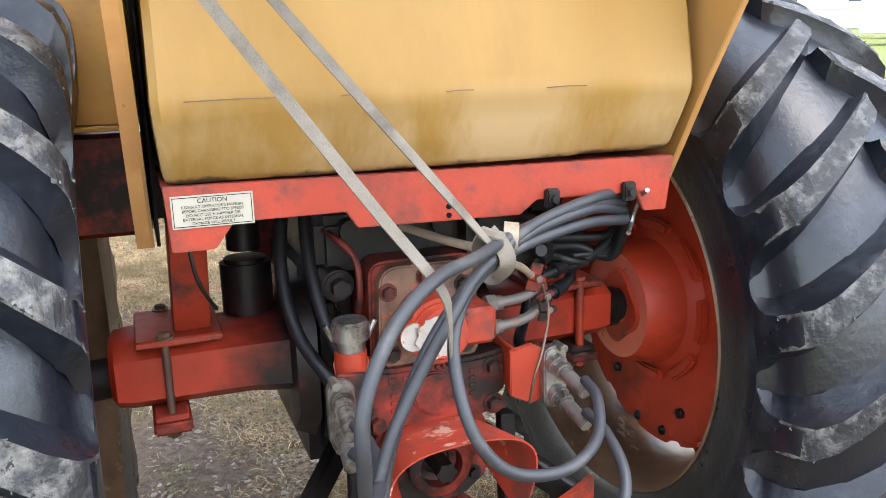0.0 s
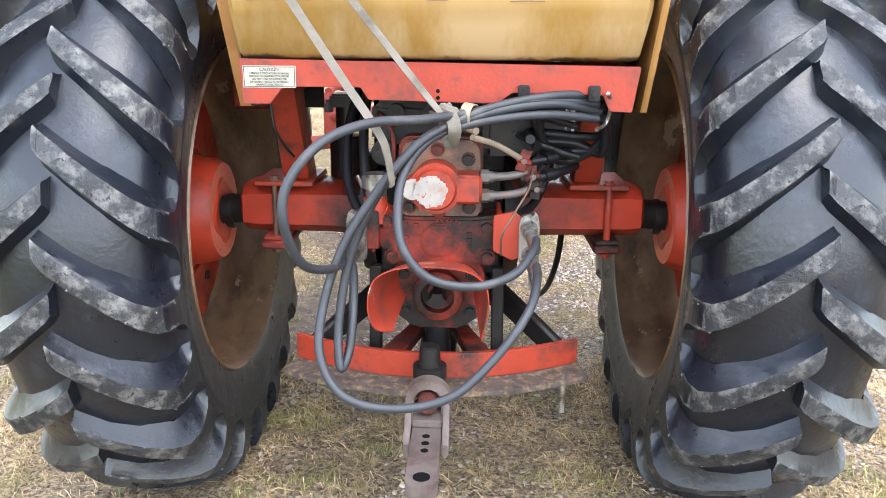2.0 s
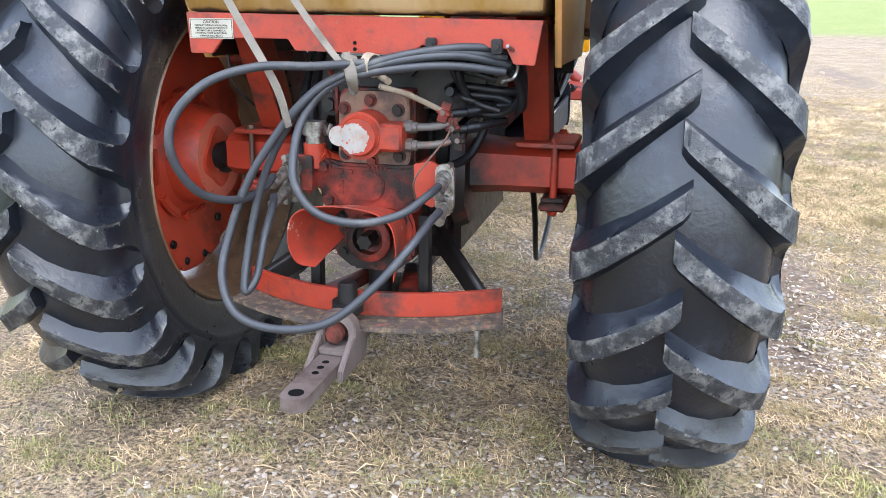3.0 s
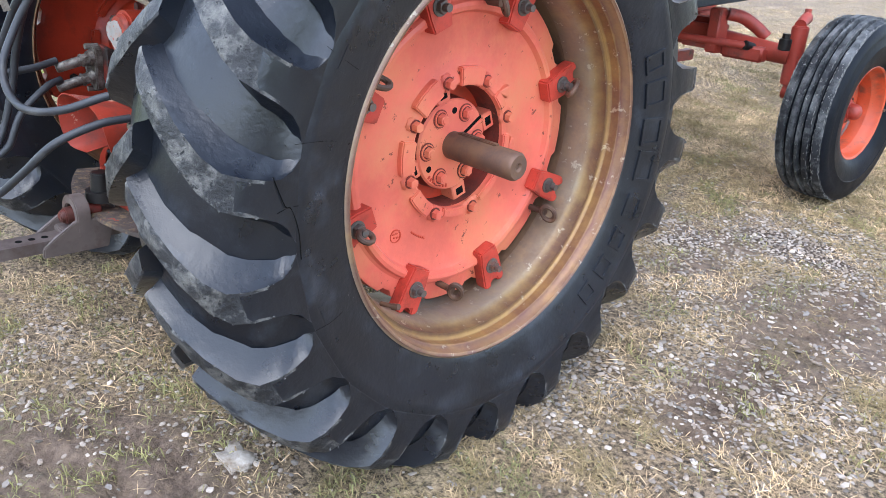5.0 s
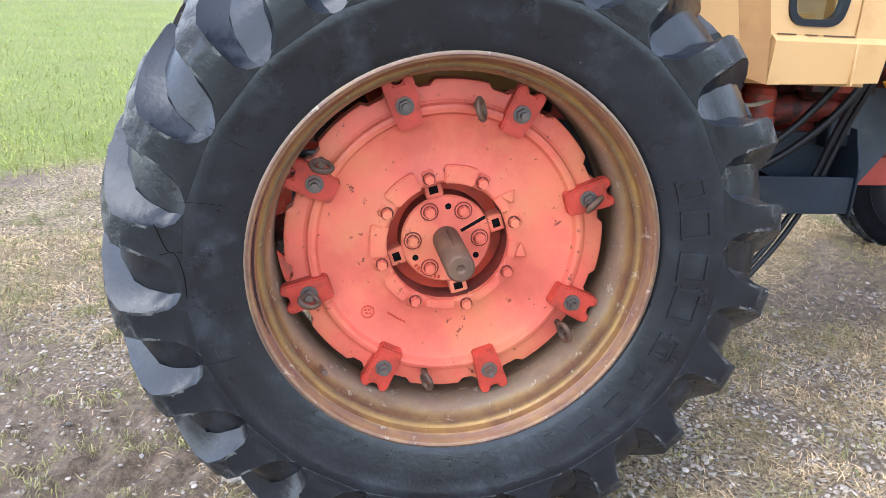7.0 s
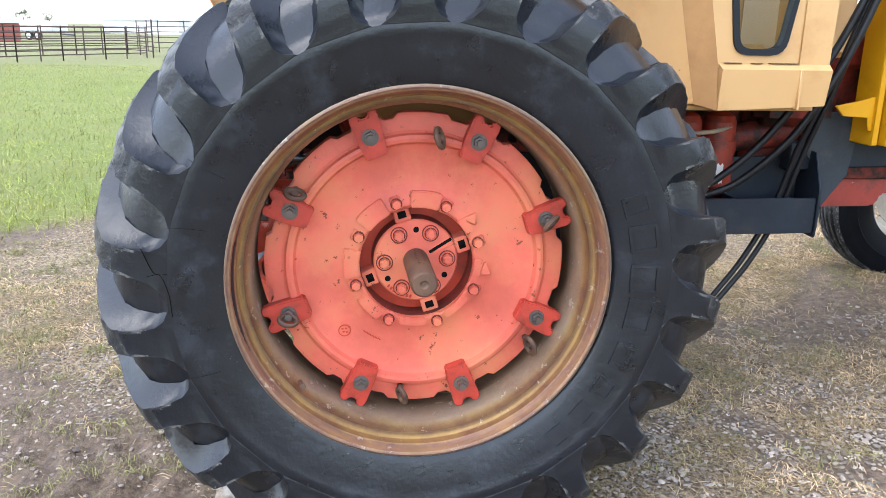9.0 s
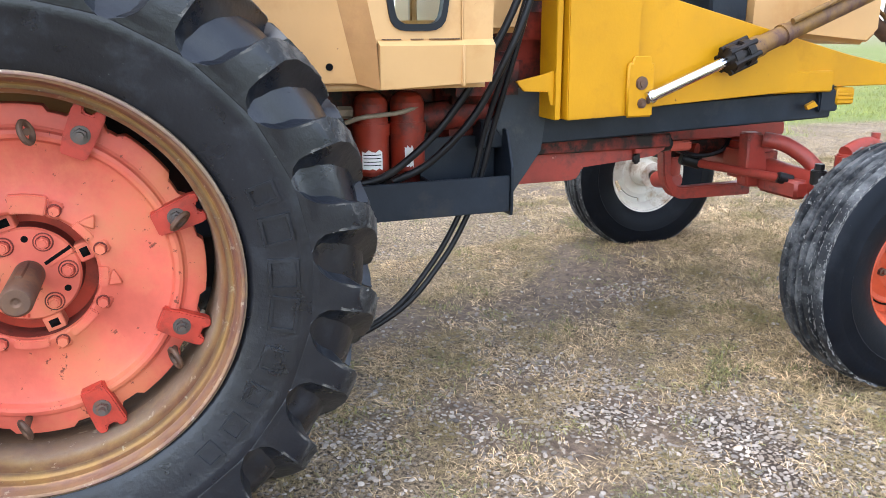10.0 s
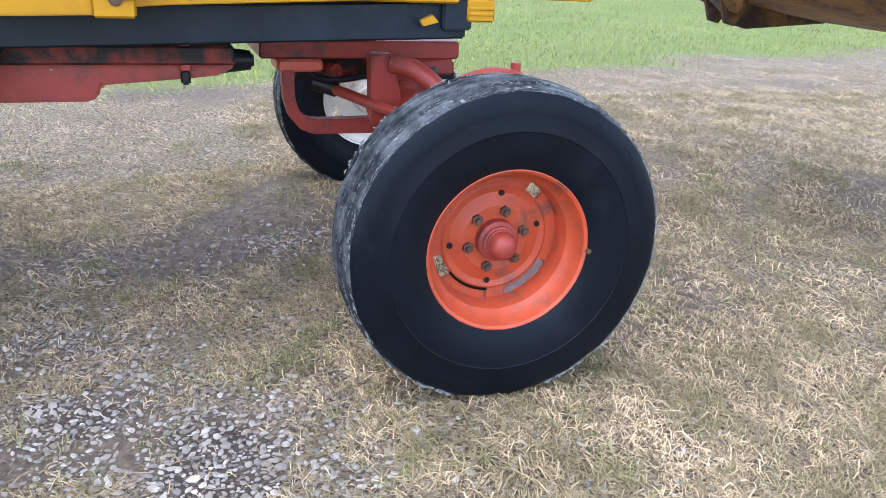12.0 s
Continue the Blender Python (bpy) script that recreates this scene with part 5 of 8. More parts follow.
bmesh.ops.recalc_face_normals(bm, faces=bm.faces[:])
tpart("pto_shield", bm, SHIELD, "bent red sheet-metal shield over the power take-off", 45)

# implement hitch: side arms, curved drawbar guide and drawbar
def arc(half, y_end, y_mid, n=13):
    return [(half * (2 * i / (n - 1) - 1), y_end + (y_mid - y_end) * (1 - (2 * i / (n - 1) - 1) ** 2)) for i in range(n)]


bm = B()
face, back = arc(0.395, -0.385, -0.515), arc(0.392, -0.365, -0.495)
prism(bm, face + back[::-1], 'z', 0.462, 0.532, 0.003)
guide = tpart("drawbar_guide", bm, RED, "curved bright red drawbar guide bar", 30)
bm = B()
prism(bm, arc(0.415, -0.475, -0.605) + arc(0.392, -0.34, -0.44)[::-1], 'z', 0.448, 0.4615, 0.002)
part("guide_flange", bm, GRIME, guide, "dirty lower flange littered with debris", 30)
for x0, x1, z0 in ((-0.15, -0.34, 0.60), (0.15, 0.34, 0.60)):
    bm = B()
    d = 0.03
    vs = [(x0, -0.18, z0 + 0.06), (x0, -0.18, z0 - 0.01), (x1, -0.40, 0.475), (x1, -0.40, 0.53)]
    add_faces(bm, [(x - d / 2, y, z) for x, y, z in vs] + [(x + d / 2, y, z) for x, y, z in vs], [(0, 1, 2, 3), (7, 6, 5, 4), (0, 4, 5, 1), (1, 5, 6, 2), (2, 6, 7, 3), (3, 7, 4, 0)])
    bmesh.ops.recalc_face_normals(bm, faces=bm.faces[:])
    part("guide_arm", bm, DARK_STEEL, guide, "dark greasy support arm")
for s in (-1, 1):
    bm = B()
    prism(bm, [(s * 0.152, 0.47), (s * 0.186, 0.47), (s * 0.182, 0.74), (s * 0.150, 0.74)], 'y', -0.41, -0.375, 0.003)
    part("hanger", bm, DARK_STEEL, guide, "dark upright hanger plate")
    bm = B()
    prism(bm, [(s * 0.02, -0.10), (s * 0.06, -0.10), (s * 0.165, -0.44), (s * 0.10, -0.46)], 'z', 0.468, 0.50, 0.003)
    part("brace", bm, RED_GREASY, guide)
bm = B()
prism(bm, [(-0.06, -0.05), (0.06, -0.05), (0.045, -0.47), (-0.045, -0.47)], 'z', 0.42, 0.445, 0.003)
rod(bm, (0.0, -0.30, 0.445), (0.0, -0.30, 0.58), 0.04, 0.034, seg=16)
part("pivot_bar", bm, DARK_STEEL, guide)
bm = B()
rod(bm, (0.345, -0.488, 0.36), (0.345, -0.488, 0.47), 0.008, seg=12)
part("lock_pin", bm, ZINC, guide, "thin steel drop pin")

bm = B()
X = -0.010
def bar_with_hole(bm, x0, x1, y0, y1, z0, z1, holes):
    """Flat bar along y, its rear end at y0 rounded, with round holes cut through."""
    c, w = (x0 + x1) / 2, (x1 - x0) / 2
    outline = [(x1, y1), (x1, y0 + w)] + [(c + w * math.cos(radians(a)), y0 + w - w * math.sin(radians(a))) for a in range(15, 180, 15)] + [(x0, y0 + w), (x0, y1)]
    top, bot = [bm.verts.new((x, y, z1)) for x, y in outline], [bm.verts.new((x, y, z0)) for x, y in outline]
    k = len(outline)
    for i in range(k):
        bm.faces.new((top[i], top[(i + 1) % k], bot[(i + 1) % k], bot[i]))
    for ring, z in ((top, z1), (bot, z0)):
        es = [bm.edges.get((ring[i], ring[(i + 1) % k])) for i in range(k)]
        for hx, hy, hr in holes:
            hv = [bm.verts.new((hx + hr * math.cos(2 * math.pi * j / 20), hy + hr * math.sin(2 * math.pi * j / 20), z)) for j in range(20)]
            es += [bm.edges.new((hv[j], hv[(j + 1) % 20])) for j in range(20)]
        bmesh.ops.triangle_fill(bm, use_beauty=True, use_dissolve=False, edges=es)
    for hx, hy, hr in holes:
        a = [bm.verts.new((hx + hr * math.cos(2 * math.pi * j / 20), hy + hr * math.sin(2 * math.pi * j / 20), z1)) for j in range(20)]
        b = [bm.verts.new((hx + hr * math.cos(2 * math.pi * j / 20), hy + hr * math.sin(2 * math.pi * j / 20), z0)) for j in range(20)]
        for j in range(20):
            bm.faces.new((a[j], a[(j + 1) % 20], b[(j + 1) % 20], b[j]))
    bmesh.ops.recalc_face_normals(bm, faces=bm.faces[:])


bar_with_hole(bm, X - 0.036, X + 0.036, -0.962, -0.56, 0.372, 0.406, [(X, -0.917, 0.020), (X, -0.80, 0.010), (X, -0.765, 0.010), (X, -0.73, 0.010)])
box(bm, (X - 0.034, -0.56, 0.385), (X + 0.034, 0.35, 0.41), 0.003)
drawbar = tpart("drawbar", bm, DRAWBAR, "brown steel drawbar with hitch hole and adjustment holes")
bm = B()
for s in (-1, 1):
    x0, x1 = sorted((X + s * 0.039, X + s * 0.055))
    prism(bm, [(-0.755, 0.362), (-0.57, 0.362), (-0.555, 0.42), (-0.575, 0.455), (-0.66, 0.455), (-0.72, 0.415), (-0.752, 0.39)], 'x', x0, x1, 0.003)
# upright strap with a rounded top round the pin, leaning rearwards at its foot
arch = [(0.056, 0.405)] + [(0.056 * math.cos(radians(a)), 0.468 + 0.050 * math.sin(radians(a))) for a in range(0, 181, 15)] + [(-0.056, 0.405), (-0.034, 0.405)]
arch += [(-0.034 * math.cos(radians(a)), 0.462 + 0.030 * math.sin(radians(a))) for a in range(0, 181, 20)] + [(0.034, 0.405)]
prism(bm, [(X + p, q) for p, q in arch], 'y', -0.655, -0.615, 0.003)
box(bm, (X - 0.0385, -0.69, 0.4065), (X + 0.0385, -0.56, 0.426), 0.004)
part("clevis", bm, DRAWBAR, drawbar, "worn brown clevis strap straddling the bar")
bm = B()
rod(bm, (X, -0.57, 0.462), (X, -0.672, 0.458), 0.025, seg=20, bevel=0.003)
rod(bm, (X, -0.668, 0.458), (X, -0.684, 0.457), 0.021, 0.016, seg=14, bevel=0.003)
part("clevis_pin", bm, RED_GRIME_SHADE, drawbar, "rusty red clevis pin")
# black discs set into the drawbar holes to paint the shade inside them
for y, r in ((-0.917, 0.0195), (-0.80, 0.0095), (-0.765, 0.0095), (-0.73, 0.0095)):
    bm = B()
    rod(bm, (X, y, 0.376), (X, y, 0.4064), r, seg=20)
    part("hole_shade", bm, INK, drawbar)
bm = B()
rod(bm, (X, -0.56, 0.505), (X, -0.56, 0.575), 0.030, 0.026, seg=20, bevel=0.003)
rod(bm, (X, -0.56, 0.49), (X, -0.56, 0.52), 0.044, seg=20)
part("pivot_bolt", bm, DARK_STEEL, drawbar)

# side remote brackets with couplers
bm = B()
prism(bm, [(0.15, 0.80), (0.15, 0.895), (0.20, 0.905), (0.235, 0.885), (0.235, 0.79), (0.20, 0.775)], 'y', -0.455, -0.44, 0.002)
prism(bm, [(-0.45, 0.79), (-0.30, 0.83), (-0.30, 0.90), (-0.45, 0.895)], 'x', 0.160, 0.172, 0.002)
rb = tpart("coupler_bracket", bm, RED, "scuffed red bracket plate for hose couplers")
bm = B()
prism(bm, [(-0.15, 0.80), (-0.15, 0.90), (-0.205, 0.905), (-0.225, 0.885), (-0.225, 0.80)], 'y', -0.455, -0.44, 0.002)
prism(bm, [(-0.45, 0.79), (-0.30, 0.83), (-0.30, 0.90), (-0.45, 0.895)], 'x', -0.172, -0.160, 0.002)
lb = tpart("coupler_bracket", bm, RED_GREASY, "greasy red bracket plate for hose couplers")
GREASY_ZINC = material("greasy_zinc_steel", (0.20, 0.185, 0.165), 0.45, metal=0.6, vary=0.3, dirt=(0.06, 0.045, 0.035), dirt_cover=0.55, dirt_scale=30)
for br, s, tops in ((rb, 1, ((0.240, 0.868), (0.244, 0.800))), (lb, -1, ((-0.205, 0.870), (-0.208, 0.812)))):
    mat = ZINC if s > 0 else GREASY_ZINC
    cx = s * 0.242 if s > 0 else -0.206
    bm = B()
    prism(bm, rounded([(cx - 0.026, 0.768), (cx + 0.026, 0.768), (cx + 0.026, 0.902), (cx - 0.026, 0.902)], 0.022), 'y', -0.478, -0.452, 0.004)
    for z in (0.772, 0.836, 0.898):
        rod(bm, (cx + 0.012 * s, -0.452, z), (cx + 0.012 * s, -0.492, z), 0.009, seg=6)
    manifold = part("coupler_block", bm, mat, br, "bright zinc coupler block" if s > 0 else "greasy steel coupler block")
    for x, z in tops:
        bm = B()
        w = Vector((s * 0.10, -0.95, -0.28)).normalized()
        p = Vector((x, -0.47, z))
        rod(bm, p, p + w * 0.022, 0.0225, seg=20, bevel=0.003)
        rod(bm, p + w * 0.020, p + w * 0.034, 0.0170, seg=6)
        rod(bm, p + w * 0.034, p + w * 0.044, 0.0195, seg=20, bevel=0.002)
        rod(bm, p + w * 0.044, p + w * 0.115, 0.0150, 0.0140, seg=16, bevel=0.002)
        part("hose_coupler", bm, mat, manifold, "bright zinc quick coupler" if s > 0 else "greasy steel quick coupler")
bm = B()
rod(bm, (-0.165, -0.395, 0.86), (-0.165, -0.395, 0.93), 0.032, seg=20)
tube(bm, [(-0.165, -0.395, 0.90), (-0.15, -0.36, 0.87), (-0.10, -0.34, 0.85)], 0.036, 12)
elbow = tpart("filler_elbow", bm, RED, "red cast filler elbow")
bm = B()
rod(bm, (-0.163, -0.393, 0.925), (-0.163, -0.393, 0.955), 0.028, seg=24, bevel=0.002)
rod(bm, (-0.163, -0.393, 0.952), (-0.163, -0.393, 0.988), 0.038, seg=24, bevel=0.003)
rod(bm, (-0.163, -0.393, 0.988), (-0.163, -0.393, 0.992), 0.033, seg=24)
for s in (-1, 1):
    rod(bm, (-0.163 + s * 0.035, -0.393, 0.955), (-0.163 + s * 0.050, -0.393, 0.985), 0.006, seg=8)
part("cam_cap", bm, ZINC, elbow, "bright cam-lock cap")

# dark driveline parts seen under the cab
bm = B()
rod(bm, (-0.30, 0.05, 0.90), (-0.30, 0.05, 1.04), 0.060, seg=20, bevel=0.01)
rod(bm, (-0.30, 0.05, 1.06), (-0.30, 0.05, 1.14), 0.04, seg=16)
box(bm, (-0.35, 0.0, 1.13), (-0.25, 0.10, 1.17), 0.006)
tpart("brake_unit", bm, OILY, "black brake unit over the axle")
bm = B()
box(bm, (-0.19, -0.26, 1.05), (0.20, 0.30, 1.17), 0.02)
box(bm, (0.12, -0.33, 1.03), (0.34, -0.10, 1.20), 0.02)
for x in (-0.12, -0.02, 0.08):
    rod(bm, (x, -0.28, 1.14), (x, -0.24, 1.14), 0.025, seg=12)
tpart("lift_cover", bm, DARK_STEEL, "dark greasy hydraulic lift cover")
for k, (x, z) in enumerate(((0.20, 1.165), (0.26, 1.15), (0.21, 1.09), (0.27, 1.07))):
    bm = B()
    tube(bm, [(x, -0.31, z), (x + 0.01, -0.36, z), (x + 0.05, -0.39, z - 0.015), (x + 0.10, -0.38, z - 0.03)], 0.009, 8)
    rod(bm, (x, -0.345, z), (x, -0.325, z), 0.014, seg=6)
    tpart("valve_pipe", bm, DARK_STEEL, "dark greasy valve pipe")
for x, y, z, tilt in ((0.225, -0.415, 1.035, 18), (0.250, -0.405, 0.992, -12), (0.262, -0.392, 0.958, 8)):
    bm = B()
    turn = Matrix.Rotation(radians(tilt), 3, 'Y')
    box(bm, (x - 0.014, y - 0.004, z - 0.030), (x + 0.014, y, z + 0.030), 0.0015, turn)
    box(bm, (x - 0.022, y - 0.018, z - 0.008), (x + 0.022, y - 0.0045, z + 0.008), 0.004, turn)
    clip = tpart("pipe_clip", bm, RED_GREASY, "small greasy red pipe clip")
    bm = B()
    rod(bm, (x, y - 0.018, z), (x, y - 0.026, z), 0.008, seg=6)
    part("clip_bolt", bm, BOLT, clip)
for k, (z0, z1) in enumerate(((1.030, 1.052), (0.985, 1.006))):
    bm = B()
    tube(bm, [(0.245, -0.405, z0), (0.29, -0.39, z0 + 0.006), (0.335, -0.36, z0 + 0.014), (0.375, -0.31, z1)], 0.012, 10)
    rod(bm, (0.282, -0.394, z0 + 0.005), (0.312, -0.377, z0 + 0.010), 0.0165, seg=14)
    tpart("hose_tail", bm, HOSE_BLACK, "black hose end clamped behind the pump pipes")

# floor beam under the tank, with caution label
bm = B()
outl = [(-0.482, 1.288), (-0.476, 1.180), (-0.408, 1.180), (-0.375, 1.222), (-0.185, 1.222), (-0.165, 1.192), (0.150, 1.186), (0.185, 1.212), (0.405, 1.208), (0.425, 1.170), (0.478, 1.168), (0.494, 1.276)]
prism(bm, outl, 'y', -0.535, -0.523, 0.002)
prism(bm, [(-0.482, 1.278), (0.494, 1.268), (0.494, 1.2765), (-0.482, 1.2885)], 'y', -0.523, -0.20, 0.0)
beam = tpart("cab_beam", bm, RED, "red notched sheet beam across the rear of the cab")
for x, z in ((0.005, 1.215), (0.005, 1.199)):
    bm = B()
    rod(bm, (x, -0.5375, z), (x, -0.530, z), 0.005, seg=10)
    part("hole", bm, INK, beam)
for x in (0.213, 0.383):
    bm = B()
    box(bm, (x - 0.014, -0.55, 1.195), (x + 0.014, -0.534, 1.232), 0.003)
    hex_bolt(bm, (x, -0.55, 1.213), (0, -1, 0), 0.009, 0.010)
    part("hanger_clip", bm, DARK_STEEL, beam)
bm = B()
box(bm, (-0.472, -0.5375, 1.219), (-0.342, -0.5352, 1.272), 0)
part("caution_label", bm, DECAL, beam, "yellowed caution label")
bm = B()
for lo, hi in (((-0.469, -0.5385, 1.2685), (-0.345, -0.5377, 1.2695)), ((-0.469, -0.5385, 1.2215), (-0.345, -0.5377, 1.2225)), ((-0.4695, -0.5385, 1.2215), (-0.4685, -0.5377, 1.2695)), ((-0.3455, -0.5385, 1.2215), (-0.3445, -0.5377, 1.2695))):
    box(bm, lo, hi)
part("label_border", bm, INK, beam)


def text_mesh(body, size, m, mat, parent, name="lettering"):
    """Letters in the built-in font, as a mesh."""
    cu = bpy.data.curves.new(name, 'FONT')
    cu.body, cu.size, cu.align_x, cu.align_y, cu.extrude = body, size, 'CENTER', 'CENTER', 0.0003
    tmp = new(name, cu)
    me = bpy.data.meshes.new_from_object(tmp.evaluated_get(bpy.context.evaluated_depsgraph_get()))
    bpy.data.objects.remove(tmp)
    me.materials.clear()
    me.materials.append(mat)
    ob = new(name, me)
    ob.parent = parent
    ob.matrix_basis = m
    return ob


for k, (line, size) in enumerate((("CAUTION", 0.0105), ("CONSULT OPERATOR'S MANUAL", 0.0066), ("BEFORE CHANGING PTO SPEEDS", 0.0066), ("DO NOT USE A HAMMER OR", 0.0066), ("EXTERNAL FORCE AS INTERNAL", 0.0066), ("DAMAGE WILL RESULT", 0.0066))):
    text_mesh(line, size, pose(-0.407, -0.5380, 1.2625 - (0.0092 if k else 0) - 0.0068 * max(0, k - 1), 90, 0, 0), INK, beam)
beam.matrix_basis = LEAN @ Matrix.Translation((0, 0.028, 0))

# ---------------------------------------------------------------- tractor: tank, fenders, cab
bm = B()
# cross-sections of the tank from bottom to top: y of the face, half widths left and right, z
rows = []
for z, y, xl, xr in ((1.288, -0.480, -0.466, 0.478), (1.292, -0.503, -0.474, 0.486), (1.304, -0.514, -0.478, 0.490), (1.350, -0.535, -0.482, 0.496), (1.385, -0.5495, -0.485, 0.501), (1.402, -0.5565, -0.486, 0.503), (1.413, -0.5595, -0.4865, 0.504), (1.424, -0.5605, -0.487, 0.505), (1.438, -0.5600, -0.4865, 0.504), (1.46, -0.5575, -0.486, 0.503), (1.70, -0.528, -0.484, 0.492), (2.05, -0.49, -0.47, 0.475), (2.08, -0.46, -0.46, 0.465)):
    ring = []
    for x, dy in ((xl, 0.55), (xl, 0.012), (xl + 0.012, 0.0), (-0.278, 0.0), (-0.262, -0.009), (0.258, -0.009), (0.284, 0.008), (xr - 0.012, 0.006), (xr, 0.018), (xr, 0.55)):
        ring.append(bm.verts.new((x, y + dy if dy < 0.5 else 0.35, z)))
    rows.append(ring)
for a, b in zip(rows, rows[1:]):
    for k in range(9):
        bm.faces.new((a[k], a[k + 1], b[k + 1], b[k]))
bm.faces.new(rows[0])
bm.faces.new(rows[-1])
bmesh.ops.recalc_face_normals(bm, faces=bm.faces[:])
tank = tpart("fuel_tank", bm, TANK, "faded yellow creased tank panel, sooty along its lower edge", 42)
for s in (-1, 1):
    bm = B()
    e = -0.512 if s < 0 else 0.518
    t = 0.006
    pr = [(-0.408, 1.160, 0.0), (-0.480, 1.284, 0.002), (-0.560, 1.425, 0.004), (-0.648, 1.578, s * 0.012), (-0.904, 2.02, s * 0.024)]
    if s < 0:
        e, pr = -0.500, [(-0.340, 1.160, 0.0), (-0.405, 1.284, -0.003), (-0.478, 1.425, -0.006), (-0.556, 1.578, -0.010), (-0.776, 2.02, -0.022)]
    a = [bm.verts.new((e + dx, y, z)) for y, z, dx in pr] + [bm.verts.new((e + dx, 0.36, z)) for y, z, dx in pr[::-1]]
    b = [bm.verts.new((e + dx + s * t, y, z)) for y, z, dx in pr] + [bm.verts.new((e + dx + s * t, 0.36, z)) for y, z, dx in pr[::-1]]
    n5 = len(pr)
    for ring in (a, b):
        for i in range(n5 - 1):
            bm.faces.new((ring[i], ring[i + 1], ring[2 * n5 - 2 - i], ring[2 * n5 - 1 - i]))
    for i in range(2 * n5):
        bm.faces.new((a[i], a[(i + 1) % (2 * n5)], b[(i + 1) % (2 * n5)], b[i]))
    bmesh.ops.recalc_face_normals(bm, faces=bm.faces[:])
    # added dark sheets close the gap by the tank and stand for its shade
    gap_fill = B()
    box(gap_fill, (min(e - s * 0.004, e - s * 0.010), -0.36, 1.165), (max(e - s * 0.004, e - s * 0.010), 0.34, 2.01))
    box(gap_fill, (min(s * 0.43, s * 0.498), 0.345, 1.10), (max(s * 0.43, s * 0.498), 0.36, 2.05))
    tpart("tank_gap_fill", gap_fill, DARK_STEEL, "dark sheets added to fill the shaded gap beside the tank")
    panel = tpart("side_panel", bm, PEACH, "yellow-orange sheet side panel with a worn edge")
    lip = B()
    w = 0.024 if s < 0 else 0.010
    vs = [(e + dx + s * (t + q), y + dy, z) for dy in (0.0, 0.004) for y, z, dx in pr for q in (0.0, w)]
    m = 2 * n5
    add_faces(lip, vs, [(2 * i, 2 * i + 1, 2 * i + 3, 2 * i + 2) for i in range(n5 - 1)] + [(m + 2 * i, m + 2 * i + 2, m + 2 * i + 3, m + 2 * i + 1) for i in range(n5 - 1)] + [(2 * i + 1, m + 2 * i + 1, m + 2 * i + 3, 2 * i + 3) for i in range(n5 - 1)])
    bmesh.ops.recalc_face_normals(lip, faces=lip.faces[:])
    part("panel_lip", lip, FOLD, panel, "worn folded lip")
bm = B()
box(bm, (-0.72, 0.05, 1.36), (-0.50, 0.075, 2.05), 0.004)
box(bm, (-0.72, -0.02, 1.352), (-0.52, 0.05, 1.36), 0.001)
tpart("fender_panel", bm, FENDER, "orange inner fender sheet")
bm = B()
box(bm, (-0.66, 0.02, 1.12), (-0.495, 0.20, 1.345), 0.01)
tpart("fender_bracket", bm, RED_GREASY, "dark red fender bracket")
bm = B()
prism(bm, [(0.02, 1.50), (0.30, 1.74), (0.75, 1.80), (0.75, 2.06), (-0.10, 2.06)], 'x', 0.54, 0.70, 0.01)
tpart("fender_skirt", bm, PEACH_SIDE, "peach fender skirt beside the cab")

stance["now"] = Matrix.Identity(4)
bm = B()
# lower cab side: rear slope, folded edge and door
prism(bm, [(0.45, 1.235), (0.92, 1.222), (0.980, 1.222), (0.982, 1.34), (0.83, 2.1), (0.45, 2.1)], 'x', 0.40, 0.565, 0.004)
cab = tpart("cab_side", bm, PEACH_REAR, "peach painted lower cab side with chipped seams")
bm = B()
rod(bm, (0.560, 0.845, 1.275), (0.568, 0.845, 1.275), 0.011, seg=16)
part("plug_hole", bm, INK, cab)
bm = B()
edge_in = [(0.5655, 0.930, 1.222), (0.5655, 0.902, 1.345), (0.5655, 0.735, 2.1)]
edge_out = [(0.612, 0.989, 1.206), (0.5985, 0.984, 1.345), (0.5985, 0.829, 2.1)]
low = [(0.55, y, z) for x, y, z in edge_out]
add_faces(bm, edge_in + edge_out + low, [(0, 1, 4, 3), (1, 2, 5, 4), (3, 4, 7, 6), (4, 5, 8, 7), (0, 3, 6), (2, 8, 5)])
bmesh.ops.recalc_face_normals(bm, faces=bm.faces[:])
part("corner_fold", bm, FOLD, cab, "darker worn corner fold", 20)


def frame_with_hole(bm, outer, inner, axis, lo, hi):
    """Panel with an opening through it; outlines with the same number of points."""
    def put(p, d):
        return {'x': (d, p[0], p[1]), 'y': (p[0], d, p[1])}[axis]
    k = len(outer)
    L = [[bm.verts.new(put(p, d)) for p in ring] for d in (lo, hi) for ring in (outer, inner)]
    for i in range(k):
        j = (i + 1) % k
        bm.faces.new((L[0][i], L[0][j], L[1][j], L[1][i]))
        bm.faces.new((L[2][i], L[2][j], L[3][j], L[3][i]))
        bm.faces.new((L[0][i], L[0][j], L[2][j], L[2][i]))
        bm.faces.new((L[1][i], L[1][j], L[3][j], L[3][i]))
    bmesh.ops.recalc_face_normals(bm, faces=bm.faces[:])
    return bm


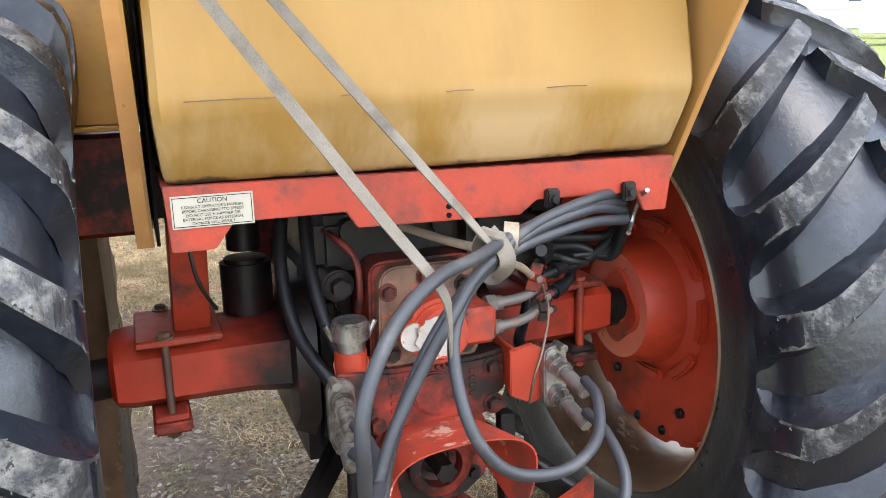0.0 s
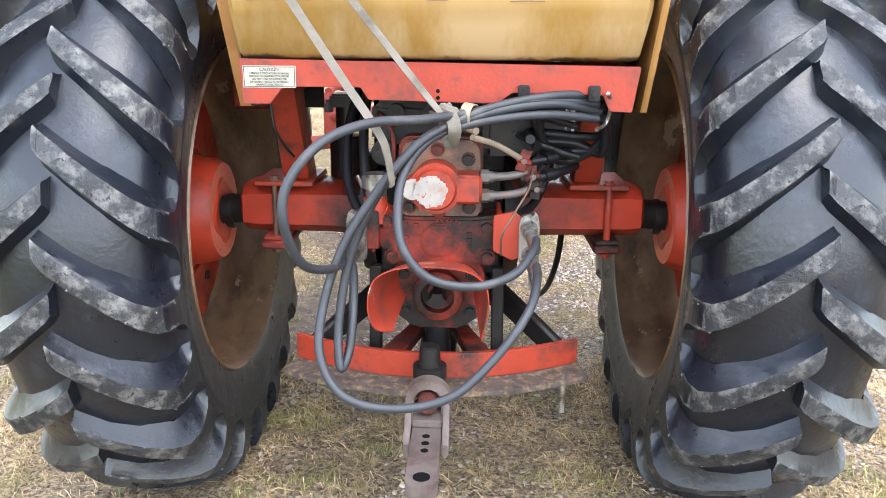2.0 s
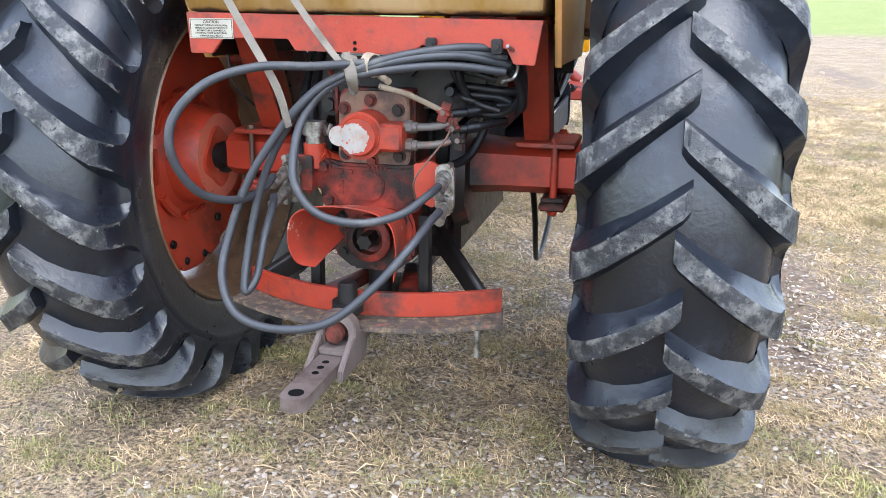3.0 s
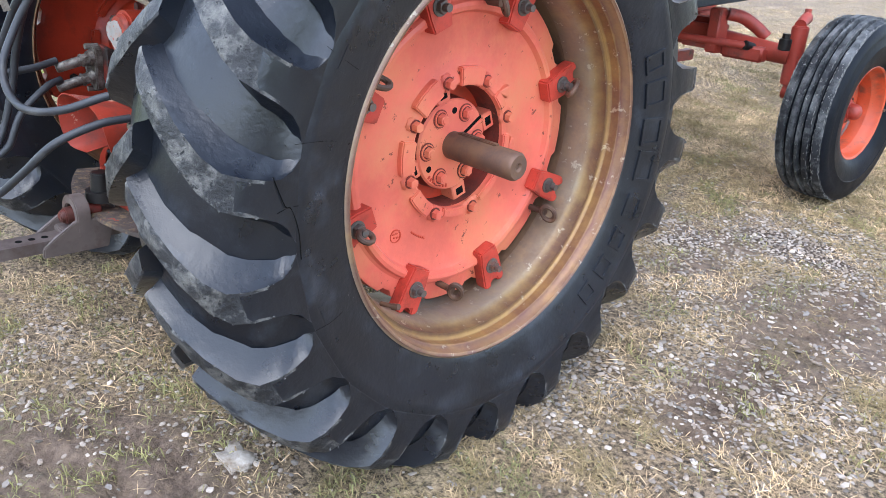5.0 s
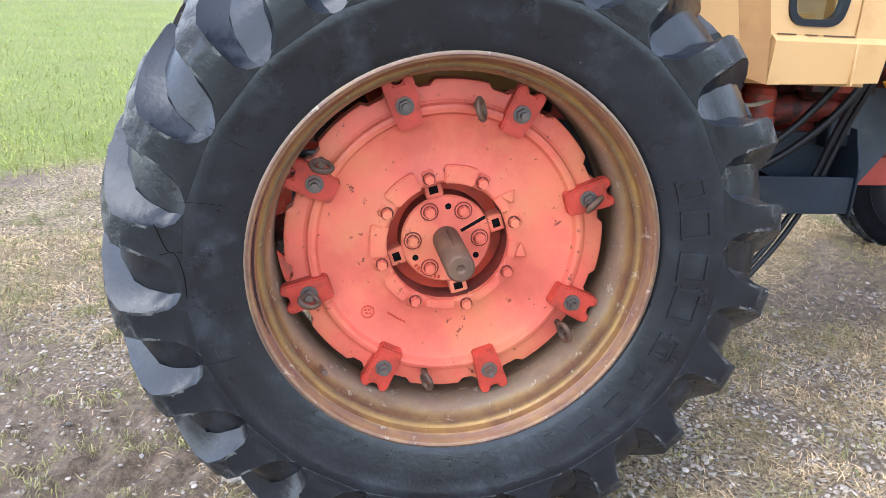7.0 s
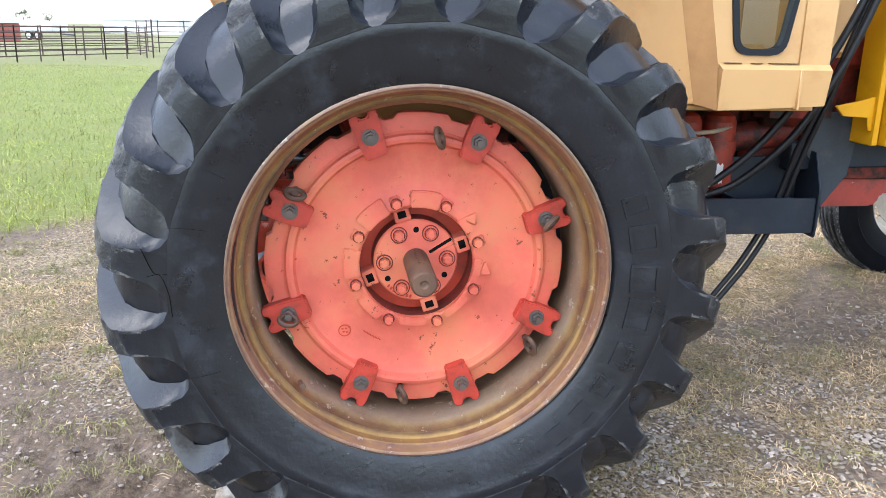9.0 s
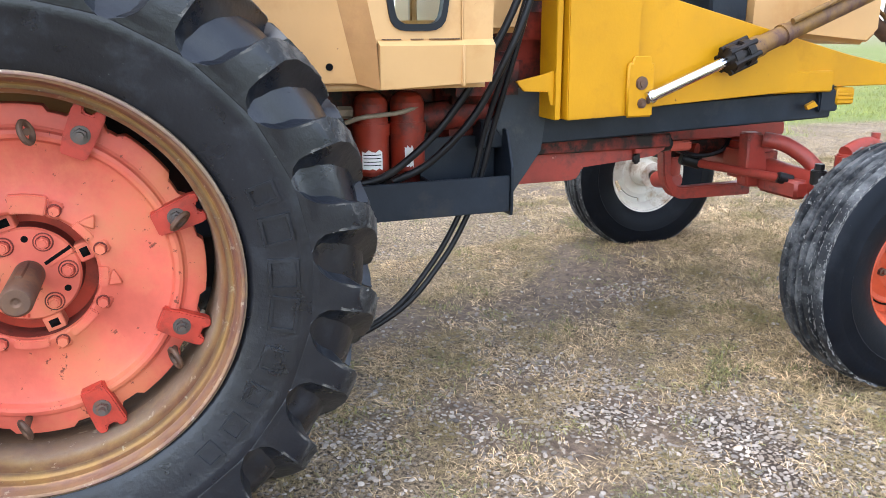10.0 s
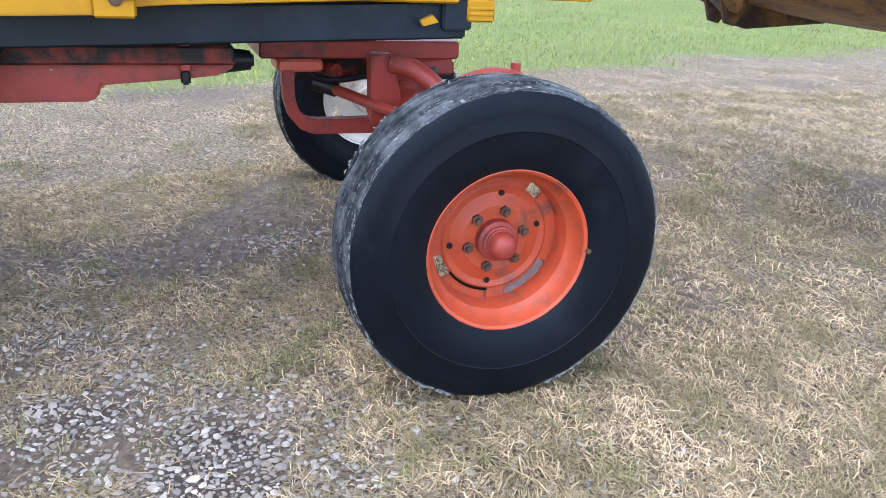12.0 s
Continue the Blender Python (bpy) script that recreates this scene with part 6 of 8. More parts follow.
win = [(1.035, 1.385), (1.195, 1.385), (1.285, 1.95), (0.955, 1.95)]
inner = rounded(win, 0.045)
outer = rounded([(0.985, 1.34), (1.362, 1.34), (1.375, 2.1), (0.83, 2.1)], 0.006)
bm = B()
frame_with_hole(bm, outer, inner, 'x', 0.575, 0.598)
door = tpart("cab_door", bm, PEACH_SIDE, "peach cab door with rounded window and lower ledge")
bm = B()
add_faces(bm, [(0.600, 0.985, 1.352), (0.600, 1.362, 1.352), (0.622, 1.362, 1.335), (0.622, 0.99, 1.335), (0.612, 1.355, 1.222), (0.612, 0.99, 1.206), (0.50, 0.985, 1.352), (0.50, 1.362, 1.352), (0.50, 1.355, 1.222), (0.50, 0.99, 1.206)],
          [(0, 3, 2, 1), (3, 5, 4, 2), (5, 9, 8, 4), (0, 6, 9, 5, 3), (1, 2, 4, 8, 7), (0, 1, 7, 6), (6, 7, 8, 9)])
bmesh.ops.recalc_face_normals(bm, faces=bm.faces[:])
part("door_skirt", bm, PEACH_SIDE, door, "folded lower door skirt", 25)
bm = B()
box(bm, (0.60, 1.252, 1.21), (0.6245, 1.262, 1.336), 0.002)
box(bm, (0.598, 1.254, 1.34), (0.604, 1.262, 2.1), 0.002)
part("door_seam", bm, PEACH_SIDE, door)
bm = B()
small = rounded([(1.048, 1.398), (1.185, 1.398), (1.272, 1.94), (0.970, 1.94)], 0.038)
frame_with_hole(bm, rounded([(1.030, 1.378), (1.200, 1.378), (1.292, 1.96), (0.950, 1.96)], 0.05), small, 'x', 0.572, 0.607)
part("window_gasket", bm, GASKET, door, "black rubber window gasket")
bm = B()
prism(bm, rounded([(1.045, 1.395), (1.188, 1.395), (1.275, 1.943), (0.967, 1.943)], 0.04), 'x', 0.585, 0.589)
pane = part("window_pane", bm, GLASS, door, "greenish window glass")
pane.visible_shadow = False
for k, (y0, y1) in enumerate(((1.0, 1.06), (1.09, 1.13), (1.15, 1.25))):
    bm = B()
    box(bm, (0.6005, y0, 1.3525), (0.606, y1, 1.3555))
    part("rust_line", bm, BROWN_STEEL, door)
bm = B()
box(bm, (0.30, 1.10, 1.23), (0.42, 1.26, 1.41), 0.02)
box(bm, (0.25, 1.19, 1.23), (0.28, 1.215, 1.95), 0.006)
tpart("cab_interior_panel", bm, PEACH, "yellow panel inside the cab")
# cab shell over the view, closing the back of the door
bm = B()
box(bm, (-0.565, 0.45, 1.215), (-0.545, 1.36, 1.26), 0.004)
box(bm, (-0.565, 0.45, 1.261), (-0.545, 0.62, 1.999), 0.004)
box(bm, (-0.565, 1.30, 1.261), (-0.545, 1.36, 1.999), 0.004)
box(bm, (-0.565, 0.45, 2.0), (-0.545, 1.36, 2.3), 0.004)
box(bm, (-0.565, 0.40, 2.3), (0.60, 1.40, 2.36), 0.02)
box(bm, (-0.54, 0.40, 1.20), (0.54, 1.36, 1.222), 0.0)
tpart("cab_shell", bm, PEACH_SIDE, "peach cab floor, far side and roof")

# ---------------------------------------------------------------- tractor: engine, frame, front axle
bm = B()
box(bm, (-0.19, 1.32, 0.93), (0.195, 2.25, 1.42), 0.04)
box(bm, (-0.18, 2.20, 1.0), (0.185, 2.85, 1.40), 0.03)
tpart("engine_block", bm, RED_GREASY, "dark red engine block")
bm = B()
box(bm, (0.19, 1.32, 1.12), (0.30, 1.62, 1.30), 0.03)
tpart("injection_pump", bm, RED_GREASY, "greasy red pump on the engine")
bm = B()
box(bm, (-0.21, 1.40, 1.30), (0.22, 2.0, 1.48), 0.04)
tpart("cylinder_head", bm, RED_GREASY)
bm = B()
rod(bm, (0.20, 1.15, 1.06), (0.20, 1.62, 1.10), 0.055, seg=18)
tpart("starter_motor", bm, RED_GREASY)
bm = B()
prism(bm, [(1.31, 1.36), (1.60, 1.37), (1.60, 1.9), (1.31, 1.9)], 'x', -0.34, 0.36, 0.02)
prism(bm, [(2.70, 1.36), (3.35, 1.30), (3.42, 1.36), (3.42, 1.9), (2.70, 1.9)], 'x', -0.27, 0.16, 0.02)
prism(bm, [(1.60, 1.72), (2.70, 1.70), (2.70, 1.9), (1.60, 1.9)], 'x', -0.27, 0.16, 0.02)
hood = tpart("hood", bm, PEACH_SIDE, "peach engine hood")
bm = B()
box(bm, (-0.20, 2.50, 1.30), (0.165, 2.685, 1.715), 0.01)
part("radiator_shroud", bm, BLACK, hood, "black radiator shroud")
bm = B()
box(bm, (-0.12, 1.95, 1.40), (0.10, 2.44, 1.60), 0.03)
rod(bm, (0.05, 2.05, 1.50), (0.14, 2.05, 1.50), 0.05, seg=16)
part("engine_head", bm, DARK_STEEL, hood, "dark engine head in the open side")
bm = B()
prism(bm, [(0.62, 0.785), (1.905, 0.789), (1.928, 0.802), (1.94, 0.838), (2.2, 0.858), (2.29, 0.868), (2.335, 0.895), (2.335, 0.925), (0.62, 0.945)], 'x', -0.13, 0.17, 0.008)
rail = tpart("frame_rail", bm, RED_DULL, "dull red frame rail and sump")
bm = B()
box(bm, (0.05, 1.40, 0.905), (0.205, 2.33, 0.962), 0.006)
part("upper_rail", bm, RED_GREASY, rail, "grease-stained upper rail")
bm = B()
rod(bm, (0.10, 2.28, 0.905), (0.10, 2.40, 0.905), 0.045, 0.03, seg=18, bevel=0.01)
part("rail_end", bm, DARK_STEEL, rail)
bm = B()
box(bm, (0.172, 2.165, 0.885), (0.196, 2.20, 0.985), 0.004)
part("rail_strap", bm, RED_DULL, rail)
bm = B()
box(bm, (0.168, 2.168, 0.842), (0.190, 2.197, 0.886), 0.006)
part("strap_bolt", bm, DARK_STEEL, rail)
for k, y in enumerate((1.045, 1.178)):
    bm = B()
    x = 0.262
    rod(bm, (x, y, 0.885), (x, y, 1.075), 0.061, seg=28, bevel=0.016)
    rod(bm, (x, y, 1.02), (x, y, 1.072), 0.0665, seg=28, bevel=0.005)
    rod(bm, (x, y, 1.07), (x, y, 1.135), 0.060, seg=28)
    rod(bm, (x, y, 1.135), (x, y, 1.157), 0.060, 0.051, seg=28)
    rod(bm, (x, y, 1.157), (x, y, 1.170), 0.051, 0.030, seg=28)
    filt = tpart("fuel_filter", bm, RED, "red canister fuel filter with a torn white label")
    bm = B()
    w, z0, z1 = (34, 0.912, 0.975) if k == 0 else (14, 0.915, 0.985)
    vs = []
    for i in range(7):
        a = radians((-w + 2 * w * i / 6) - 12)
        vs += [(x + 0.0625 * math.cos(a), y + 0.0625 * math.sin(a), z0 + 0.006 * math.sin(i * 3)), (x + 0.0625 * math.cos(a), y + 0.0625 * math.sin(a), z1 - 0.006 * math.sin(i * 2.2))]
    add_faces(bm, vs, [(2 * i, 2 * i + 2, 2 * i + 3, 2 * i + 1) for i in range(6)])
    part("label", bm, WHITE_PAINT, filt, "torn white paper label")
    if k == 0:
        bm = B()
        for j in range(4):
            for i in range(6):
                a0, a1 = radians(-w * 0.85 + w * 1.7 * i / 6 - 12), radians(-w * 0.85 + w * 1.7 * (i + 1) / 6 - 12)
                z = 0.925 + 0.012 * j
                add_faces(bm, [(x + 0.0632 * math.cos(a0), y + 0.0632 * math.sin(a0), z), (x + 0.0632 * math.cos(a1), y + 0.0632 * math.sin(a1), z), (x + 0.0632 * math.cos(a1), y + 0.0632 * math.sin(a1), z + 0.003), (x + 0.0632 * math.cos(a0), y + 0.0632 * math.sin(a0), z + 0.003)], [(0, 1, 2, 3)])
        part("label_print", bm, INK, filt)
bm = B()
tube(bm, [(0.26, 0.80, 1.09), (0.31, 0.90, 1.07), (0.335, 1.0, 1.095), (0.335, 1.12, 1.105), (0.31, 1.20, 1.12)], 0.008, 8)
rod(bm, (0.25, 0.70, 1.10), (0.25, 1.0, 1.11), 0.011, seg=10)
rod(bm, (0.25, 0.93, 1.105), (0.25, 0.98, 1.105), 0.022, seg=6)
tpart("fuel_pipe", bm, TAPE, "brown steel fuel pipe")
bm = B()
box(bm, (0.05, 0.62, 0.78), (0.185, 1.31, 1.12), 0.03)
tpart("transmission_case", bm, RED_GREASY, "dark red transmission case")
bm = B()
rod(bm, (0.18, 0.90, 0.97), (0.23, 0.90, 0.97), 0.05, seg=18)
tpart("case_cap", bm, RED_GREASY)
bm = B()
box(bm, (-0.25, 0.30, 0.945), (0.178, 0.985, 1.19), 0.02)
tpart("gearbox", bm, RED_GREASY)
bm = B()
box(bm, (-0.2, 0.95, 1.06), (0.165, 1.318, 1.194), 0.015)
tpart("clutch_housing", bm, RED_GREASY)

# black step tray and gusset
bm = B()
box(bm, (0.362, 0.40, 0.735), (0.376, 1.53, 0.868), 0.003)
tray = tpart("step_tray", bm, BLACK, "black steel channel tray beside the engine")
bm = B()
box(bm, (0.114, 0.42, 0.737), (0.3615, 1.529, 0.747), 0.002)
part("tray_floor", bm, BLACK, tray)
bm = B()
box(bm, (0.10, 0.42, 0.735), (0.112, 1.529, 0.95), 0.002)
part("tray_back", bm, BLACK, tray)
bm = B()
box(bm, (0.222, 1.235, 0.7475), (0.232, 1.529, 1.0), 0.002)
box(bm, (0.232, 1.235, 0.7475), (0.3615, 1.245, 0.86), 0.002)
part("tray_box", bm, BLACK, tray, "black inner wall of the tray")
bm = B()
prism(bm, [(0.10, 0.72), (0.38, 0.72), (0.385, 0.76), (0.385, 0.90), (0.33, 1.03), (0.10, 1.03)], 'y', 1.531, 1.541, 0.002)
part("end_plate", bm, BLACK, tray)
bm = B()
prism(bm, [(1.541, 0.735), (1.69, 0.94), (1.705, 1.06), (1.705, 1.15), (1.685, 1.172), (1.56, 1.172), (1.515, 1.13), (1.505, 1.03), (1.541, 0.98)], 'x', 0.285, 0.297, 0.002)
part("gusset", bm, BLACK_SHEEN, tray, "black bevelled gusset plate")

# front axle and steering
BACK = Matrix.Translation((0.05, -0.02, -0.02))


# the linkage hangs deeper under the nose than the near rail
DEEP = Matrix.Translation((-0.353, -0.175, -0.168)) @ Matrix.Scale(1.12, 4)


def axle_part(name, bm, mat, label="", deep=True):
    bmesh.ops.transform(bm, matrix=BACK @ DEEP if deep else BACK, verts=bm.verts[:])
    return part(name, bm, mat, axle, label)


bm = B()
box(bm, (-0.19, 2.345, 0.930), (0.200, 3.022, 0.990), 0.006)
bmesh.ops.transform(bm, matrix=BACK @ DEEP, verts=bm.verts[:])
axle = tpart("front_axle", bm, RED_DULL, "dull red front axle with steering linkage")
axle.location = (-0.05, 0.02, 0.02)
bm = B()
box(bm, (0.07, 2.40, 0.888), (0.204, 2.55, 0.9295), 0.008)
axle_part("bolster_pad", bm, RED_DISC, "pale scuffed pad")
bm = B()
box(bm, (0.07, 2.84, 0.878), (0.206, 3.005, 0.9295), 0.008)
axle_part("bolster_block", bm, RED_DULL)
for y in (2.87, 2.93):
    bm = B()
    hex_bolt(bm, (0.206, y, 0.895), (1, 0, 0), 0.011, 0.012)
    axle_part("block_bolt", bm, BOLT)
bm = B()
box(bm, (-0.10, 2.46, 0.840), (0.09, 2.95, 0.9295), 0.02)
rod(bm, (0.09, 2.56, 0.885), (0.17, 2.60, 0.885), 0.026, seg=16)
axle_part("pivot_casting", bm, RED_GREASY, "greasy pivot casting")
for q in (1,):
    bm = B()
    prism(bm, [(2.412, 0.93), (2.452, 0.93), (2.458, 0.80), (2.472, 0.757), (2.50, 0.736), (2.53, 0.731), (2.87, 0.734), (2.87, 0.678), (2.515, 0.682), (2.472, 0.700), (2.436, 0.745), (2.420, 0.80)], 'x', *sorted((q * 0.150, q * 0.200)), 0.005)
    axle_part("steering_bracket", bm, RED_DULL, "angular red drop bracket")
bm = B()
prism(bm, [(2.79, 0.93), (2.87, 0.93), (2.935, 0.68), (2.80, 0.69)], 'x', 0.05, 0.12, 0.008)
box(bm, (0.12, 2.855, 0.672), (0.36, 2.955, 0.752), 0.012)
axle_part("axle_knuckle", bm, RED_DULL, deep=False)
bm = B()
tube(bm, [(0.12, 2.87, 0.90), (0.18, 2.93, 0.885), (0.24, 2.985, 0.84), (0.30, 3.01, 0.79)], 0.034, 12)
axle_part("curved_arm", bm, RED_DULL, deep=False)
bm = B()
rod(bm, DEEP @ Vector((0.19, 2.585, 0.832)), (0.27, 2.86, 0.750), 0.020, seg=16, bevel=0.003)
cylinder = axle_part("steering_cylinder", bm, RED_DULL, "slim red steering cylinder", deep=False)
for p0, p1, r0 in ((DEEP @ Vector((0.17, 2.52, 0.852)), DEEP @ Vector((0.195, 2.60, 0.828)), 0.029), ((0.262, 2.84, 0.757), (0.285, 2.90, 0.740), 0.025)):
    bm = B()
    rod(bm, p0, p1, r0, seg=16, bevel=0.004)
    axle_part("cylinder_end", bm, DARK_STEEL, deep=False)
bm = B()
tube(bm, [(0.10, 2.50, 0.905), (0.20, 2.53, 0.875), (0.215, 2.60, 0.865), (0.20, 2.70, 0.88), (0.12, 2.80, 0.91)], 0.010, 8)
axle_part("steering_hose", bm, HOSE_BLACK, "black steering hose")
bm = B()
for s in (-1, 1):
    rod(bm, (0, 2.93, 0.735), (0.52, 2.95, 0.70) if s > 0 else (-0.86, 3.12, 0.68), 0.062, 0.05, seg=20)
box(bm, (-0.13, 2.86, 0.67), (0.13, 3.0, 0.84), 0.03)
part("axle_beam", bm, RED_DULL, axle)
for s in (-1, 1):
    reach = Matrix.Translation((0, 0, 0) if s > 0 else (-0.31, 0.15, -0.02))
    bm = B()
    rod(bm, (s * 0.535, 2.96, 0.55), (s * 0.535, 2.96, 0.86), 0.044, seg=20, bevel=0.006)
    rod(bm, (s * 0.52, 2.97, 0.52), (s * 0.70, 2.975, 0.495), 0.05, seg=20)
    bmesh.ops.transform(bm, matrix=reach, verts=bm.verts[:])
    part("kingpin", bm, RED_DULL, axle)
    bm = B()
    tube(bm, [(s * 0.535, 2.95, 0.865), (s * 0.52, 3.02, 0.885), (s * 0.50, 3.10, 0.89), (s * 0.47, 3.18, 0.875)], 0.03, 10)
    rod(bm, (s * 0.47, 3.17, 0.88), (s * 0.47, 3.17, 0.93), 0.018, seg=6)
    bmesh.ops.transform(bm, matrix=reach, verts=bm.verts[:])
    part("steering_arm", bm, RED_DULL, axle)
    bm = B()
    rod(bm, (s * 0.52, 2.84, 0.74), (s * 0.52, 2.84, 0.80), 0.032, seg=20, bevel=0.004)
    rod(bm, (s * 0.52, 2.84, 0.80), (s * 0.52, 2.84, 0.825), 0.02, seg=6)
    bmesh.ops.transform(bm, matrix=reach, verts=bm.verts[:])
    part("ball_joint", bm, DARK_STEEL, axle)

# ---------------------------------------------------------------- front loader
loader = thing("front_loader", "yellow front-end loader frame with chrome cylinder and rusty bucket", "loader")


def lpart(name, bm, mat, label=""):
    return part(name, bm, mat, loader, label)


for s, far in ((1, False), (-1, True)):
    bm = B()
    prism(bm, [(1.45, 0.955), (3.06, 1.006), (3.06, 1.124), (1.45, 1.062)], 'x', *sorted((s * 0.205, s * 0.292)), 0.006)
    sub = lpart("subframe_rail", bm, BLACK, "black box-section subframe rail")
    bm = B()
    x0, x1 = sorted((s * 0.20, s * 0.318))
    box(bm, (x0, 2.97, 1.035), (x1, 3.07, 1.128), 0.006)
    rod(bm, ((x0 + x1) / 2, 3.045, 1.128), ((x0 + x1) / 2, 3.045, 1.145), 0.045, seg=20, bevel=0.005)
    prism(bm, [(2.90, 1.045), (2.955, 1.06), (2.93, 1.085), (2.885, 1.065)], 'x', *sorted((s * 0.318, s * 0.330)), 0.002, slot=1)
    part("rail_lug", bm, [BLACK, YELLOW], sub)
    bm = B()
    prism(bm, [(1.715, 1.066), (1.985, 1.074), (1.995, 1.30), (2.005, 2.2), (1.70, 2.2)], 'x', *sorted((s * 0.30, s * 0.448)), 0.004)
    tower = lpart("tower", bm, YELLOW, "bright yellow loader tower with chipped edges")
    bm = B()
    x0, x1 = sorted((s * 0.298, s * 0.425))
    box(bm, (x0, 1.675, 1.066), (x1, 1.700, 2.2), 0.003)
    box(bm, (x0, 1.700, 1.066), (x1 - 0.03, 1.7145, 2.2), 0.002)
    part("tower_flange", bm, YELLOW, tower)
    bm = B()
    prism(bm, [(1.53, 1.205), (1.63, 1.225), (1.70, 1.245), (1.70, 1.11), (1.665, 1.12), (1.655, 1.165), (1.56, 1.17)], 'x', *sorted((s * 0.40, s * 0.412)), 0.002)
    part("tower_ear", bm, YELLOW, tower)
    # tapered arm sloping down to the front, angling inwards
    bm = B()
    a = [(1.93, 1.085), (2.15, 1.100), (3.10, 1.135), (3.54, 1.130), (3.575, 1.150), (3.575, 1.185), (3.10, 1.272), (2.35, 1.440), (2.02, 1.515), (1.93, 1.53)]
    vs = []
    for off in (0.0, -0.07):
        for y, z in a:
            x = 0.430 - (y - 1.93) * 0.118 + off
            vs.append((s * x, y, z))
    k = len(a)
    add_faces(bm, vs, [tuple(range(k)), tuple(range(2 * k - 1, k - 1, -1))] + [(i, (i + 1) % k, (i + 1) % k + k, i + k) for i in range(k)])
    bmesh.ops.recalc_face_normals(bm, faces=bm.faces[:])
    bmesh.ops.bevel(bm, geom=bm.edges[:], offset=0.003, segments=1, affect='EDGES', clamp_overlap=True)
    arm = lpart("frame_arm", bm, YELLOW, "tapering yellow frame arm, black-scuffed at its tip")
    bm = B()
    ax = 0.430 - (2.95 - 1.93) * 0.118
    box(bm, (min(s * (ax - 0.02), s * (ax + 0.02)), 2.72, 1.118), (max(s * (ax - 0.02), s * (ax + 0.02)), 3.02, 1.205), 0.006)
    box(bm, (min(s * (ax - 0.08), s * (ax + 0.016)), 3.05, 1.062), (max(s * (ax - 0.08), s * (ax + 0.016)), 3.145, 1.132), 0.006)
    for q in (1.082, 1.100):
        box(bm, (min(s * (ax + 0.014), s * (ax + 0.019)), 3.055, q), (max(s * (ax + 0.014), s * (ax + 0.019)), 3.14, q + 0.010), 0.002)
    part("arm_gusset", bm, YELLOW, arm)
    for q in ((3.46, 3.53), (3.40, 3.405)):
        bm = B()
        xx = 0.430 - (q[0] - 1.93) * 0.118
        add_faces(bm, [(s * (xx + 0.0015), q[0], 1.135), (s * (xx + 0.0015), q[0] + 0.010, 1.135), (s * (xx - 0.006), q[1] + 0.012, 1.195), (s * (xx - 0.006), q[1], 1.195)], [(0, 1, 2, 3)])
        part("scuff_mark", bm, DARK_STEEL, arm)
    bm = B()
    box(bm, (min(s * 0.449, s * 0.466), 1.945, 1.068), (max(s * 0.449, s * 0.466), 2.055, 1.262), 0.006)
    prism(bm, [(1.95, 1.20), (2.05, 1.20), (2.04, 1.285), (1.97, 1.285)], 'x', *sorted((s * 0.449, s * 0.463)), 0.004)
    pb = part("pin_plate", bm, YELLOW, tower, "yellow pin plate")
    for y, z, r in ((2.0, 1.190, 0.024), (2.005, 1.118, 0.018)):
        bm = B()
        rod(bm, (s * 0.460, y, z), (s * 0.474, y, z), r, seg=20, bevel=0.003)
        rod(bm, (s * 0.472, y, z), (s * 0.478, y, z), r * 0.55, seg=6)
        part("pin", bm, BROWN_STEEL, tower, "rusty pin")
    # lift cylinder
    p, g, q = Vector((s * 0.472, 2.02, 1.135)), Vector((s * 0.43, 2.40, 1.262)), Vector((s * 0.33, 3.30, 1.57))
    bm = B()
    rod(bm, p, g, 0.0215, seg=24)
    rod(bm, p + (g - p) * 0.02, p + (g - p) * 0.07, 0.026, seg=24)
    cyl = part("cylinder_rod", bm, CHROME, loader, "polished chrome cylinder rod")
    d = (q - g).normalized()
    bm = B()
    rod(bm, g - d * 0.01, g + d * 0.035, 0.052, seg=24, bevel=0.004)
    rod(bm, g + d * 0.06, g + d * 0.10, 0.052, seg=24, bevel=0.004)
    rod(bm, g, g + d * 0.09, 0.04, seg=24)
    gland = part("cylinder_gland", bm, DARK_STEEL, loader, "black greasy cylinder gland with tie bolts")
    for k in range(6):
        bm = B()
        a1 = 2 * math.pi * k / 6
        side = d.orthogonal().normalized()
        off = side * math.cos(a1) + d.cross(side) * math.sin(a1)
        rod(bm, g - d * 0.018 + off * 0.047, g + d * 0.115 + off * 0.047, 0.011, seg=8)
        part("tie_bolt", bm, DARK_STEEL, gland)
    bm = B()
    rod(bm, g + d * 0.09, q, 0.036, seg=24)
    rod(bm, g + d * 0.10, g + d * 0.16, 0.042, seg=24, bevel=0.003)
    rod(bm, g + d * 0.27, g + d * 0.30, 0.041, seg=24, bevel=0.003)
    rod(bm, g + d * 0.30 + Vector((s * 0.03, 0, 0.045)), q + Vector((s * 0.03, 0, 0.045)), 0.011, seg=10)
    part("cylinder_barrel", bm, YELLOW_OLD, loader, "yellow cylinder barrel with peeling paint")

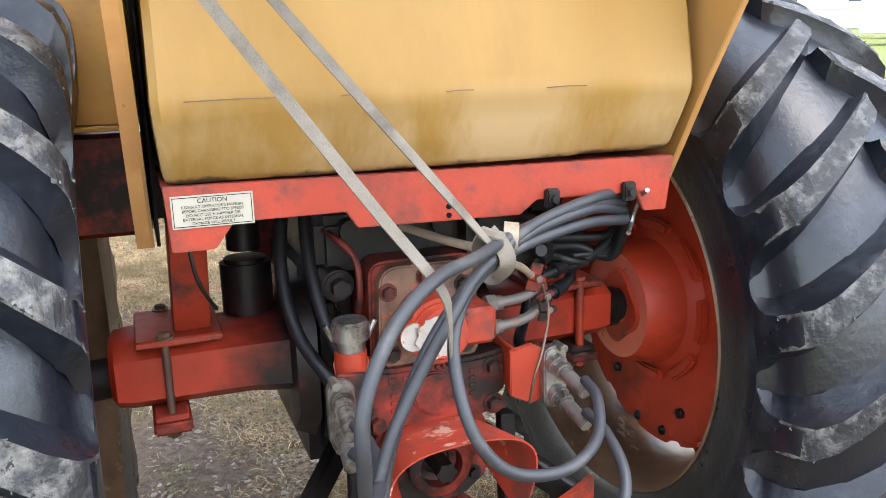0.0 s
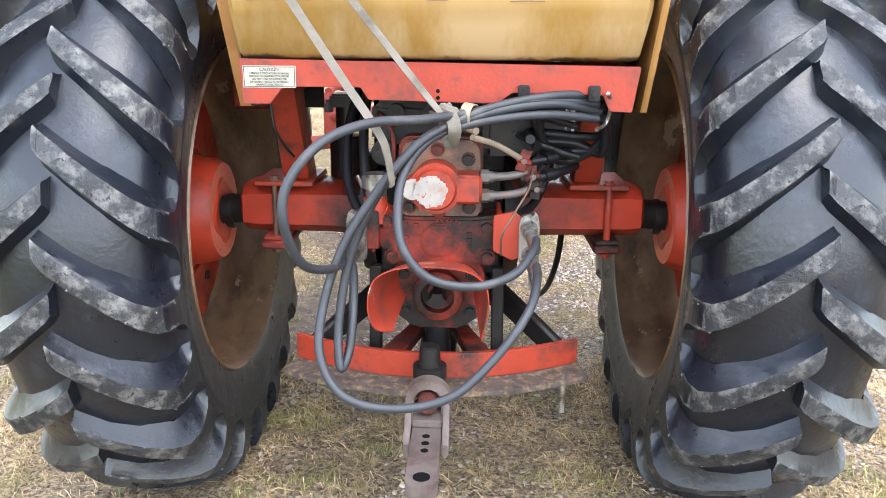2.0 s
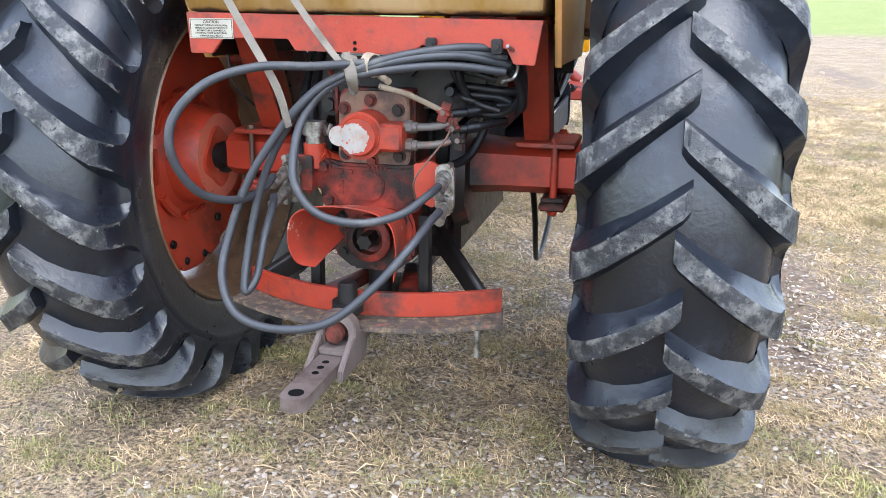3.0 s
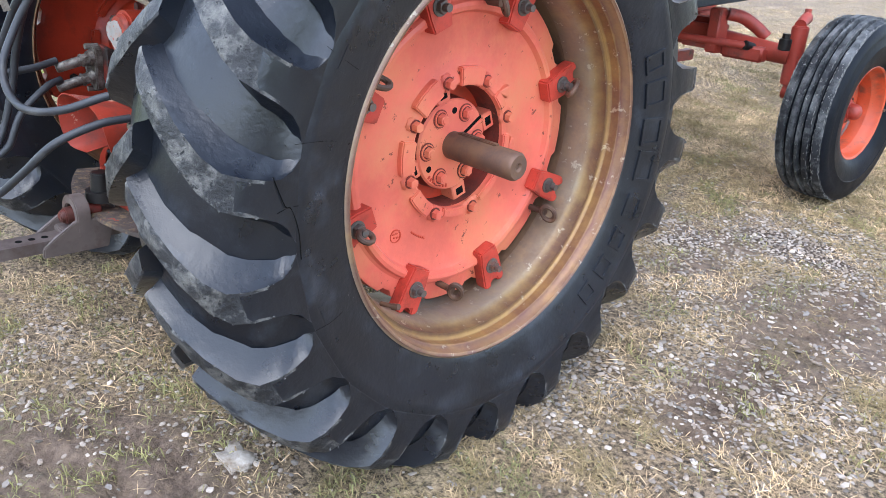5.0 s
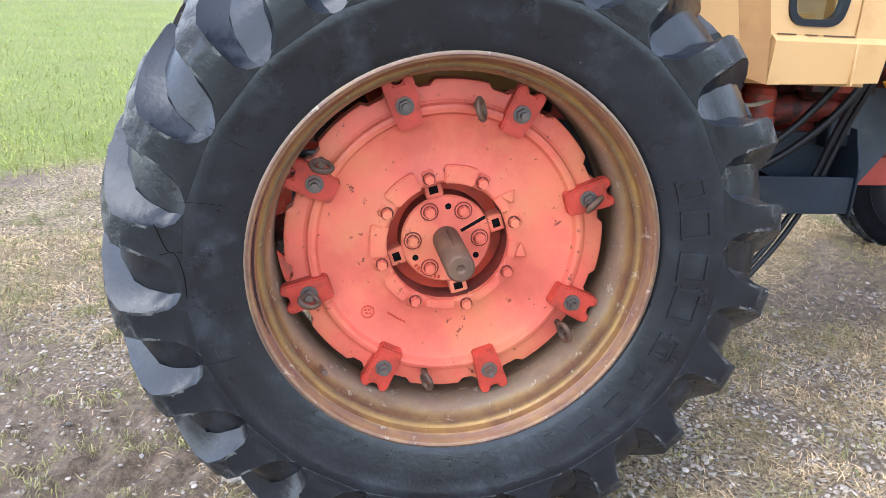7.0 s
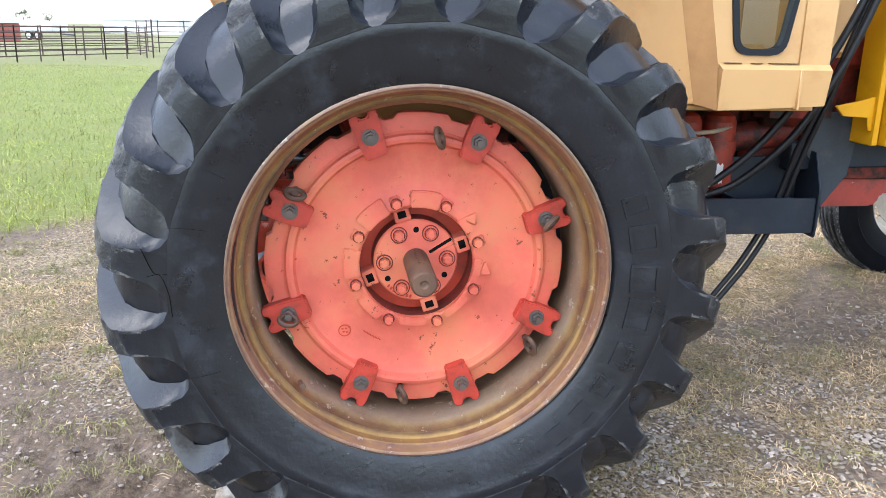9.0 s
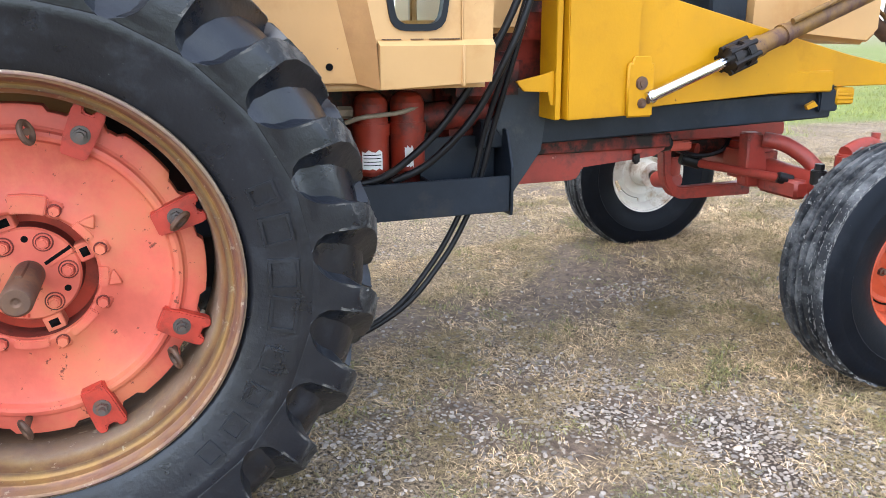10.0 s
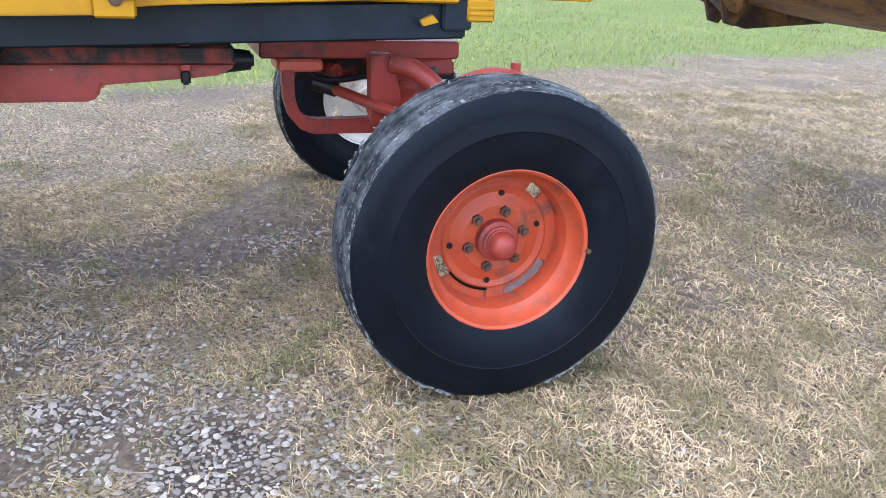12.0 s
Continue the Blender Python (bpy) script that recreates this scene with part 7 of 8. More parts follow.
# bucket carried ahead of the tractor
bm = B()
X0, X1 = -1.20, 0.80
shell = [(4.95, 1.85), (4.92, 1.45), (5.00, 1.22), (5.20, 1.09), (5.60, 1.00), (6.03, 0.943), (6.03, 0.960), (5.60, 1.03), (5.21, 1.12), (5.03, 1.235), (4.95, 1.455), (4.98, 1.85)]
prism(bm, shell, 'x', X0, X1, 0.003)
bucket = lpart("bucket", bm, YELLOW_OLD, "rusty mud-stained yellow loader bucket")
for x in (X0 + 0.002, X1 - 0.002):
    bm = B()
    prism(bm, [(4.94, 1.86), (4.90, 1.45), (4.953, 1.265), (5.037, 1.066), (5.16, 1.03), (5.30, 0.93), (5.445, 0.895), (6.04, 0.938), (5.95, 1.25), (5.2, 1.86)], 'x', x - 0.014, x + 0.014, 0.002)
    part("side_plate", bm, RUSTY_YELLOW, bucket, "dark rusted bucket side plate")
for x in (-0.93, -0.80, 0.33, 0.46):
    bm = B()
    prism(bm, [(4.87, 1.52), (4.98, 1.52), (5.10, 1.06), (5.03, 0.95), (4.965, 0.965), (4.90, 1.12)], 'x', x - 0.011, x + 0.011, 0.002)
    part("bucket_bracket", bm, RUSTY_YELLOW, bucket, "dark rusty bracket plate")
bm = B()
rod(bm, (X0, 4.90, 1.60), (X1, 4.90, 1.60), 0.04, seg=14)
part("bucket_tube", bm, YELLOW_OLD, bucket)
for x in (-0.865, 0.395):
    bm = B()
    prism(bm, [(4.98, 1.02), (4.90, 1.10), (4.3, 1.85), (3.2, 2.25), (3.2, 2.42), (4.5, 2.02), (5.06, 1.22)], 'x', x + 0.075, x + 0.15, 0.006)
    lpart("boom_arm", bm, YELLOW_OLD, "worn yellow boom arm")
    bm = B()
    rod(bm, (x, 5.02, 1.02), (x, 4.56, 1.33), 0.021, seg=16)
    ram = lpart("bucket_cylinder", bm, STEEL_ROD, "dull steel bucket cylinder rod")
    bm = B()
    rod(bm, (x, 4.585, 1.313), (x, 3.75, 1.875), 0.043, seg=18, bevel=0.006)
    part("ram_barrel", bm, BROWN_STEEL, ram, "dark brown cylinder barrel")
    bm = B()
    rod(bm, (x + 0.05, 4.60, 1.355), (x + 0.05, 3.80, 1.895), 0.012, seg=10)
    rod(bm, (x + 0.02, 4.60, 1.34), (x + 0.055, 4.60, 1.358), 0.020, seg=10)
    part("ram_pipe", bm, YELLOW_OLD, ram, "yellow steel oil pipe")

# ---------------------------------------------------------------- hoses and straps at the rear
stance["now"] = LEAN


def hose(points, r=0.0106, mat=None, label="", name="hydraulic_hose"):
    bm = B()
    tube(bm, points, r, 12, 8)
    return tpart(name, bm, mat or HOSE, label)


# big loop from the bundle, out to the side and down to a coupler
hose([(0.40, -0.47, 1.185), (0.25, -0.55, 1.20), (0.10, -0.60, 1.175), (-0.02, -0.70, 1.165), (-0.13, -0.80, 1.165), (-0.22, -0.88, 1.13), (-0.28, -0.93, 1.05), (-0.285, -0.93, 0.96), (-0.265, -0.86, 0.87), (-0.22, -0.76, 0.835), (-0.20, -0.66, 0.845), (-0.21, -0.58, 0.862)])
hose([(0.41, -0.46, 1.165), (0.28, -0.54, 1.19), (0.12, -0.60, 1.17), (0.0, -0.66, 1.13), (-0.07, -0.70, 1.07), (-0.14, -0.72, 0.98), (-0.20, -0.74, 0.88), (-0.24, -0.77, 0.76), (-0.245, -0.82, 0.65), (-0.19, -0.86, 0.57), (-0.08, -0.87, 0.545), (0.05, -0.86, 0.57), (0.15, -0.82, 0.65), (0.225, -0.76, 0.74), (0.25, -0.66, 0.785), (0.255, -0.575, 0.795)])
hose([(0.40, -0.48, 1.15), (0.26, -0.55, 1.165), (0.10, -0.61, 1.15), (0.0, -0.655, 1.12), (-0.06, -0.69, 1.05), (-0.075, -0.73, 0.97), (-0.06, -0.77, 0.885), (0.0, -0.78, 0.82), (0.10, -0.77, 0.80), (0.19, -0.72, 0.815), (0.24, -0.64, 0.85), (0.252, -0.575, 0.862)])
hose([(0.42, -0.45, 1.20), (0.30, -0.53, 1.21), (0.14, -0.59, 1.185), (0.02, -0.65, 1.14), (-0.06, -0.68, 1.08), (-0.12, -0.69, 1.0), (-0.17, -0.70, 0.90), (-0.20, -0.71, 0.80), (-0.215, -0.74, 0.68), (-0.205, -0.78, 0.60), (-0.19, -0.74, 0.63), (-0.185, -0.70, 0.72), (-0.195, -0.62, 0.79), (-0.215, -0.57, 0.805)])
# tails of the bundle back into the valve
for k, (z, e) in enumerate(((1.185, 1.165), (1.165, 1.15), (1.15, 1.09), (1.20, 1.07))):
    hose([(0.40 + 0.005 * k, -0.465, z), (0.43, -0.43, z - 0.03), (0.43, -0.38, z - 0.10), (0.37, -0.34, 1.03 + 0.02 * k), (0.30 - 0.02 * k, -0.36, 1.04 + 0.02 * k), (0.24 + 0.02 * (k % 2), -0.42, e)], 0.0125, HOSE_BLACK)
# black pressure lines on the far side of the casting
hose([(-0.20, -0.20, 1.22), (-0.21, -0.26, 1.10), (-0.20, -0.33, 0.98), (-0.175, -0.40, 0.90), (-0.17, -0.44, 0.87)], 0.014, HOSE_BLACK)
hose([(-0.23, -0.15, 1.22), (-0.26, -0.22, 1.08), (-0.25, -0.30, 0.95), (-0.20, -0.40, 0.86)], 0.014, HOSE_BLACK)
hose([(0.25, -0.44, 0.86), (0.22, -0.36, 0.87), (0.27, -0.28, 0.90), (0.31, -0.24, 1.0), (0.30, -0.22, 1.12)], 0.013, HOSE_BLACK)
hose([(-0.02, -0.30, 1.145), (0.04, -0.42, 1.13), (0.10, -0.52, 1.12)], 0.009, TAPE, "pale tan hose", "return_hose")
hose([(0.09, -0.56, 1.11), (0.15, -0.50, 1.085), (0.21, -0.43, 1.045), (0.25, -0.385, 1.02)], 0.0075, TAPE, "pale tan pipe wrapped in tape", "wrapped_pipe")
bm = B()
tube(bm, [(0.25, -0.40, 1.02), (0.24, -0.45, 0.97), (0.20, -0.50, 0.91), (0.17, -0.52, 0.86), (0.17, -0.50, 0.80)], 0.003, 6)
tpart("wire", bm, BROWN_STEEL, "thin loose wire")
bm = B()
tube(bm, [(0.413, -0.535, 1.215), (0.424, -0.50, 1.20), (0.43, -0.47, 1.165), (0.42, -0.47, 1.135), (0.395, -0.50, 1.125)], 0.005, 8)
tpart("hose_hook", bm, ZINC, "bent wire hose hook")
bm = B()
tube(bm, [(-0.445, -0.36, 1.17), (-0.435, -0.36, 1.10), (-0.415, -0.33, 1.05), (-0.40, -0.30, 1.02)], 0.004, 6)
tpart("cable_end", bm, DARK_STEEL, "frayed loose cable end")
for k in range(2):
    bm = B()
    tube(bm, [(0.45 + 0.02 * k, -0.05, 1.17), (0.47, -0.02, 1.12), (0.485, 0.0, 1.05)], 0.009, 8)
    tpart("cable", bm, HOSE_BLACK, "black cable")

strap = thing("tie_strap", "dirty grey webbing strap tying the hydraulic hoses up", "strap")
strap.matrix_basis = LEAN
bm = B()
ribbon(bm, [(-0.573, -0.64, 1.80), (-0.433, -0.675, 1.60), (-0.294, -0.708, 1.40), (-0.190, -0.738, 1.25), (-0.112, -0.762, 1.140), (-0.094, -0.752, 1.085), (-0.086, -0.735, 1.02)], 0.019, 0.003, -30, 62)
part("strap_run", bm, STRAP, strap)
bm = B()
ribbon(bm, [(-0.494, -0.59, 1.80), (-0.33, -0.605, 1.60), (-0.167, -0.63, 1.40), (-0.045, -0.652, 1.25), (0.015, -0.655, 1.178), (0.04, -0.64, 1.15)], 0.017, 0.003, -25, 66)
part("strap_run", bm, STRAP, strap)
bm = B()
ribbon(bm, [(0.025, -0.635, 1.19), (0.045, -0.655, 1.16), (0.05, -0.655, 1.13), (0.04, -0.62, 1.105), (0.03, -0.59, 1.12), (0.025, -0.60, 1.16), (0.03, -0.63, 1.19)], 0.03, 0.004)
tube(bm, [(0.02, -0.62, 1.185), (0.035, -0.645, 1.18), (0.05, -0.63, 1.175)], 0.012, 8)
part("strap_knot", bm, STRAP, strap)
bm = B()
lathe(bm, [(-0.013, 0.0285), (0.013, 0.028), (0.013, 0.0255), (-0.013, 0.026)], 28, closed=True)
bmesh.ops.transform(bm, matrix=Matrix.Translation((0.082, -0.603, 1.165)) @ Matrix.Rotation(radians(-25), 4, 'Z') @ Matrix.Rotation(radians(6), 4, 'Y') @ Matrix.Diagonal((1, 1, 1.05, 1)), verts=bm.verts[:])
part("tape_band", bm, TAPE, strap, "tan tape band round the hoses")

stance["now"] = Matrix.Identity(4)
# hoses down from the loader valve, looping under the tray to the ground behind the wheel
hose([(0.46, 1.62, 1.75), (0.45, 1.50, 1.45), (0.44, 1.40, 1.27), (0.40, 1.25, 1.05), (0.36, 1.08, 0.90), (0.33, 0.95, 0.86)], 0.013, HOSE_BLACK)
hose([(0.48, 1.64, 1.75), (0.47, 1.54, 1.45), (0.46, 1.46, 1.27), (0.42, 1.36, 1.08), (0.37, 1.22, 0.93), (0.34, 1.10, 0.87)], 0.013, HOSE_BLACK)
for k in range(2):
    hose([(0.44 + 0.02 * k, 1.62, 1.70), (0.42, 1.50 + 0.02 * k, 1.30), (0.36, 1.44 + 0.03 * k, 1.05), (0.33, 1.40 + 0.03 * k, 0.85), (0.32, 1.34 + 0.035 * k, 0.70), (0.33, 1.24 + 0.035 * k, 0.55), (0.36, 1.08 + 0.03 * k, 0.40), (0.36, 0.85 + 0.02 * k, 0.30), (0.365, 0.62, 0.31), (0.385, 0.40, 0.42), (0.40, 0.24, 0.58), (0.40, 0.12, 0.76)], 0.0105, HOSE_BLACK, "black hose looping under the tractor")


# ---------------------------------------------------------------- loose cover on the ground
def blades(name, count, place, length, width, lift, mat, label, seed):
    """Many thin bent blades, lying or standing, as one mesh. place(rng) gives x, y or None."""
    rng = random.Random(seed)
    verts, faces = [], []
    made = 0
    while made < count:
        p = place(rng)
        if p is None:
            continue
        x, y = p
        z = rise(x, y)
        a = rng.uniform(0, 2 * math.pi)
        L, w = rng.uniform(*length), rng.uniform(*width) / 2
        h0, h1 = rng.uniform(0.0, 0.3) * lift[0], rng.uniform(*lift)
        c, s = math.cos(a), math.sin(a)
        b = rng.uniform(-0.07, 0.07) * L
        reach = math.sqrt(max(1e-6, L * L - h1 * h1)) if L > h1 else L * 0.3
        mx, my = x + c * reach * 0.5 - s * b, y + s * reach * 0.5 + c * b
        tx, ty = x + c * reach, y + s * reach
        i = len(verts)
        zt = z + (h1 if lift[1] > 0.03 else rng.uniform(0.002, 0.012))
        zm = z + (h1 * 0.62 if lift[1] > 0.03 else h1)
        verts += [(x - s * w, y + c * w, z + h0), (x + s * w, y - c * w, z + h0), (mx - s * w, my + c * w, zm), (mx + s * w, my - c * w, zm + w), (tx, ty, zt)]
        faces += [(i, i + 1, i + 3, i + 2), (i + 2, i + 3, i + 4)]
        made += 1
    me = bpy.data.meshes.new(name)
    me.from_pydata(verts, [], faces)
    me.materials.append(mat)
    return tagged(new(name, me), label, "grass", kind="stuff")


def near_straw(rng):
    x, y = (rng.uniform(-1.6, 3.0), rng.uniform(-2.4, 4.4)) if rng.random() < 0.62 else (rng.uniform(-5.0, 6.0), rng.uniform(-4.0, 12.0))
    tuft = smooth(-0.10, 0.28, noise.noise((x * 5.5, y * 5.5, 41.0)) + 0.6 * noise.noise((x * 15, y * 15, 43.0)))
    dense = max(smooth(1.1, 1.5, x) * smooth(1.6, 2.6, y), smooth(2.5, 3.3, y), smooth(-0.7, -1.5, x), 0.2 * smooth(-0.2, -0.8, y), 0.4 * smooth(-1.3, -1.8, y))
    dense = max(dense, 0.6 * smooth(0.5, 0.0, x) * smooth(1.0, 1.5, y))
    keep = (1 - 0.5 * smooth(0.3, -0.4, y)) * (1 - 0.95 * min(1.0, 1.3 * gravel(x, y))) * (1 - 0.9 * bare(x, y)) * (0.07 + 0.93 * tuft + dense * 0.5 * (1 - tuft))
    return (x, y) if rng.random() < max(0.02, keep) * (1 - 0.8 * field(x, y)) else None


def near_green(rng):
    x, y = rng.uniform(-2.5, 3.2), rng.uniform(-2.5, 6.0)
    return (x, y) if rng.random() < green(x, y) ** 1.6 * (1 - gravel(x, y)) + 0.004 else None


def field_grass(rng):
    d = 2.6 + 24 * rng.random() ** 2.1
    x, y = -d + rng.uniform(-0.5, 0.5), rng.uniform(-12, 26)
    return (x, y) if rng.random() < field(x, y) else None


blades("dry_straw", 390000, near_straw, (0.012, 0.062), (0.0010, 0.0027), (0.001, 0.014), STRAW, "dry cut straw lying over the ground", 5)
def far_straw(rng):
    x, y = (rng.uniform(-3.5, 5.5), rng.uniform(2.6, 9.0)) if rng.random() < 0.7 else (rng.uniform(-6, 8), rng.uniform(-5, 18))
    tuft = smooth(-0.3, 0.3, noise.noise((x * 2.5, y * 2.5, 61.0)) + 0.5 * noise.noise((x * 8, y * 8, 63.0)))
    return (x, y) if rng.random() < (0.2 + 0.8 * tuft) * (1 - 0.85 * field(x, y)) * (1 - 0.9 * max(bare(x, y), gravel(x, y)) * (y < 2.8)) else None


blades("dry_straw", 180000, far_straw, (0.025, 0.10), (0.0018, 0.004), (0.003, 0.028), STRAW, "dry straw strewn along the lane", 15)
blades("dry_stubble", 26000, near_straw, (0.020, 0.065), (0.0010, 0.0022), (0.010, 0.035), STRAW, "short dry stubble", 6)
blades("green_grass", 40000, near_green, (0.020, 0.055), (0.0015, 0.0034), (0.006, 0.028), GRASS, "short green grass in the worn ground", 7)
blades("field_grass", 210000, field_grass, (0.04, 0.11), (0.0025, 0.0060), (0.02, 0.075), FIELD_GRASS, "longer green grass of the field", 8)


def pebbles(count, seed):
    rng = random.Random(seed)
    base = bmesh.new()
    bmesh.ops.create_icosphere(base, subdivisions=1, radius=1.0)
    bv = np.array([v.co[:] for v in base.verts])
    bf = np.array([[v.index for v in f.verts] for f in base.faces])
    base.free()
    V, F = [], []
    made = 0
    taken = {}
    for _ in range(count * 18):
        x, y = (rng.uniform(-0.6, 2.2), rng.uniform(-1.6, 3.6)) if rng.random() < 0.75 else (rng.uniform(-3, 3.5), rng.uniform(-3, 6))
        g = gravel(x, y) * (1 - 0.85 * bare(x, y) * smooth(0.0, -0.5, y))
        if rng.random() > min(0.5, g ** 1.3) + 0.022:
            continue
        r = 0.0045 + 0.0085 * rng.random() ** 1.5 * (0.75 if y < 0.2 else 1.0) * (1 + 0.3 * smooth(0.4, 0.8, g)) * (1.3 if rng.random() < 0.08 else 1.0)
        cell = (int(x // 0.03), int(y // 0.03))
        near = [q for i in (-1, 0, 1) for j in (-1, 0, 1) for q in taken.get((cell[0] + i, cell[1] + j), ())]
        if any((x - a) ** 2 + (y - b) ** 2 < (0.80 * (r + c)) ** 2 for a, b, c in near):
            continue
        taken.setdefault(cell, []).append((x, y, r))
        m = np.array((Euler((rng.uniform(-0.4, 0.4), rng.uniform(-0.4, 0.4), rng.uniform(0, 6.3))).to_matrix()))
        sc = np.array([r * rng.uniform(0.95, 1.5), r * rng.uniform(0.75, 1.05), r * rng.uniform(0.28, 0.5)])
        jig = 1 + 0.20 * np.array([rng.uniform(-1, 1) for _ in range(len(bv))])[:, None]
        pts = (bv * jig * sc) @ m.T + np.array([x, y, rise(x, y) + sc[2] * rng.uniform(0.0, 0.6)])
        F.append(bf + made * len(bv))
        V.append(pts)
        made += 1
    V, F = np.concatenate(V), np.concatenate(F)
    me = bpy.data.meshes.new("gravel")
    me.from_pydata(V.tolist(), [], F.tolist())
    me.materials.append(PEBBLE)
    return tagged(new("gravel", me), "rounded grey and buff pebbles strewn over mud", "gravel", kind="stuff")


pebbles(19000, 12)


def rock(x, y, size, flat, seed, label):
    bm = B()
    bmesh.ops.create_icosphere(bm, subdivisions=3, radius=1.0)
    for v in bm.verts:
        k = 1 + 0.75 * noise.noise(v.co * 1.6 + Vector((seed, 0, 0))) + 0.30 * noise.noise(v.co * 4.5) + 0.12 * noise.noise(v.co * 11)
        v.co = Vector((v.co.x * size * k, v.co.y * size * 0.62 * k, v.co.z * flat * k))
    ob = part("stone", bm, WHITE_STONE, None, sharp=60)
    ob.location = (x, y, rise(x, y) + flat * 0.05)
    return tagged(ob, label, "stone")


WHITE_STONE = material("white_limestone", (0.46, 0.41, 0.35), 0.85, vary=0.25, vary_scale=20, dirt=(0.22, 0.17, 0.12), dirt_cover=0.5, dirt_scale=15, bump=0.4)
rock(0.70, -0.575, 0.07, 0.017, 3, "pale limestone rock beside the rear tyre")
rock(1.01, 2.70, 0.022, 0.014, 5, "small pale stone lying on the straw")

# ---------------------------------------------------------------- distance: livestock pens, vehicles, buildings, trees
def pen_panel(a, b, h=1.28, bars=6):
    """Welded pipe livestock panel between two ground points, as one thing with bars and posts."""
    a, b = Vector((*a, rise(*a))), Vector((*b, rise(*b)))
    pen = thing("pen_panel", "rusty brown pipe livestock panel standing on grass", "fence panel", group="livestock panels", at=a)
    d = b - a
    for k in range(bars):
        z = 0.22 + (h - 0.25) * k / (bars - 1)
        bm = B()
        rod(bm, (0, 0, z), (d.x, d.y, d.z + z), 0.021, seg=6)
        part("bar", bm, PEN, pen)
    for t in (0.0, 0.5, 1.0):
        bm = B()
        rod(bm, (d.x * t, d.y * t, d.z * t - 0.05), (d.x * t, d.y * t, d.z * t + h + 0.02), 0.028, seg=6)
        part("post", bm, PEN, pen)
    return pen


line = [(-24.5, -13.8), (-26.5, -12.5), (-28.3, -11.5), (-30.2, -10.5), (-32.0, -9.4), (-33.9, -8.2)]
for p, q in zip(line, line[1:]):
    pen_panel(p, q)
for p, q in zip([(-30, -15.5), (-33, -13.6), (-36, -11.7), (-38.2, -10.0)], [(-33, -13.6), (-36, -11.7), (-38.2, -10.0), (-36.2, -8.4)]):
    pen_panel(p, q)
for p, q in (((-36.2, -8.4), (-34.2, -8.0)), ((-41.5, -9.2), (-44.0, -7.0)), ((-41.5, -9.2), (-47.0, -11.5)), ((-44.0, -7.0), (-50, -8.6))):
    pen_panel(p, q, 1.6)


def parked_trailer(x, y, turn, size, mat, label, wheels=2):
    t = thing("parked_trailer", label, "trailer", at=(x, y, rise(x, y)))
    t.rotation_euler = (0, 0, radians(turn))
    L, W, H = size
    bm = B()
    box(bm, (-L / 2, -W / 2, 0.55), (L / 2, W / 2, 0.55 + H), 0.06)
    part("body", bm, mat, t)
    for k in range(wheels):
        bm = B()
        px = -L * 0.15 + 0.8 * k
        rod(bm, (px, -W / 2 - 0.02, 0.36), (px, -W / 2 + 0.2, 0.36), 0.36, seg=24, bevel=0.04)
        w = part("wheel", bm, RUBBER, t)
        bm = B()
        rod(bm, (px, -W / 2 - 0.035, 0.36), (px, -W / 2 + 0.02, 0.36), 0.2, seg=16)
        part("hub", bm, FAR_WHITE, w)
    bm = B()
    rod(bm, (L / 2, 0, 0.5), (L / 2 + 1.2, 0, 0.45), 0.05, seg=8)
    part("drawbar", bm, FAR_DARK, t)
    return t


def shed(x, y, turn, size, wall, label, windows=0, category="building"):
    b = thing("shed", label, category, at=(x, y, rise(x, y)))
    b.rotation_euler = (0, 0, radians(turn))
    L, W, H = size
    bm = B()
    box(bm, (-L / 2, -W / 2, -0.3), (L / 2, W / 2, H), 0.02)
    part("wall", bm, wall, b)
    bm = B()
    prism(bm, [(-W / 2 - 0.3, H), (W / 2 + 0.3, H), (0, H + W * 0.12)], 'x', -L / 2 - 0.3, L / 2 + 0.3)
    part("roof", bm, FAR_WHITE, b)
    for k in range(windows):
        bm = B()
        px = -L / 2 + L * (k + 0.5) / windows
        box(bm, (px - 0.8, -W / 2 - 0.03, H * 0.35), (px + 0.8, -W / 2 + 0.05, H * 0.7), 0.01)
        part("window", bm, FAR_DARK, b)
    return b


parked_trailer(37.5, 29.0, -48, (5.5, 2.3, 2.2), FAR_WHITE, "white enclosed box trailer parked on grass")
parked_trailer(43.0, 39.5, -40, (4.0, 1.8, 1.2), FAR_WHITE, "small white trailer parked far off", 1)
parked_trailer(45.5, 42.0, -30, (3.0, 1.6, 1.3), FAR_YELLOW, "yellow-green farm machine parked far off", 1)
parked_trailer(44.5, 36.0, -35, (2.4, 1.5, 1.2), FAR_RED, "red farm machine parked far off", 1)
shed(74, 76, -45, (60, 16, 6.5), FAR_WHITE, "long white metal warehouse with blue-grey windows", 9)
parked_trailer(-68, -23.6, 70, (3.4, 2.0, 0.9), FAR_WHITE, "white stock trailer behind the pens")
shed(-63, -26.0, 70, (3.6, 3, 1.3), FAR_RED, "low red metal shed behind the pens")
shed(-120, -26.5, 78, (11, 4, 1.9), FAR_WHITE, "low pale open shed on the horizon")


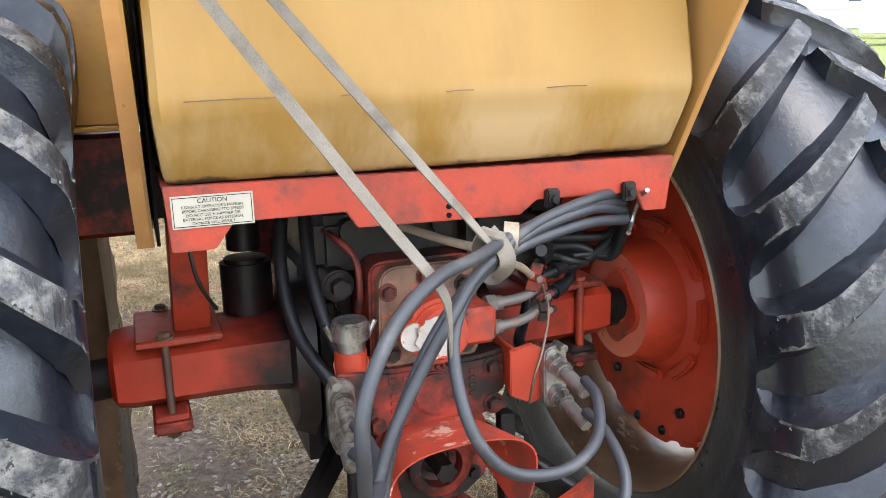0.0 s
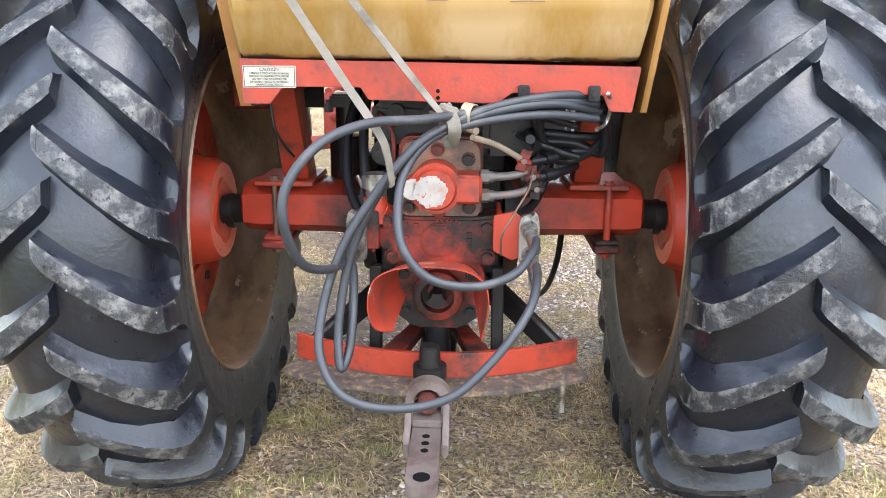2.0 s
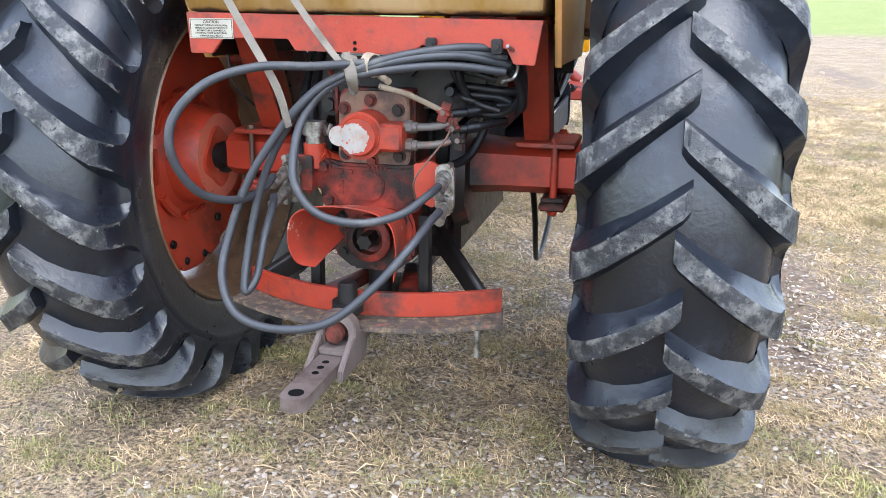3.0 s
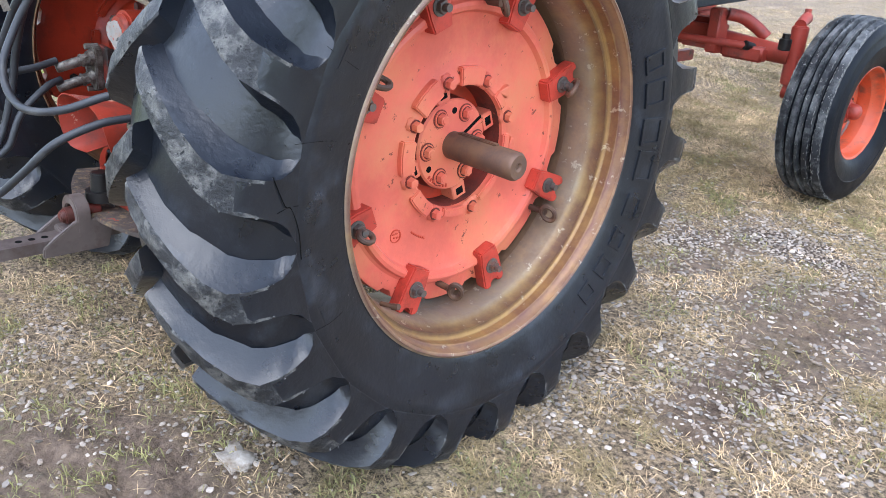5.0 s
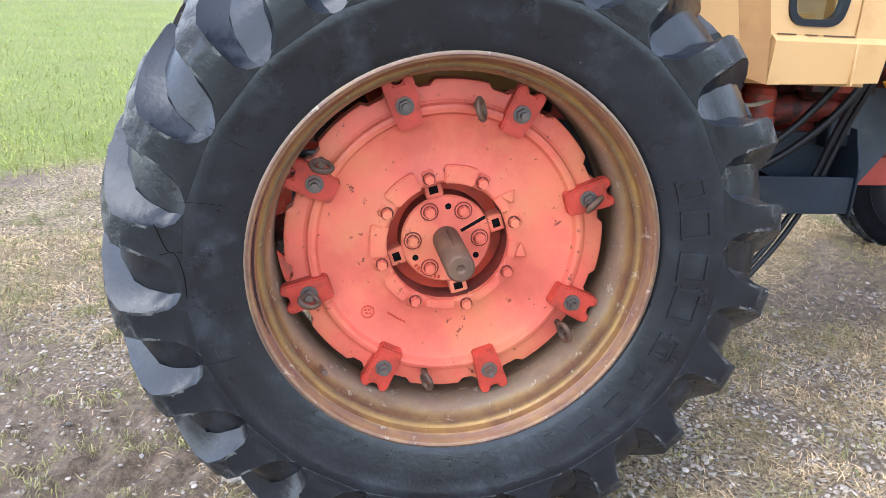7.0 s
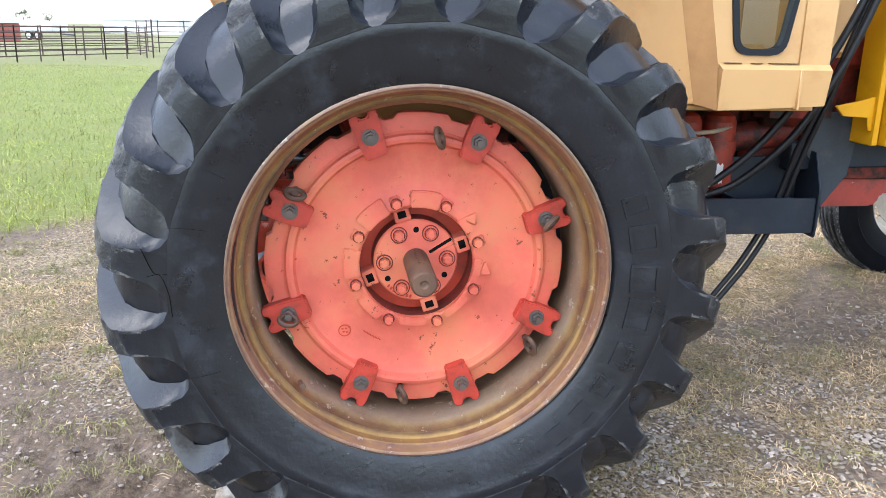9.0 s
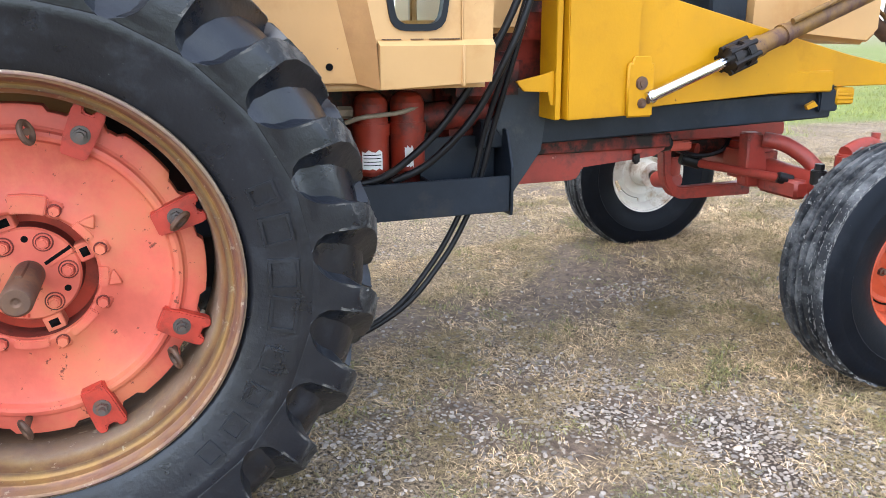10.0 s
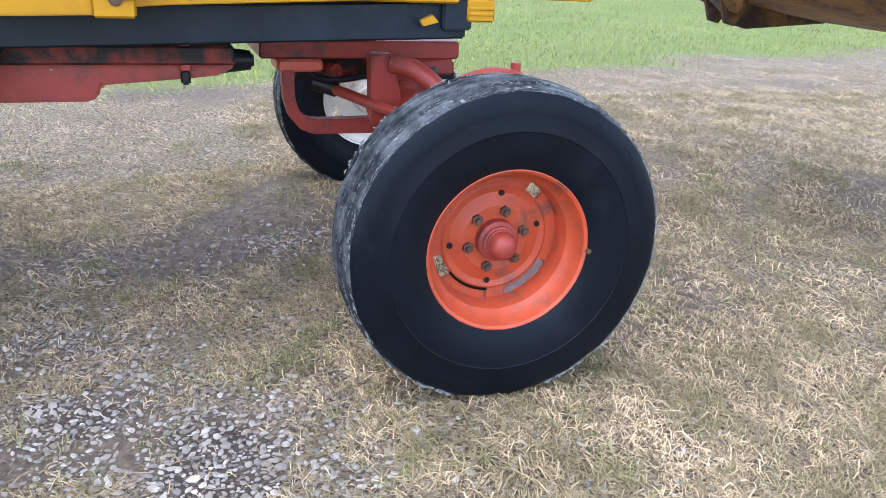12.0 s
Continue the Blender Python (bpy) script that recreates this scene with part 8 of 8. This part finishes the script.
def far_tree(x, y, h, seed):
    """Tapered trunk with limbs and a crown of many small leaf clumps."""
    rng = random.Random(seed)
    t = thing("tree", "distant dark green broad tree on the horizon", "tree", group="far trees", at=(x, y, rise(x, y)))
    bm = B()
    rod(bm, (0, 0, -0.5), (0, 0, h * 0.5), h * 0.035, h * 0.018, seg=8)
    tips = []
    for k in range(7):
        a = rng.uniform(0, 6.3)
        tip = Vector((math.cos(a) * h * rng.uniform(0.2, 0.42), math.sin(a) * h * rng.uniform(0.2, 0.42), h * rng.uniform(0.45, 0.85)))
        rod(bm, (0, 0, h * rng.uniform(0.25, 0.45)), tip, h * 0.012, h * 0.004, seg=5)
        tips.append(tip)
    part("trunk", bm, BARK, t)
    verts, faces = [], []
    for k in range(420):
        c = rng.choice(tips) + Vector((rng.gauss(0, h * 0.1), rng.gauss(0, h * 0.1), rng.gauss(0, h * 0.08)))
        r = h * rng.uniform(0.02, 0.05)
        i = len(verts)
        for _ in range(4):
            verts.append(tuple(c + Vector((rng.uniform(-r, r), rng.uniform(-r, r), rng.uniform(-r, r)))))
        faces += [(i, i + 1, i + 2), (i, i + 2, i + 3), (i, i + 1, i + 3)]
    me = bpy.data.meshes.new("crown")
    me.from_pydata(verts, [], faces)
    me.materials.append(LEAF)
    c = new("crown", me)
    c.parent = t
    return t


for k, (x, y, h) in enumerate([(-330, -126, 5.5), (-335, -118, 6.0), (-340, -110, 5.2), (-325, -135, 4.6), (-400, -30, 3.5), (-420, -75, 3.0), (-410, -60, 2.6), (-380, 60, 4), (-300, 160, 5)]):
    far_tree(x, y, h, 40 + k)


# ---------------------------------------------------------------- small marks
def crack(wheel, pts, w=0.0022):
    """Weather crack in the sidewall: a thin dark groove along the points (y, z from the wheel centre)."""
    bm = B()
    pos = []
    for y, z in pts:
        r = math.hypot(y, z)
        u = 0.2376 if 0.63 < r < 0.665 else (0.2365 if r <= 0.63 else 0.2425)
        pos.append((u if r > 0.60 else 0.2345 - (0.60 - r) * 0.33, y, z))
    tube(bm, pos, w / 2, 5, 5)
    return part("sidewall_crack", bm, INK, wheel)


right = next(o for o in tractor.children if o.name.startswith("rear_wheel") and o.location.x > 0)
crack(right, [(-0.697, 0.112), (-0.673, 0.052), (-0.656, 0.040), (-0.640, -0.008), (-0.635, -0.068)], 0.0022)
crack(right, [(-0.649, 0.164), (-0.58, 0.158), (-0.501, 0.138)], 0.0008)
crack(right, [(-0.574, 0.331), (-0.51, 0.29), (-0.451, 0.26)], 0.0008)
crack(right, [(-0.690, 0.04), (-0.660, 0.045), (-0.640, 0.043)], 0.0016)
crack(right, [(-0.62, -0.24), (-0.56, -0.23), (-0.50, -0.22)], 0.0008)
crack(right, [(0.60, -0.25), (0.56, -0.245), (0.52, -0.23)], 0.0008)
front_right = next(o for o in tractor.children if o.name.startswith("front_wheel") and o.location.x > 0)
for pts in ([(20, 0.424), (30, 0.430), (38, 0.425), (47, 0.431), (55, 0.427), (64, 0.430)], [(38, 0.425), (41, 0.415), (44, 0.410)]):
    bm = B()
    tube(bm, [(0.1297, *ring_point(a, r)) for a, r in pts], 0.0016, 5, 5)
    part("sidewall_crack", bm, INK, front_right)
# raised sidewall lettering, too worn to read
for a, r0, r1, w in ((70, 0.56, 0.63, 0.055), (79, 0.56, 0.635, 0.075), (90, 0.56, 0.635, 0.08), (100, 0.565, 0.635, 0.09), (112, 0.57, 0.63, 0.07), (122, 0.57, 0.625, 0.06), (131, 0.57, 0.625, 0.06), (140, 0.57, 0.625, 0.055), (250, 0.57, 0.62, 0.05), (300, 0.57, 0.62, 0.05)):
    bm = B()
    for lo, hi, z0, z1 in ((-w / 2, -w / 2 + 0.008, r0, r1), (w / 2 - 0.008, w / 2, r0, r1), (-w / 2 + 0.008, w / 2 - 0.008, r0, r0 + 0.008), (-w / 2 + 0.008, w / 2 - 0.008, r1 - 0.008, r1)):
        u0 = 0.222 + (z0 - 0.565) * 0.21
        u1 = 0.222 + (z1 - 0.565) * 0.21
        add_faces(bm, [(u0 - 0.004, lo, z0), (u0 - 0.004, hi, z0), (u1 - 0.004, hi, z1), (u1 - 0.004, lo, z1), (u0 + 0.0028, lo, z0), (u0 + 0.0028, hi, z0), (u1 + 0.0028, hi, z1), (u1 + 0.0028, lo, z1)],
                  [(4, 5, 6, 7), (0, 1, 5, 4), (1, 2, 6, 5), (2, 3, 7, 6), (3, 0, 4, 7)])
    bmesh.ops.transform(bm, matrix=Matrix.Rotation(radians(-a), 4, 'X'), verts=bm.verts[:])
    bmesh.ops.recalc_face_normals(bm, faces=bm.faces[:])
    part("sidewall_mark", bm, RUBBER, right)
# chalk-dark scuffs and a seam line on the tank
for pts in ([(-0.345, 1.500), (-0.32, 1.507), (-0.30, 1.515)], [(-0.335, 1.478), (-0.30, 1.486), (-0.275, 1.498)], [(-0.30, 1.525), (-0.275, 1.522)], [(-0.315, 1.513), (-0.285, 1.503), (-0.27, 1.490)]):
    bm = B()
    ribbon(bm, [(x, -0.5585 + (z - 1.436) * 0.128, z) for x, z in pts], 0.006, 0.001)
    part("scuff", bm, INK, tank)
for x0, x1 in ((-0.44, -0.29), (-0.02, 0.03), (0.17, 0.25), (-0.20, -0.17)):
    bm = B()
    ribbon(bm, [(x0, -0.5665 - 0.009 * (-0.26 < x0 < 0.25), 1.4215), ((x0 + x1) / 2, -0.5665 - 0.009 * (-0.26 < x0 < 0.25), 1.423), (x1, -0.5665 - 0.009 * (-0.26 < x0 < 0.25), 1.4225)], 0.0018, 0.0012)
    part("chipped_seam", bm, BROWN_STEEL, tank)
